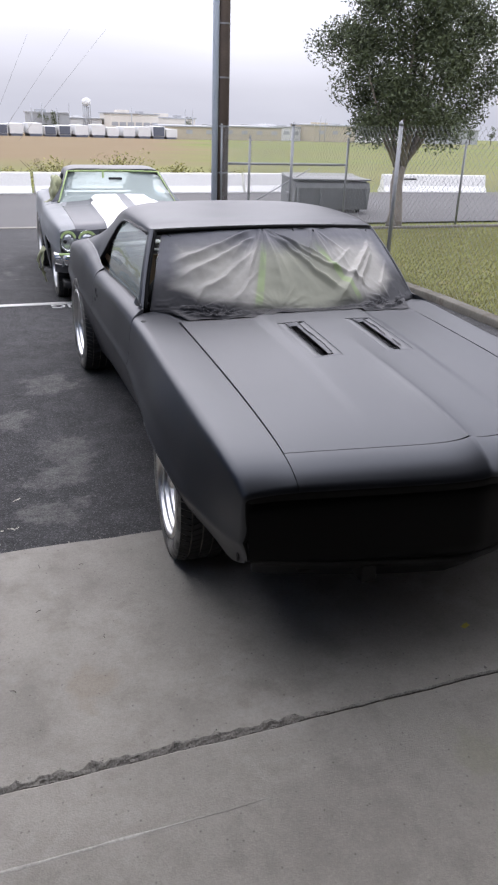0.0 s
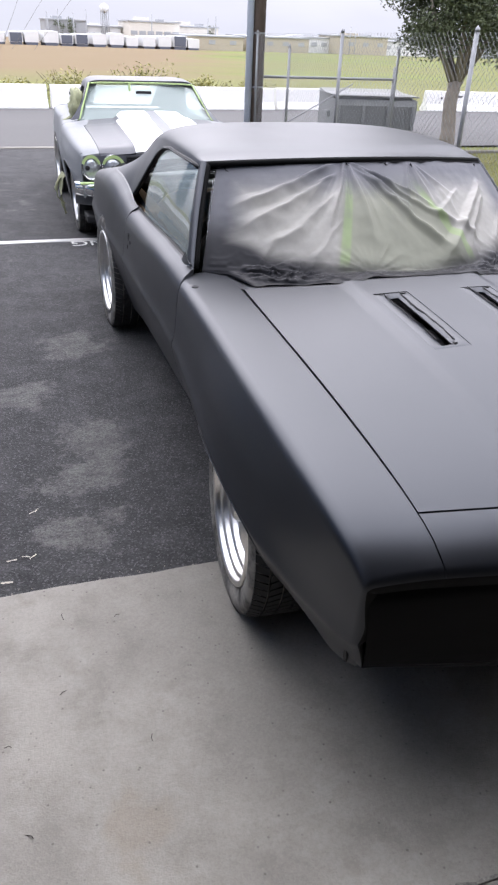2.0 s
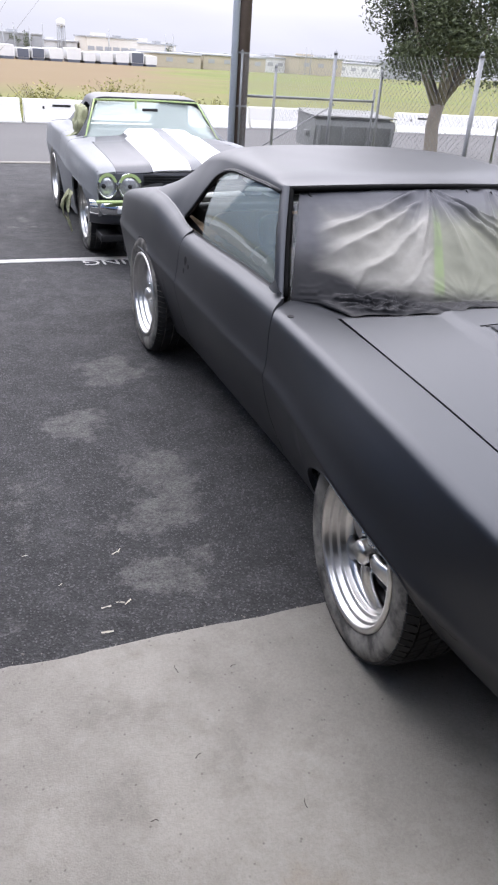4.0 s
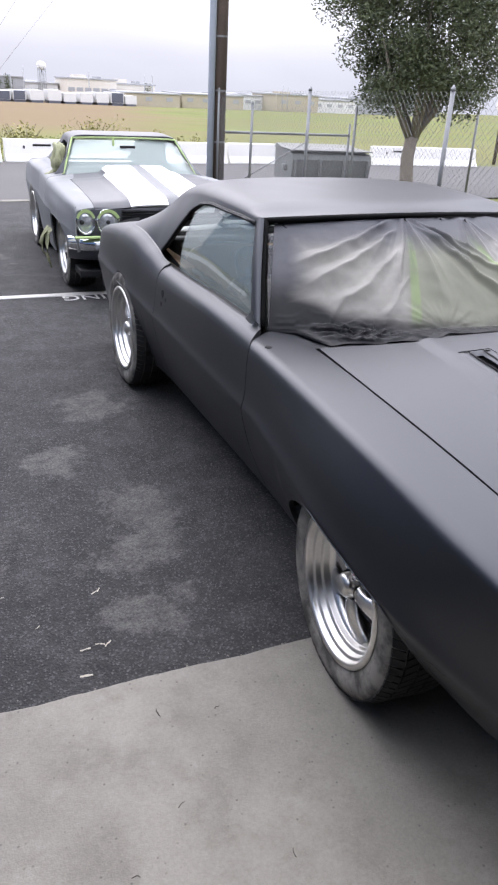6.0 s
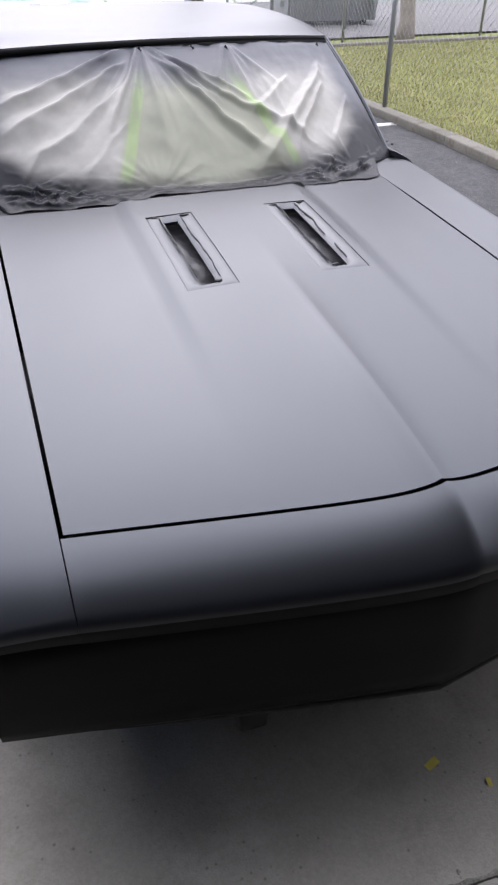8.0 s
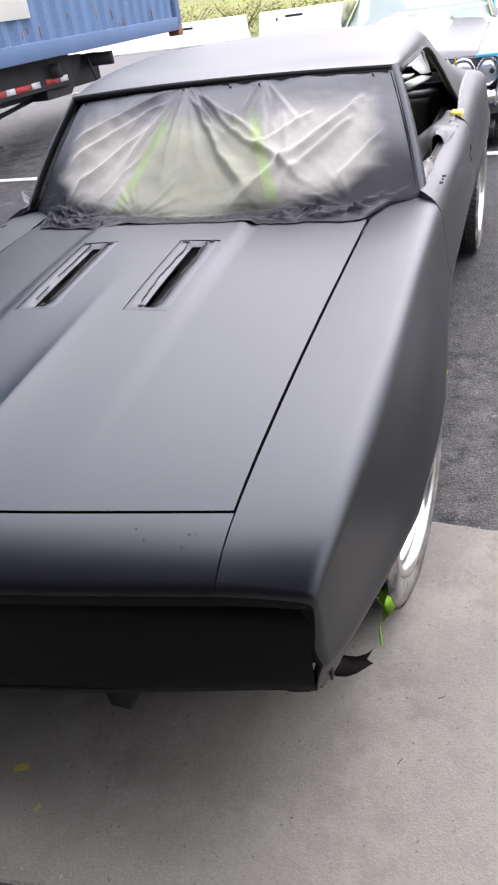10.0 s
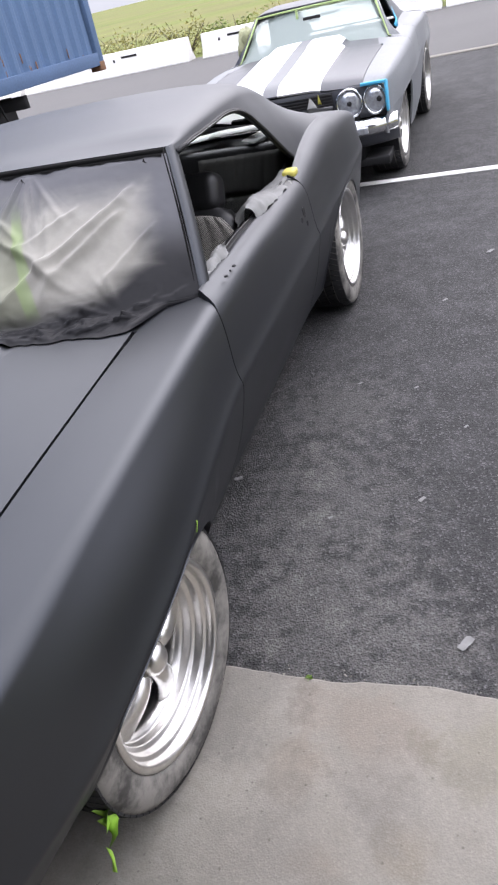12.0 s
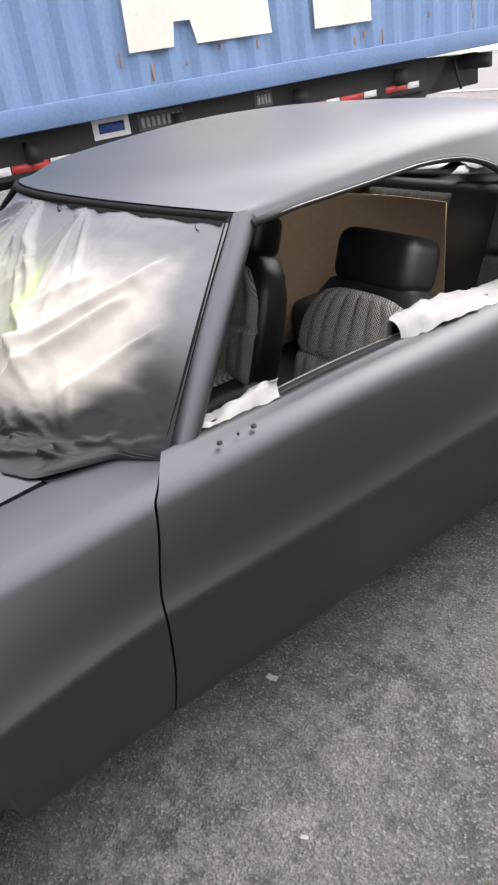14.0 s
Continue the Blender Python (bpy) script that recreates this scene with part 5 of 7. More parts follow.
    rows.append([(x, y - 0.10 * (1 - (x / 0.63) ** 2) * float(smooth01((1.7 - y) / 0.4)), zt - 0.032 - 0.055 * abs(x / 0.63) ** 3) for x in np.linspace(-0.63, 0.63, 13)])
part("headliner", grid(np.array(rows), flip=True), M["black"], coupe)
# steering wheel
wheel_bm = bmesh.new()
tube([(0.185 * math.cos(a), 0.185 * math.sin(a), 0) for a in np.linspace(0, 2 * math.pi, 37)], 0.013, 10, wheel_bm, False)
for a in (0.5, math.pi - 0.5, -math.pi / 2):
    tube([(0.03 * math.cos(a), 0.03 * math.sin(a), -0.03), (0.18 * math.cos(a), 0.18 * math.sin(a), 0)], 0.012, 8, wheel_bm)
tube([(0, 0, -0.16), (0, 0, -0.01)], [0.03, 0.045], 14, wheel_bm)
bmesh.ops.transform(wheel_bm, matrix=Matrix.Translation((0.37, 1.13, 0.745)) @ Matrix.Rotation(radians(-68), 4, "X") @ Matrix.Rotation(math.pi, 4, "Y"), verts=wheel_bm.verts)
part("steering_wheel", wheel_bm, M["vinyl"], coupe, "thin-rimmed black steering wheel")
def crumple(name, path, widths, height, seedz, material, label, category, drop=0.06):
    """A crumpled strip of masking paper draped along a sill: path of (x, y, z) points, on one side of it the paper hangs down."""
    nn, mm = 46, 14
    pts = np.array(path, float)
    s = np.linspace(0, 1, len(pts))
    q = np.linspace(0, 1, nn)
    C = np.stack([np.interp(q, s, pts[:, k]) for k in range(3)], 1)
    W = np.interp(q, s, widths)
    rows = []
    for i in range(nn):
        col = []
        for j in range(mm):
            t = j / (mm - 1)
            a = noise.fractal(Vector((C[i, 1] * 14, t * 4, seedz)), 0.8, 2.0, 4) * 0.012
            b = noise.fractal(Vector((C[i, 1] * 14, t * 4, seedz + 9)), 0.8, 2.0, 4) * 0.012
            x = C[i, 0] - W[i] * t
            z = C[i, 2] + height * math.sin(math.pi * min(t * 1.1, 1)) * (0.6 + 0.4 * math.sin(5 * q[i] + seedz)) - drop * t * t
            col.append((x + a, C[i, 1] + 0.5 * b, z + b))
        rows.append(col)
    ob = part(name, grid(np.array(rows)), material)
    return tagged(ob, label, category)


crumple("masking_paper", [(0.778, 1.545, 0.862), (0.786, 1.64, 0.866), (0.788, 1.80, 0.858), (0.790, 1.95, 0.852), (0.783, 2.10, 0.855)], (0.07, 0.13, 0.20, 0.22, 0.14), 0.065, 1.0, M["paper"], "crumpled white masking paper draped over the open driver's window sill", "masking paper")
crumple("masking_paper", [(0.770, 0.985, 0.876), (0.778, 1.07, 0.874), (0.780, 1.20, 0.868)], (0.05, 0.10, 0.03), 0.050, 3.0, M["paper"], "small crumpled white masking paper at the windscreen pillar", "masking paper")
crumple("masking_paper", [(-0.755, 1.10, 0.850), (-0.758, 1.30, 0.852), (-0.757, 1.60, 0.845), (-0.752, 1.95, 0.850)], (-0.03, -0.05, -0.06, -0.08), 0.03, 5.0, M["paper"], "crumpled white masking paper behind the passenger glass", "masking paper")
bm = box(0.735, 0.792, 2.05, 2.12, 0.852, 0.884, 0.01)
tagged(part("tape_patch", bm, M["yellow_tape"]), "folded strip of yellow masking tape", "tape")
shelf = [(-0.45, 0.35, 0.02, 5), (0.30, 0.30, 0.05, -12), (0.05, 0.42, 0.035, 20), (0.45, 0.25, 0.02, 60), (-0.1, 0.30, 0.05, -35)]
for x, ln, up, rot in shelf:
    bm = box(-ln / 2, ln / 2, -0.045, 0.045, 0, 0.004)
    for vv in bm.verts:
        vv.co.z += 0.02 * math.sin(vv.co.x * 9)
    ob = part("paper_strip", bm, M["white_paper"])
    ob.matrix_basis = pose(x, 2.82, 0.872 + up, 6, 4, rot)
    tagged(ob, "loose strip of white masking paper on the rear shelf", "masking paper", "paper strips")


def flap(name, pts, material, label, category, bow=0.01):
    """A small torn flap with a curl, from its corner points."""
    a, b, c = (np.array(p, float) for p in pts)
    nrm = np.cross(b - a, c - a)
    nrm = nrm / np.linalg.norm(nrm)
    rows = []
    for s in np.linspace(0, 1, 6):
        rows.append([a + (b - a) * s * (1 - t) + (c - a) * s * t + nrm * bow * math.sin(math.pi * s) * (1 + 0.6 * math.sin(5 * t + s * 4)) for t in np.linspace(0, 1, 5)])
    return tagged(part(name, grid(np.array(rows)), material), label, category)


flap("paper_flap", [(-0.80, 0.93, 0.87), (-0.84, 0.94, 0.93), (-0.845, 0.99, 0.885)], M["paper"], "torn white paper flap at the windscreen pillar", "masking paper")
flap("tape_flap", [(0.935, 0.195, 0.585), (0.952, 0.222, 0.580), (0.948, 0.208, 0.552)], M["lime_tape"], "bit of green tape above the tyre", "tape", 0.004)
flap("paper_flap", [(-0.775, 1.02, 0.862), (-0.775, 1.015, 0.925), (-0.775, 1.085, 0.875)], M["paper"], "torn white paper flap behind the passenger glass", "masking paper")
flap("paper_flap", [(0.60, 3.40, 0.845), (0.53, 3.38, 0.850), (0.565, 3.36, 0.925)], M["white_paper"], "torn white paper standing on the rear deck", "masking paper")
flap("tape_flap", [(0.62, 3.40, 0.875), (0.60, 3.39, 0.88), (0.612, 3.37, 0.935)], M["yellow_tape"], "yellow tape end standing on the rear deck", "tape", 0.004)
flap("tape_flap", [(0.836, -0.348, 0.272), (0.884, -0.354, 0.288), (0.872, -0.372, 0.236)], M["lime_tape"], "loose green tape hanging behind the fender", "tape", 0.02)
flap("tape_flap", [(0.852, -0.360, 0.262), (0.902, -0.370, 0.246), (0.868, -0.386, 0.196)], M["lime_tape"], "curled end of green tape hanging behind the fender", "tape", 0.025)
flap("tape_flap", [(0.864, -0.382, 0.205), (0.873, -0.396, 0.130), (0.863, -0.398, 0.134)], M["lime_tape"], "thin twist of green tape hanging behind the fender", "tape", 0.01)
rows = []
for g in np.linspace(0, 1, 14):  # a sagging strip of torn liner
    w = 0.020 + 0.012 * g + 0.004 * math.sin(11 * g)
    rows.append([(0.70 + 0.15 * g + 0.014 * math.sin(9 * g + 5 * e), -0.62 + 0.18 * g + 0.01 * math.cos(14 * g + 4 * e), 0.19 - 0.045 * g + 0.010 * math.sin(5 * g) + (e - 0.5) * 2 * w + (0.012 * math.sin(9 * e) if g > 0.95 else 0)) for e in np.linspace(0, 1, 6)])
tagged(part("liner_strip", grid(np.array(rows)), mat("brown_black_liner", (0.009, 0.0075, 0.007), 0.9, 0.0, 0.4, 20.0, 90.0, 0.2, 0.15)), "torn strip of black liner hanging below the fender", "wheel liner")
# ---- the primer-grey coupe behind it ----
SLOPE = 0.0215


def gz(y):
    """The yard is a touch tilted: from the first stall line on, the ground falls away evenly."""
    y = np.asarray(y, float)
    return -SLOPE * np.clip(y - 4.0, 0, None)


M["primer"] = mat("sanded_grey_primer", (0.180, 0.190, 0.200), 0.48, 0.0, 0.14, 2.2, 60.0, 0.02, 0.5, 0.06, second=(0.285, 0.292, 0.296), patch=0.08, patch_scale=1.6)
M["dark_primer"] = mat("dark_primer", (0.045, 0.048, 0.058), 0.40, 0.0, 0.18, 2.0, 60.0, 0.02, 0.6)
M["stripe"] = mat("white_stripe_paint", (0.78, 0.78, 0.77), 0.35, 0.0, 0.04, 3.0, 60.0, 0.0, 0.5)
M["stripe_gap"] = mat("grey_primer_stripe", (0.13, 0.135, 0.145), 0.45, 0.0, 0.15, 3.0, 60.0, 0.02)
M["lens"] = mat("lamp_glass", (0.55, 0.57, 0.60), 0.12, 0.6, 0.3, 30.0, 60.0, 0.2)
chev = thing("striped_coupe", "sanded grey primer classic coupe with white hood stripes and masking tape", "car", pose(-0.03, 5.26, float(gz(5.26)), -1.23))
HS = Shape([
    (-0.70, 0.860, 0.745, 0.880, 0.560, 0.850, 0.420, 0.030),
    (-0.62, 0.880, 0.785, 0.905, 0.570, 0.860, 0.400, 0.045),
    (-0.35, 0.905, 0.815, 0.935, 0.590, 0.880, 0.360, 0.060),
    (0.00, 0.915, 0.840, 0.950, 0.620, 0.890, 0.330, 0.070),
    (0.50, 0.915, 0.865, 0.950, 0.630, 0.880, 0.240, 0.075),
    (1.00, 0.905, 0.875, 0.945, 0.630, 0.870, 0.220, 0.080),
    (2.00, 0.890, 0.875, 0.935, 0.630, 0.870, 0.220, 0.080),
    (2.40, 0.900, 0.900, 0.945, 0.640, 0.880, 0.240, 0.080),
    (2.85, 0.910, 0.915, 0.955, 0.650, 0.890, 0.300, 0.080),
    (3.40, 0.890, 0.880, 0.935, 0.640, 0.870, 0.360, 0.060),
    (3.95, 0.840, 0.820, 0.880, 0.620, 0.830, 0.400, 0.040),
], [(0.0, 0.33, 0.40, 0.33), (2.845, 0.33, 0.40, 0.33)])
HSEAM_Y, HSEAM_Z = (-0.70, -0.62, -0.35, 0.0, 0.5, 0.95), (0.765, 0.795, 0.830, 0.858, 0.885, 0.905)


def trim_y(y):
    """The cabin stretch between the wheels is short."""
    y = np.asarray(y, float)
    return np.where(y < 0.25, y, np.where(y < 2.40, 0.25 + (y - 0.25) * 0.65, y - 0.7525))


def chev_fender(y):
    return 0.68, float(spline(HSEAM_Y, HSEAM_Z, y))


def chev_belt(y):
    return 0.80 - 0.10 * float(smooth01((y - 3.0) / 0.5)), HS.at("zs", y) + 0.02


def no_bend(P):
    return P


for sd in (-1, 1):
    part("fender", side_panel(HS, -0.70, 0.85, chev_fender, no_bend, sd), M["primer"], chev)
    part("door", side_panel(HS, 0.856, 2.10, chev_belt, no_bend, sd), M["primer"], chev)
    part("quarter_panel", side_panel(HS, 2.106, 3.95, chev_belt, no_bend, sd), M["primer"], chev)
# hood with a raised centre and two stripes
hx = np.array(sorted({*np.round(np.linspace(-0.675, 0.675, 31), 4), -0.44, -0.055, 0.055, 0.44, -0.37, 0.37, -0.30, 0.30}))
hy = np.linspace(-0.70, 0.82, 30)
X, Y = np.meshgrid(hx, hy, indexing="ij")
Z = spline(HSEAM_Y, HSEAM_Z, Y) + 0.030 * (1 - (X / 0.68) ** 2)
Z += (0.012 + 0.045 * smooth01((Y + 0.45) / 1.1)) * smooth01((0.40 - np.abs(X)) / 0.07)
Z -= 0.02 * smooth01((-0.62 - Y) / 0.08)
Yh = Y - 0.035 * (1 - (X / 0.68) ** 2) * smooth01((-0.3 - Y) / 0.4)
bm = grid(np.stack([X, Yh, Z], -1))
bm.normal_update()
for f in bm.faces:
    c = f.calc_center_median()
    f.material_index = 1 if 0.055 < abs(c.x) < 0.37 else 0 if abs(c.x) > 0.37 else 2
chev_hood = part("hood", flange(bm, 0.015), [M["dark_primer"], M["stripe"], M["stripe_gap"]], chev, "dark hood with two broad white stripes")
# front: lamp bezels, lamps, grille, bumper
rows = []
gx = np.linspace(-0.86, 0.86, 35)
for z, b in ((0.765, -0.712), (0.74, -0.725), (0.545, -0.705), (0.535, -0.66)):
    rows.append(np.stack([gx, b + 0.05 * (np.abs(gx) / 0.86) ** 3, np.full_like(gx, z)], 1))
part("front_panel", grid(np.array(rows), flip=True), M["dark_primer"], chev)
for sd in (-1, 1):
    for x, rr in ((0.565, 0.088), (0.770, 0.088)):
        y0 = -0.735 + 0.05 * (x / 0.86) ** 3
        bz = part("lamp_bezel", lathe([(y0 + 0.03, rr + 0.010), (y0 - 0.012, rr + 0.010), (y0 - 0.016, rr + 0.002), (y0 - 0.004, rr - 0.006), (y0 + 0.01, rr - 0.010)], 32, "y"), M["chrome"], chev)
        bz.matrix_basis = pose(sd * x, 0, 0.655)
        hl = part("headlamp", lathe([(y0 - 0.018, 0.0005), (y0 - 0.014, 0.035), (y0 - 0.004, 0.065), (y0 + 0.006, rr - 0.008)], 32, "y"), M["lens"], chev, "round clear headlamp")
        hl.matrix_basis = pose(sd * x, 0, 0.655)
        bulb = part("bulb_shield", lathe([(y0 - 0.020, 0.0005), (y0 - 0.019, 0.016), (y0 - 0.010, 0.020)], 16, "y"), M["black"], hl)
        if sd < 0:  # green tape over the upper edge of the bezel
            bm = grid([[(sd * x + g * math.cos(a), y0 - 0.018, 0.655 + g * math.sin(a)) for a in np.linspace(0.35, 2.8, 12)] for g in (rr - 0.012, rr + 0.013)])
            tagged(part("bezel_tape", bm, M["green_tape"], chev), "ragged green masking tape")
part("bezel_tape", box(0.66, 0.885, -0.728, -0.70, 0.752, 0.772, 0.003), M["blue_tape"], chev, "bright blue masking tape")
part("bezel_tape", box(0.868, 0.886, -0.730, -0.66, 0.57, 0.76, 0.003), M["blue_tape"], chev, "bright blue masking tape")
part("grille_recess", box(-0.45, 0.45, -0.722, -0.70, 0.565, 0.745), M["black"], chev)
for z in np.linspace(0.575, 0.735, 9):
    part("grille_bar", box(-0.445, 0.445, -0.736, -0.715, z - 0.004, z + 0.004), M["black"] if abs(z - 0.655) > 0.012 else M["chrome"], chev)
part("grille_badge_bar", box(-0.445, 0.445, -0.742, -0.72, 0.648, 0.662, 0.003), M["galv"], chev)
rows = []
bx = np.linspace(-0.935, 0.935, 41)
for z, b in ((0.535, 0.05), (0.54, 0.0), (0.525, -0.03), (0.47, -0.045), (0.44, -0.03), (0.425, 0.0), (0.36, 0.02), (0.345, 0.06)):
    rows.append(np.stack([bx, -0.78 + b + 0.16 * (np.abs(bx) / 0.935) ** 5 + 0.03 * (bx / 0.935) ** 2, np.full_like(bx, z)], 1))
part("front_bumper", grid(np.array(rows[:6]), flip=True), M["chrome"], chev, "chrome front bumper with a green tape line")
part("lower_valance", grid(np.array(rows[5:]), flip=True), M["dark_primer"], chev)
part("bumper_tape", box(-0.90, -0.50, -0.80, -0.74, 0.537, 0.552, 0.004), M["green_tape"], chev)
for x in (-0.62, 0.62):
    part("parking_lamp", box(x - 0.09, x + 0.09, -0.830, -0.80, 0.455, 0.505, 0.01), M["lens"], chev)
# greenhouse
CW = 0.79


def chev_screen(u, v):
    x = u * (CW + (0.625 - CW) * v)
    return np.stack([x, 0.80 + 0.20 * u * u + (0.55 - 0.08 * u * u) * v, 0.905 - 0.02 * u * u + (0.305 - 0.01 * u * u) * v], -1)


U, V = np.meshgrid(np.linspace(-1, 1, 21), np.linspace(0, 1, 9), indexing="ij")
part("windscreen", grid(chev_screen(U, V)), M["dusty_sheen_glass"], chev)
CT_Y, CT_Z = (1.28, 1.50, 1.85, 2.20, 2.45, 3.05), (1.215, 1.245, 1.258, 1.245, 1.20, 0.93)
rows = []
for y in np.concatenate([np.linspace(1.40, 2.1, 10), np.linspace(2.15, 3.05, 14)]):
    zt = float(spline(CT_Y, CT_Z, y))
    xb, zb = chev_belt(y)
    xr = 0.655 + 0.10 * float(smooth01((y - 2.4) / 0.7))
    zr = zt - 0.055 * float(smooth01((3.05 - y) / 0.5)) - 0.005
    zlow = zr - 0.03 if y < 2.0 else max(zr - 0.03 - (y - 2.0) * 0.75, zb)
    pr = [(xb + (xr - xb) * ((z - zb) / max(zr - zb, 0.01)), z) for z in np.linspace(zlow, zr, 5)]
    xin = 0.0 if y < 2.42 else 0.56
    pr += [tuple(p) for p in bez((xr, zr), (xr - 0.03, zt), (0.45, zt), np.linspace(0, 1, 7))[1:]]
    pr += [(x, zt) for x in np.linspace(0.40, 0.0, 6)] if y < 2.42 else [(x, zt) for x in np.linspace(0.445, 0.43, 6)]
    rows.append([(x, y, z) for x, z in pr])
R = np.array(rows)
R[..., 1] -= smooth01((1.9 - R[..., 1]) / 0.5) * 0.20 * np.clip(0.64**2 - R[..., 0] ** 2, 0, None)
L = R.copy()
L[..., 0] *= -1
bm = grid(R)
grid(L, bm, flip=True)
bmesh.ops.remove_doubles(bm, verts=bm.verts, dist=0.001)
part("roof", flange(bm, 0.015), M["dark_primer"], chev, "dark primer roof")
rows = [[(x, y, float(spline(CT_Y, CT_Z, y)) - 0.01 - 0.02 * (x / 0.5) ** 2) for x in np.linspace(-0.5, 0.5, 11)] for y in np.linspace(2.42, 3.05, 6)]
part("rear_window", grid(np.array(rows)), M["glass"], chev)
rows = [[(x, y, HS.at("zs", y) + 0.02) for x in np.linspace(-0.78, 0.78, 9)] for y in np.linspace(2.95, 3.95, 8)]
part("deck_lid", grid(np.array(rows)), M["primer"], chev)
part("tail_panel", box(-0.84, 0.84, 3.92, 3.95, 0.40, 0.82, 0.01), M["primer"], chev)
for sd in (-1, 1):
    a, b = (sd * 0.80, 1.0, 0.882), (sd * 0.635, 1.40, 1.185)
    part("windscreen_pillar", tube([a, tuple((p + q) / 2 + (0.01 * sd if k == 0 else 0) for k, (p, q) in enumerate(zip(a, b))), b], [0.028, 0.024, 0.022], 8), M["dark_primer"] if sd < 0 else M["primer"], chev)
    part("pillar_tape", tube([(a[0] - sd * 0.02, a[1] - 0.02, a[2] + 0.012), ((a[0] + b[0]) / 2 - sd * 0.012, (a[1] + b[1]) / 2 - 0.022, (a[2] + b[2]) / 2 + 0.014), (b[0] - sd * 0.02, b[1] - 0.02, b[2] + 0.012)], 0.011, 6), M["green_tape"], chev, "pale green masking tape")
part("header_tape", tube([(x, 1.31 + 0.20 * x * x, 1.213 - 0.03 * x * x) for x in np.linspace(-0.62, 0.62, 15)], 0.008, 6), M["green_tape"], chev, "pale green masking tape")
part("loose_tape", box(-0.17, -0.145, 1.235, 1.245, 1.135, 1.215, 0.002), M["green_tape"], chev, "dangling end of green tape")
part("blue_window_tape", tube([(0.79, 1.9, 0.905), (0.80, 2.2, 0.93), (0.72, 2.35, 1.03)], 0.014, 6), M["blue_tape"], chev)
part("mirror", box(-0.09, 0.09, 1.19, 1.205, 1.10, 1.145, 0.008), M["black"], chev)
# cabin seen through the glass
part("dashboard", box(-0.74, 0.74, 0.82, 1.12, 0.68, 0.86, 0.04), M["vinyl"], chev)
for sd in (-1, 1):
    part("front_seat", box(sd * 0.36 - 0.25, sd * 0.36 + 0.25, 1.62, 1.80, 0.40, 0.92, 0.06, seg=3), M["vinyl"], chev)
part("rear_bench", box(-0.66, 0.66, 2.45, 2.60, 0.35, 0.88, 0.05), M["vinyl"], chev)
part("floor_pan", box(-0.84, 0.84, -0.66, 3.9, 0.20, 0.26, 0.01), M["black"], chev)
part("engine_bay", box(-0.62, 0.62, -0.69, 0.75, 0.26, 0.72), M["black"], chev)
sw = tube([(0.185 * math.cos(a), 0.185 * math.sin(a), 0) for a in np.linspace(0, 2 * math.pi, 25)], 0.012, 8, caps=False)
bmesh.ops.transform(sw, matrix=Matrix.Translation((0.37, 1.22, 0.84)) @ Matrix.Rotation(radians(-65), 4, "X"), verts=sw.verts)
part("steering_wheel", sw, M["vinyl"], chev)
# masking bag stuffed through the passenger window, paper in the front wheel arch
def bag(name, c, r, material, label, seedz, parent, squash=(1, 1, 1)):
    bm = bmesh.new()
    bmesh.ops.create_icosphere(bm, subdivisions=4, radius=1.0)
    for vv in bm.verts:
        d = vv.co.normalized()
        k = 1 + 0.35 * noise.fractal(d * 1.8 + Vector((seedz, 0, 0)), 0.8, 2.0, 4) + 0.12 * noise.ridged_multi_fractal(d * 3.0 + Vector((0, seedz, 0)), 0.9, 2.0, 4, 1.0, 2.0)
        vv.co = Vector(c) + Vector((d.x * squash[0], d.y * squash[1], d.z * squash[2])) * r * k * 0.8
    return part(name, bm, material, parent, label)


M["bag"] = mat("olive_masking_paper", (0.33, 0.34, 0.20), 0.7, 0.0, 0.15, 5.0, 60.0, 0.1)
bag("window_masking", (-0.80, 1.38, 0.99), 0.17, M["bag"], "crumpled olive masking paper in the window", 2.0, chev, (0.7, 1.3, 1.1))
for k, (y0, y1, tip_y, tip_z, out) in enumerate(((0.14, 0.44, 0.36, 0.10, 0.05), (0.30, 0.52, 0.58, 0.16, 0.09))):
    rows = []
    for g in np.linspace(0, 1, 14):
        half = 0.5 * (1 - g) ** 0.8 + 0.04
        rows.append([(-0.955 - out * math.sin(math.pi * g) - 0.03 * noise.fractal(Vector((g * 3, e * 3, 5.0 + k)), 0.8, 2.0, 3), (y0 + y1) / 2 + ((tip_y - (y0 + y1) / 2) * g) + (e - 0.5) * 2 * half * (y1 - y0), 0.47 + (tip_z - 0.47) * g + 0.02 * noise.noise(Vector((g * 4, e * 4, k)))) for e in np.linspace(0, 1, 9)])
    part("arch_masking", grid(np.array(rows)), M["bag"], chev, "olive masking paper hanging out of the wheel arch")
for yc in (0.0, 2.845):
    for sd in (-1, 1):
        rows = [[(sd * x, yc + 0.39 * math.cos(a), 0.33 + 0.37 * math.sin(a)) for a in np.linspace(-0.3, math.pi + 0.3, 13)] for x in (0.58, 0.88)]
        part("wheel_housing", grid(np.array(rows), flip=sd > 0), M["black"], chev)
        part("inner_arch", box(min(sd * 0.56, sd * 0.58), max(sd * 0.56, sd * 0.58), yc - 0.4, yc + 0.4, 0.2, 0.72), M["black"], chev)
        wheel("road_wheel", chev, pose(sd * (0.700 if yc == 0 else 0.675), float(trim_y(yc)), TYRE_R, 25 * yc), face=sd, tread_blocks=60)


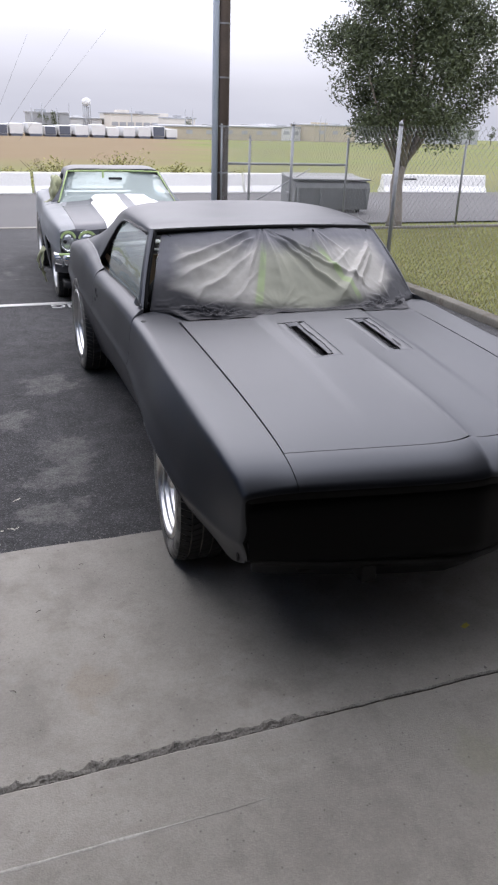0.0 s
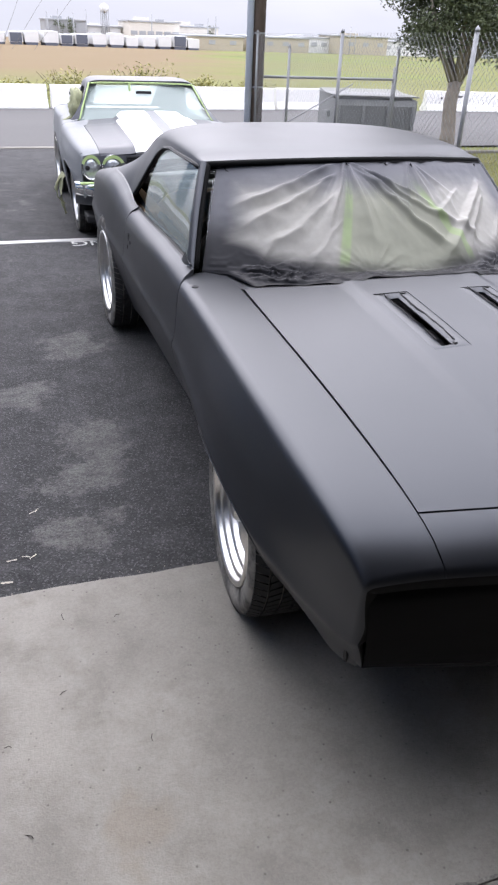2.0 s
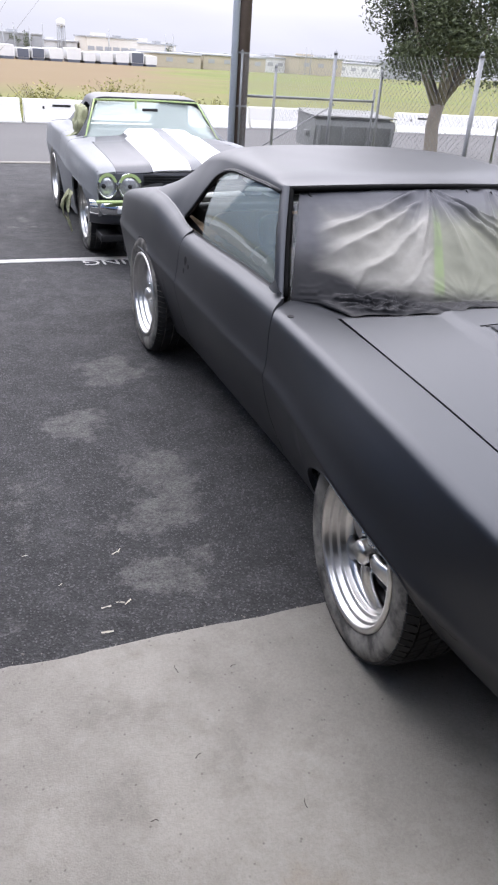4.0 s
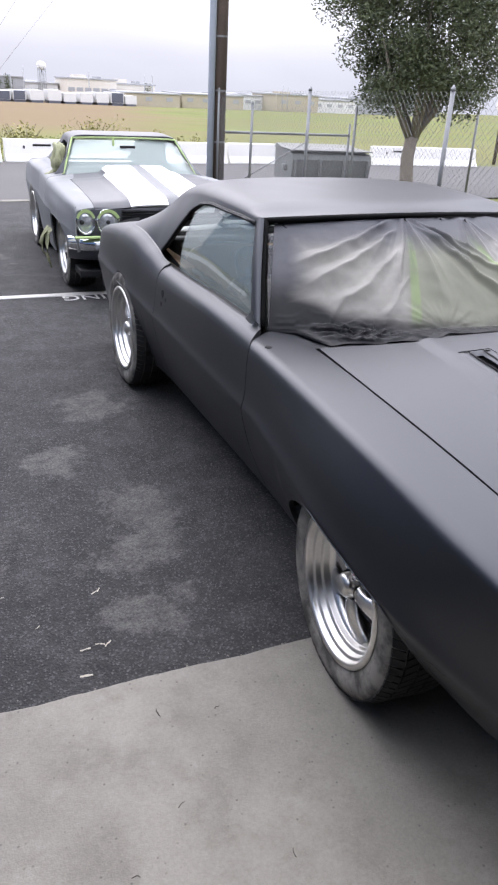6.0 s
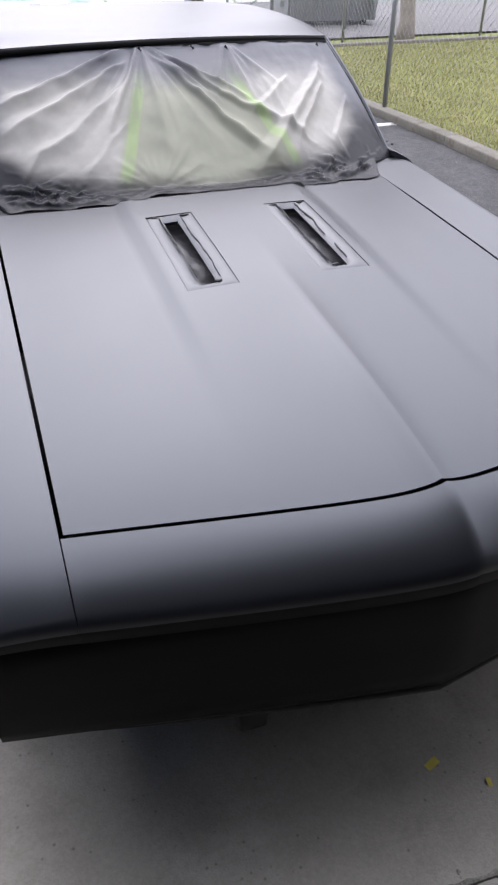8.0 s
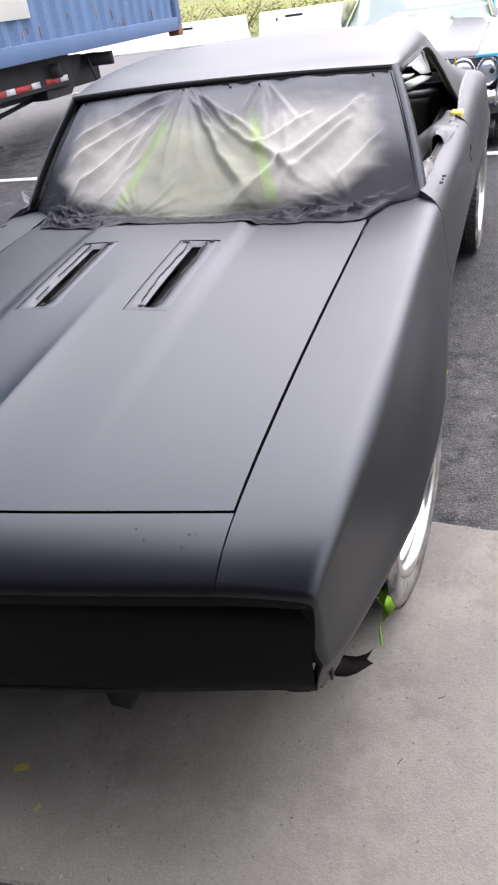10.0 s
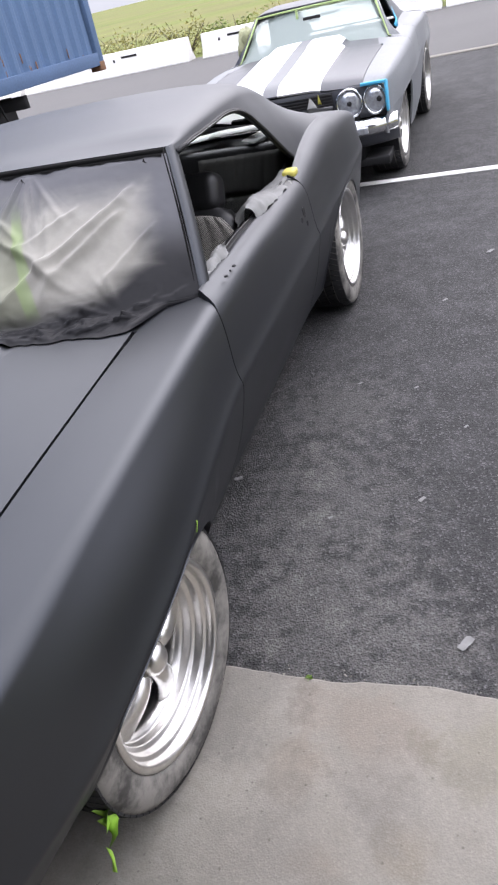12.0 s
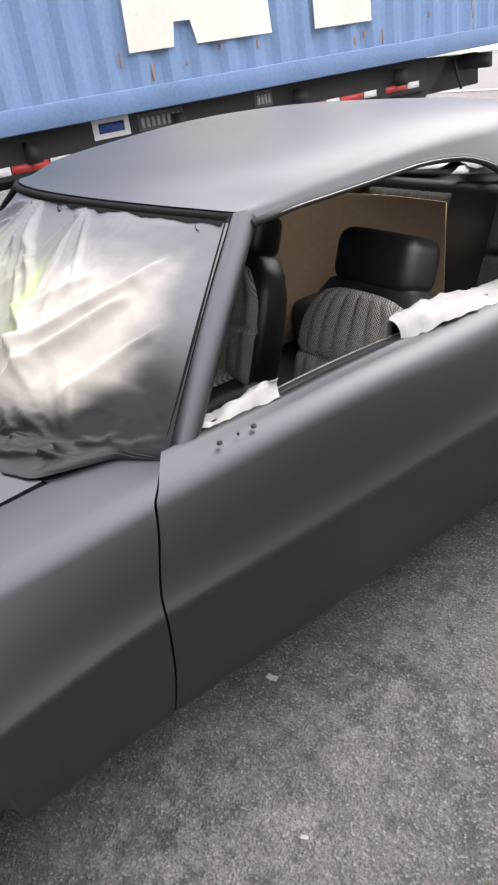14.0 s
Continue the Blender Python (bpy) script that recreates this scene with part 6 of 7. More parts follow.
# draw the sides in and shorten the cabin to the car's true plan
for ob in list(chev.children_recursive):
    if ob.type == "MESH" and ob.parent in (chev,) or (ob.type == "MESH" and ob.parent.parent is chev and ob.parent.type == "MESH"):
        off = ob.matrix_basis.translation.x
        for vv in ob.data.vertices:
            x = vv.co.x + off
            if abs(x) > 0.62:
                vv.co.x = math.copysign(0.62 + (abs(x) - 0.62) * 0.8, x) - off
            if vv.co.y > 0.4 and vv.co.z > 0.86 and off == 0:
                vv.co.x *= 1 - 0.13 * float(smooth01((vv.co.z - 0.86) / 0.05))
            vv.co.x *= 1 - 0.11 * float(smooth01((vv.co.y - 0.4) / 3.2))
            vv.co.y = float(trim_y(vv.co.y))
# ==== ground ====
def sheet(name, x0, x1, y0, y1, lift, material, step=1.0, label="", kind="structure"):
    xs = np.linspace(x0, x1, max(2, int((x1 - x0) / step) + 1))
    ys = np.unique(np.concatenate([np.linspace(y0, y1, max(2, int((y1 - y0) / step) + 1)), [v for v in (4.0,) if y0 < v < y1]]))
    X, Y = np.meshgrid(xs, ys, indexing="ij")
    return tagged(part(name, grid(np.stack([X, Y, gz(Y) + lift], -1)), material), label, name.replace("_", " "), kind=kind)


def field_material():
    """Winter field: green and dry brown bands with patches."""
    m = mat("field_grass", (0.130, 0.155, 0.036), 0.95, 0.0, 0.35, 0.15, 4.0, 0.2, 0.2)
    n, l = m.node_tree.nodes, m.node_tree.links
    b = n["Principled BSDF"]
    base = b.inputs["Base Color"].links[0].from_socket
    tc, mp, ns, rp, mx = n.new("ShaderNodeTexCoord"), n.new("ShaderNodeMapping"), n.new("ShaderNodeTexNoise"), n.new("ShaderNodeValToRGB"), n.new("ShaderNodeMix")
    mp.inputs["Scale"].default_value = (0.012, 0.05, 0.05)
    mp.inputs["Rotation"].default_value = (0, 0, radians(8))
    ns.inputs["Scale"].default_value, ns.inputs["Detail"].default_value, ns.inputs["Distortion"].default_value = 1.0, 7.0, 0.4
    l.new(tc.outputs["Object"], mp.inputs["Vector"])
    l.new(mp.outputs["Vector"], ns.inputs["Vector"])
    l.new(ns.outputs["Fac"], rp.inputs["Fac"])
    rp.color_ramp.elements[0].position, rp.color_ramp.elements[1].position = 0.44, 0.56
    mx.data_type = "RGBA"
    mx.inputs[7].default_value = (0.172, 0.124, 0.066, 1)
    # straw streaks through the grass
    mx3, half = n.new("ShaderNodeMix"), n.new("ShaderNodeMath")
    mx3.data_type = "RGBA"
    mx3.inputs[7].default_value = (0.175, 0.135, 0.068, 1)
    half.operation, half.inputs[1].default_value = "MULTIPLY", 0.42
    l.new(rp.outputs["Color"], half.inputs[0])
    l.new(half.outputs[0], mx3.inputs["Factor"])
    l.new(base, mx3.inputs[6])
    base = mx3.outputs[2]
    # the dry stretch lies to one side of a diagonal, beyond a green verge
    sp, k1, k2, a1, a2, r1, r2 = n.new("ShaderNodeSeparateXYZ"), n.new("ShaderNodeMath"), n.new("ShaderNodeMath"), n.new("ShaderNodeMath"), n.new("ShaderNodeMath"), n.new("ShaderNodeMapRange"), n.new("ShaderNodeMapRange")
    l.new(tc.outputs["Object"], sp.inputs[0])
    k3, k4 = n.new("ShaderNodeMath"), n.new("ShaderNodeMath")
    k3.operation, k3.inputs[1].default_value = "MULTIPLY_ADD", -0.06
    l.new(sp.outputs["Y"], k3.inputs[0])
    l.new(sp.outputs["X"], k3.inputs[2])
    k4.operation = "ABSOLUTE"
    l.new(k3.outputs[0], k4.inputs[0])
    k2.operation, k2.inputs[1].default_value = "MULTIPLY", -1.0
    l.new(k4.outputs[0], k2.inputs[0])
    k1.operation, k1.inputs[1].default_value = "MULTIPLY_ADD", 0.20
    l.new(sp.outputs["Y"], k1.inputs[0])
    l.new(k2.outputs[0], k1.inputs[2])
    a1.operation, a1.inputs[1].default_value = "MULTIPLY_ADD", 26.0
    l.new(ns.outputs["Fac"], a1.inputs[0])
    l.new(k1.outputs[0], a1.inputs[2])
    r1.inputs["From Min"].default_value, r1.inputs["From Max"].default_value = 8.0, 18.0
    l.new(a1.outputs[0], r1.inputs["Value"])
    r2.inputs["From Min"].default_value, r2.inputs["From Max"].default_value = 32.0, 48.0
    l.new(sp.outputs["Y"], r2.inputs["Value"])
    a2.operation = "MULTIPLY"
    l.new(r1.outputs["Result"], a2.inputs[0])
    l.new(r2.outputs["Result"], a2.inputs[1])
    l.new(a2.outputs[0], mx.inputs["Factor"])
    l.new(base, mx.inputs[6])
    l.new(mx.outputs[2], b.inputs["Base Color"])
    return m


M["field"] = field_material()
xs = np.concatenate([np.linspace(-900, -60, 12), np.linspace(-50, 50, 21), np.linspace(60, 900, 12)])
ys = np.concatenate([[-300, -50, 0, 4.0], np.linspace(10, 60, 11), np.linspace(80, 1500, 20)])
X, Y = np.meshgrid(xs, ys, indexing="ij")
tagged(part("ground", grid(np.stack([X, Y, gz(Y) - 0.03], -1)), M["field"]), "flat winter field of green and dry brown grass", "ground", kind="structure")
sheet("parking_lot", -22, 3.06, 0.16, 11.3, 0.0, M["asphalt"], 0.5, "worn dark asphalt parking lot with pale scuffed patches")
sheet("road", -60, 60, 11.3, 19.4, 0.002, M["road"], 2.0, "pale grey service road")
sheet("lawn", 3.12, 30, -8, 10.0, 0.035, M["grass"], 1.0, "short dry lawn behind a kerb")
tagged(part("kerb", box(3.0, 3.14, -8, 4.0, -0.02, 0.075, 0.012), M["kerb"]), "low concrete kerb round the lawn", "kerb", kind="structure")
bm = box(3.0, 3.14, 4.0, 10.1, -0.02, 0.075, 0.012)
for vv in bm.verts:
    vv.co.z += float(gz(vv.co.y))
tagged(part("kerb", bm, M["kerb"]), "low concrete kerb round the lawn", "kerb", kind="structure")
bm = box(3.14, 32, 9.95, 10.10, -0.02, 0.075, 0.012)
for vv in bm.verts:
    vv.co.z += float(gz(vv.co.y))
tagged(part("kerb", bm, M["kerb"]), "concrete kerb between lawn and road", "kerb", kind="structure")

JOINT = -1.125
M["pale_mortar"] = mat("pale_mortar", (0.37, 0.352, 0.315), 0.95, 0.0, 0.3, 14.0, 120.0, 0.4)
M["broken"] = mat("broken_concrete", (0.20, 0.188, 0.165), 0.95, 0.0, 0.6, 30.0, 160.0, 0.6, second=(0.06, 0.056, 0.05), patch=0.03, patch_scale=60.0)
# concrete apron: slabs with open, broken joints
def slab(x0, x1, y0, y1, seedz, crumble=1.0):
    n = max(6, int((x1 - x0) / (0.009 if x1 > -6 else 0.05)))
    xs = np.linspace(x0, x1, n)
    bm = bmesh.new()
    rows = []
    for x in xs:
        bow = 0.15 * float(smooth01((x - 0.05) / 1.0))
        w0, w1 = (0.008 * noise.fractal(Vector((x * 2.5, round(v, 1), 0)), 0.9, 2.0, 5) for v in (y0, y1))
        crumb = (0.12 + 0.60 * float(smooth01((-0.62 - x) / 0.22)) if y0 == JOINT else max(0.0, noise.fractal(Vector((x * 2.2, seedz, 5)), 0.9, 2.0, 3) + 0.30)) * max(0.15, 0.6 + 0.7 * noise.fractal(Vector((x * 16.0, seedz, 1)), 0.9, 2.1, 4))
        spall = 0.045 * crumb * (y0 == JOINT) + 0.003
        lo = y0 + bow * (y0 == JOINT) + 0.0012 + (0.005 if y0 == JOINT else 0.024) * crumble * crumb + w0
        y2 = y1 + (0.065 * float(smooth01((x - 0.1) / 0.7)) + 0.012 * noise.fractal(Vector((x * 3.0, 8.0, 0)), 0.8, 2.0, 4) if y1 > 0 else bow * (y1 == JOINT))
        hi = y2 - 0.0012 - 0.002 * crumble * abs(noise.noise(Vector((x * 18.0, seedz, 2)))) + w1
        chip = 0.004 + 0.016 * crumble * max(0.0, noise.fractal(Vector((x * 30.0, seedz + y0, 7)), 0.9, 2.1, 4))
        broken = [(x, lo + spall * g, 0.004 - (1 - g) * 0.016 * min(1.0, 1.6 * crumb) + 0.011 * min(1.0, crumb) * noise.fractal(Vector((x * 45.0, g * 3.0 + seedz, 7)), 0.9, 2.1, 4)) for g in (0.06, 0.3, 0.55, 0.8)]
        rows.append([(x, lo, -0.03), *broken, (x, lo + spall + 0.5 * chip, 0.004), (x, hi - 0.008, 0.004), (x, hi, -0.001), (x, hi + 0.004, -0.03)])
    grid(np.array(rows), bm)
    bm.verts.index_update()
    for f in bm.faces:
        f.material_index = int(y0 == JOINT and min(vv.index % 9 for vv in f.verts) < 5)
    return part("slab", bm, [M["concrete"], M["broken"]], apron, smooth=False)


apron = thing("concrete_apron", "worn grey concrete apron with broken joints", "pavement", kind="structure")
for x0, x1 in ((-22, -6), (-6, 3.0)):
    slab(x0, x1, JOINT, 0.18, 0.0)
    slab(x0, x1, -2.55, JOINT, 4.0, 0.5)
    slab(x0, x1, -5.2, -2.55, 2.0)
rows = []
for x in np.linspace(-6.0, -0.95, 160):
    wob, wide = 0.006 * noise.fractal(Vector((x * 3, 1, 1)), 0.8, 2, 4), 0.006 * (0.6 + abs(noise.noise(Vector((x * 7, 3, 0))))) * float(smooth01((-0.95 - x) / 0.5))
    rows.append([(x, -1.375 + wob - wide, 0.0042), (x, -1.375 + wob - 0.3 * wide, 0.0056), (x, -1.375 + wob + 0.3 * wide, 0.0056), (x, -1.375 + wob + wide, 0.0042)])
part("mortar_ridge", grid(np.array(rows)), M["pale_mortar"], apron, "thin pale ridge of mortar across the slab")
M["dirt"] = mat("joint_dirt", (0.10, 0.092, 0.078), 0.95, 0.0, 0.4, 10.0, 80.0, 0.5)
tagged(part("joint_bed", box(-22, 3.0, -5.2, 0.16, -0.05, -0.014), M["dirt"]), "dark dirt in the joints of the apron", "dirt", kind="structure")

# crumbled concrete lying in the open joint and along the edge of the asphalt
bm = bmesh.new()
jr = random.Random(8)
for k in range(520):
    x = jr.uniform(-2.6, 2.6)
    bow = 0.15 * float(smooth01((x - 0.05) / 1.0))
    if k < 380:
        y = JOINT + bow + 0.012 + jr.gauss(0.004, 0.012)
        z, r = (-0.006 if abs(y - JOINT - bow - 0.012) < 0.014 else 0.004), 0.0022 + 0.005 * jr.random() ** 2
    else:
        y, z, r = 0.185 + 0.065 * float(smooth01((x - 0.1) / 0.7)) + jr.gauss(0.0, 0.018), 0.002, 0.002 + 0.004 * jr.random() ** 2
    c = [Vector((jr.gauss(0, 1), jr.gauss(0, 1), jr.gauss(0, 0.6))).normalized() * r * jr.uniform(0.7, 1.2) + Vector((x, y, z + r * 0.5)) for _ in range(7)]
    made = bmesh.ops.convex_hull(bm, input=[bm.verts.new(p) for p in c])
    bmesh.ops.delete(bm, geom=[g for g in made["geom_interior"] if isinstance(g, bmesh.types.BMVert)], context="VERTS")
M["crumbs"] = mat("concrete_crumbs", (0.24, 0.225, 0.195), 0.95, 0.0, 0.4, 30.0, 120.0, 0.2)
tagged(part("concrete_crumbs", bm, M["crumbs"], smooth=False), "crumbs of broken concrete along the joints", "rubble", kind="stuff")

line = bmesh.new()
box(-20, 3.0, 4.83, 4.93, 0, 0.004, 0, line)
for vv in line.verts:
    vv.co.z += float(gz(vv.co.y)) 
tagged(part("stall_line", line, M["white_paint"]), "worn white painted stall line", "road marking", kind="structure")
line = box(-60, 3.0, 11.2, 11.42, 0.003, 0.008)
for vv in line.verts:
    vv.co.z += float(gz(vv.co.y))
tagged(part("lane_strip", line, M["concrete"]), "pale concrete strip between lot and road", "road marking", kind="structure")
# stencilled word on the asphalt, read from the stall beyond the line
tx = bpy.data.curves.new("stencil_word", "FONT")
tx.body, tx.size, tx.extrude, tx.align_x = "PARKING", 0.30, 0.001, "CENTER"
word = new("stencil_word", tx)
word.matrix_basis = pose(-0.52, 4.815, -0.0135, 1.23, 0, 180) @ Matrix.Diagonal((0.72, 0.75, 1, 1))
tx.materials.append(M["white_paint"])
dg = bpy.context.evaluated_depsgraph_get()
me = bpy.data.meshes.new_from_object(word.evaluated_get(dg))
mw = word.matrix_basis.copy()
bpy.data.objects.remove(word)
word = new("stencil_word", me)
word.matrix_basis = mw
tagged(word, "worn white stencilled word on the asphalt", "road marking", kind="structure")

# ---- white road barriers ----
def barrier(x0, ln, y, turn=0.0, h=0.56):
    bm = bmesh.new()
    prof = [(-0.28, 0), (-0.28, 0.06), (-0.15, 0.22), (-0.09, h - 0.02), (-0.07, h), (0.07, h), (0.09, h - 0.02), (0.15, 0.22), (0.28, 0.06), (0.28, 0)]
    grid([[(x, a, b) for a, b in prof] for x in np.linspace(0, ln, 6)], bm)
    for x in (0, ln):
        bm.faces.new([bm.verts.new((x, a, b)) for a, b in prof])
    t = thing("road_barrier", "white painted concrete road barrier with scuffs", "barrier", pose(x0, y, float(gz(y)) - 0.02, 0, 0, turn), "barriers along the road")
    part("barrier_body", bm, M["barrier"], t, smooth=False)
    for k in range(int(ln / 2.4)):
        bmk = box(0.7 + k * 2.4, 1.15 + k * 2.4, -0.125, -0.118, h - 0.16, h - 0.11)
        part("stencil_bar", bmk, M["black"], t)
        part("fixing_hole", box(0.45 + k * 2.4, 0.50 + k * 2.4, -0.138, -0.13, h - 0.22, h - 0.15, 0.005), M["black"], t)
    return t


for x0, ln, y, tn in ((-23, 5.6, 18.9, 1), (-17.2, 5.6, 18.9, 1), (-11.4, 5.0, 18.9, 1), (-6.0, 5.9, 19.0, 2), (0.0, 6.0, 19.3, 1), (6.15, 1.6, 19.6, 0), (10.9, 3.7, 19.6, -4), (15.9, 5.7, 19.3, -4)):
    barrier(x0, ln, y, tn)

# ---- pole with conduit and wires ----
M["conduit"] = mat("pale_blue_conduit", (0.42, 0.47, 0.54), 0.55, 0.0, 0.12, 3.0, 40.0, 0.05)
pole = thing("utility_pole", "dark creosoted timber utility pole with a pale conduit", "pole", pose(3.14, 12.2, float(gz(12.2))))
part("post", tube([(0, 0, -0.05), (0.01, 0, 3), (0.0, 0, 6), (0.02, 0, 10)], [0.125, 0.115, 0.108, 0.10], 18), M["timber"], pole)
part("conduit", tube([(-0.165, -0.04, 0), (-0.155, -0.04, 5), (-0.15, -0.04, 10)], 0.062, 12), M["conduit"], pole, "pale blue-grey conduit strapped to the pole")
for z in (0.9, 1.75, 2.6, 3.5, 4.4):
    part("strap", lathe([(z, 0.126), (z + 0.03, 0.126)], 18, "z"), M["galv"], pole)
def wire(pts, r):
    a, b, sag = pts
    path = [tuple(a[k] + (b[k] - a[k]) * t - (4 * sag * t * (1 - t) if k == 2 else 0) for k in range(3)) for t in np.linspace(0, 1, 17)]
    return tagged(part("overhead_wire", tube(path, r, 5), M["black"]), "thin dark overhead wire", "wire", "overhead wires")


wire(((3.1, 12.2, 4.12), (-42, 16, 5.2), 0.3), 0.008)
wire(((3.1, 12.2, 4.10), (48, 16, 3.6), 0.3), 0.008)

for ax, bx, bz in ((0.9, 7.86, 11.5), (2.4, 13.8, 12.4), (5.4, 19.0, 12.7)):
    tagged(part("guy_wire", tube([(ax, 120, float(gz(120)) - 0.1), ((ax + bx) / 2, 120, bz / 2 - 1.25), (bx, 120, bz)], 0.022, 5), M["galv"]), "thin far-off guy wire anchored in the field", "wire", "guy wires")

# ---- chain-link fences ----
def fence(name, a, b, h, posts, label):
    """Chain link between two ground points, with its posts, top spikes and mesh."""
    f = thing(name, label, "fence")
    a, b = Vector(a), Vector(b)
    d = (b - a)
    ln = d.length
    d.normalize()
    side = Vector((-d.y, d.x, 0))

    def at(s, z):
        p = a + d * s
        return Vector((p.x, p.y, float(gz(p.y)) + z))

    for s in posts:
        pt = [at(s, -0.03), at(s, h * 0.5), at(s, h + 0.05)]
        part("post", tube(pt, 0.024, 10), M["galv"], f, "galvanised steel post")
        part("post_cap", tube([at(s, h + 0.045), at(s, h + 0.07), at(s, h + 0.10)], [0.028, 0.024, 0.004], 10), M["galv"], f)
    bm = bmesh.new()
    pitch, w = 0.085, 0.0015
    for fam in (-1, 1):
        k = -h
        while k < ln + h:
            s0, s1 = (k, k + h) if fam > 0 else (k + h, k)
            p, q = [], []
            lo, hi = 0.0, 1.0
            for e0, e1 in ((0.0, ln),):
                if s1 != s0:
                    ts = sorted(((e0 - s0) / (s1 - s0), (e1 - s0) / (s1 - s0)))
                    lo, hi = max(0.0, ts[0]), min(1.0, ts[1])
            if hi - lo > 0.02:
                segs = max(1, int((hi - lo) * 6))
                for g in range(segs):
                    t0, t1 = lo + (hi - lo) * g / segs, lo + (hi - lo) * (g + 1) / segs
                    A, B = at(s0 + (s1 - s0) * t0, 0.04 + h * t0) + side * 0.004 * fam, at(s0 + (s1 - s0) * t1, 0.04 + h * t1) + side * 0.004 * fam
                    n1 = (B - A).normalized().cross(side) * w
                    n2 = side * w
                    va = [bm.verts.new(A + o) for o in (n1, n2, -n1, -n2)]
                    vb = [bm.verts.new(B + o) for o in (n1, n2, -n1, -n2)]
                    for i in range(4):
                        bm.faces.new((va[i], va[(i + 1) % 4], vb[(i + 1) % 4], vb[i]))
            k += pitch
    part("chain_link_mesh", bm, M["galv"], f, "galvanised diamond chain-link mesh", smooth=False)
    return f


fence("chain_link_fence", (3.10, -1.4, 0), (3.10, 12.1, 0), 1.72, [0.0, 3.35, 6.68, 9.88, 13.5], "tall galvanised chain-link fence along the lawn kerb")
fence("chain_link_fence", (3.3, 11.0, 0), (24.0, 11.0, 0), 1.52, [0.0, 2.0, 4.65, 6.85, 9.6, 12.6, 15.6, 18.6], "galvanised chain-link fence between lawn and road")
rail = thing("gate_rail", "galvanised pipe gate rail by the pole", "gate")
part("rail_pipe", tube([(3.2, 12.3, 0.90), (6.1, 12.6, 0.88)], 0.025, 10), M["galv"], rail)
part("rail_post", tube([(6.1, 12.6, -0.2), (6.1, 12.6, 1.1)], 0.025, 10), M["galv"], rail)
part("brace", tube([(3.6, 12.35, 0.0), (5.2, 12.5, 0.80)], 0.012, 8), M["galv"], rail)
part("rail_post", tube([(3.25, 12.3, -0.2), (3.25, 12.3, 1.30)], 0.03, 10), M["galv"], rail)

# ---- rubbish skip behind the fence ----
skip = thing("dumpster", "weathered grey steel dumpster with a lid", "dumpster", pose(6.20, 13.9, float(gz(13.9)), 0, 0, -8) @ Matrix.Diagonal((0.88, 1, 0.78, 1)))
bm = bmesh.new()
prof = [(-0.62, 0.12), (-0.72, 0.72), (-0.66, 0.86), (0.62, 1.02), (0.62, 0.12)]
grid([[(x, a, b) for a, b in prof + prof[:1]] for x in (-1.0, 1.0)], bm)
for x in (-1.0, 1.0):
    bm.faces.new([bm.verts.new((x, a, b)) for a, b in prof])
part("skip_body", bm, M["bin"], skip, smooth=False)
for x in (-0.92, -0.31, 0.31, 0.92):
    part("rib", box(x - 0.035, x + 0.035, -0.755, -0.70, 0.14, 0.74, 0.01), M["bin"], skip)
part("side_pocket", box(-1.08, 1.08, -0.35, -0.10, 0.40, 0.55, 0.015), M["bin"], skip)
part("lid", box(-1.03, 1.03, -0.70, 0.66, 0.93, 0.965, 0.012), M["bin"], skip)
for x in (-0.8, 0.8):
    part("caster", box(x - 0.05, x + 0.05, -0.5, -0.4, 0.0, 0.13, 0.02), M["black"], skip)

# ---- tree ----
def foliage(bm, centre, radius, count, size, rng, flat=1.0):
    for _ in range(count):
        d = Vector((rng.gauss(0, 1), rng.gauss(0, 1), rng.gauss(0, 1))).normalized()
        p = Vector(centre) + Vector((d.x, d.y, d.z * flat)) * radius * rng.random() ** 0.45
        ax = Vector((rng.gauss(0, 1), rng.gauss(0, 1), rng.gauss(0, 0.7))).normalized()
        up = ax.cross(Vector((rng.gauss(0, 1), rng.gauss(0, 1), rng.gauss(0, 1)))).normalized()
        l, w = size * (0.7 + 0.6 * rng.random()), size * (0.30 + 0.2 * rng.random())
        bend = ax.cross(up) * l * 0.15
        q = [bm.verts.new(p - ax * l), bm.verts.new(p + up * w + bend * 0.3), bm.verts.new(p + ax * l - bend), bm.verts.new(p - up * w + bend * 0.3)]
        bm.faces.new(q)


def leaf_material(name, a, b):
    m = bpy.data.materials.new(name)
    m.use_nodes = True
    n, l = m.node_tree.nodes, m.node_tree.links
    bs = n["Principled BSDF"]
    g, rp = n.new("ShaderNodeNewGeometry"), n.new("ShaderNodeValToRGB")
    rp.color_ramp.elements[0].color, rp.color_ramp.elements[1].color = (*a, 1), (*b, 1)
    l.new(g.outputs["Random Per Island"], rp.inputs["Fac"])
    l.new(rp.outputs["Color"], bs.inputs["Base Color"])
    bs.inputs["Roughness"].default_value = 0.55
    bs.inputs["Subsurface Weight"].default_value = 0.0
    return m


M["leaf"] = leaf_material("evergreen_leaf", (0.040, 0.055, 0.028), (0.120, 0.145, 0.068))
M["shrub"] = leaf_material("dry_shrub_leaf", (0.13, 0.13, 0.04), (0.34, 0.31, 0.09))
M["bark"] = mat("pale_bark", (0.22, 0.19, 0.16), 0.9, 0.0, 0.3, 6.0, 60.0, 0.4)
rng = random.Random(4)
tree = thing("tree", "broad evergreen street tree with dense dark foliage", "tree", pose(6.15, 10.45, float(gz(10.45))))
bm = bmesh.new()
tube([(0, 0, -0.05), (0.02, 0, 0.3), (-0.02, 0.02, 0.8), (0.01, 0, 1.15)], [0.17, 0.125, 0.115, 0.11], 12, bm)
part("trunk", bm, M["bark"], tree)
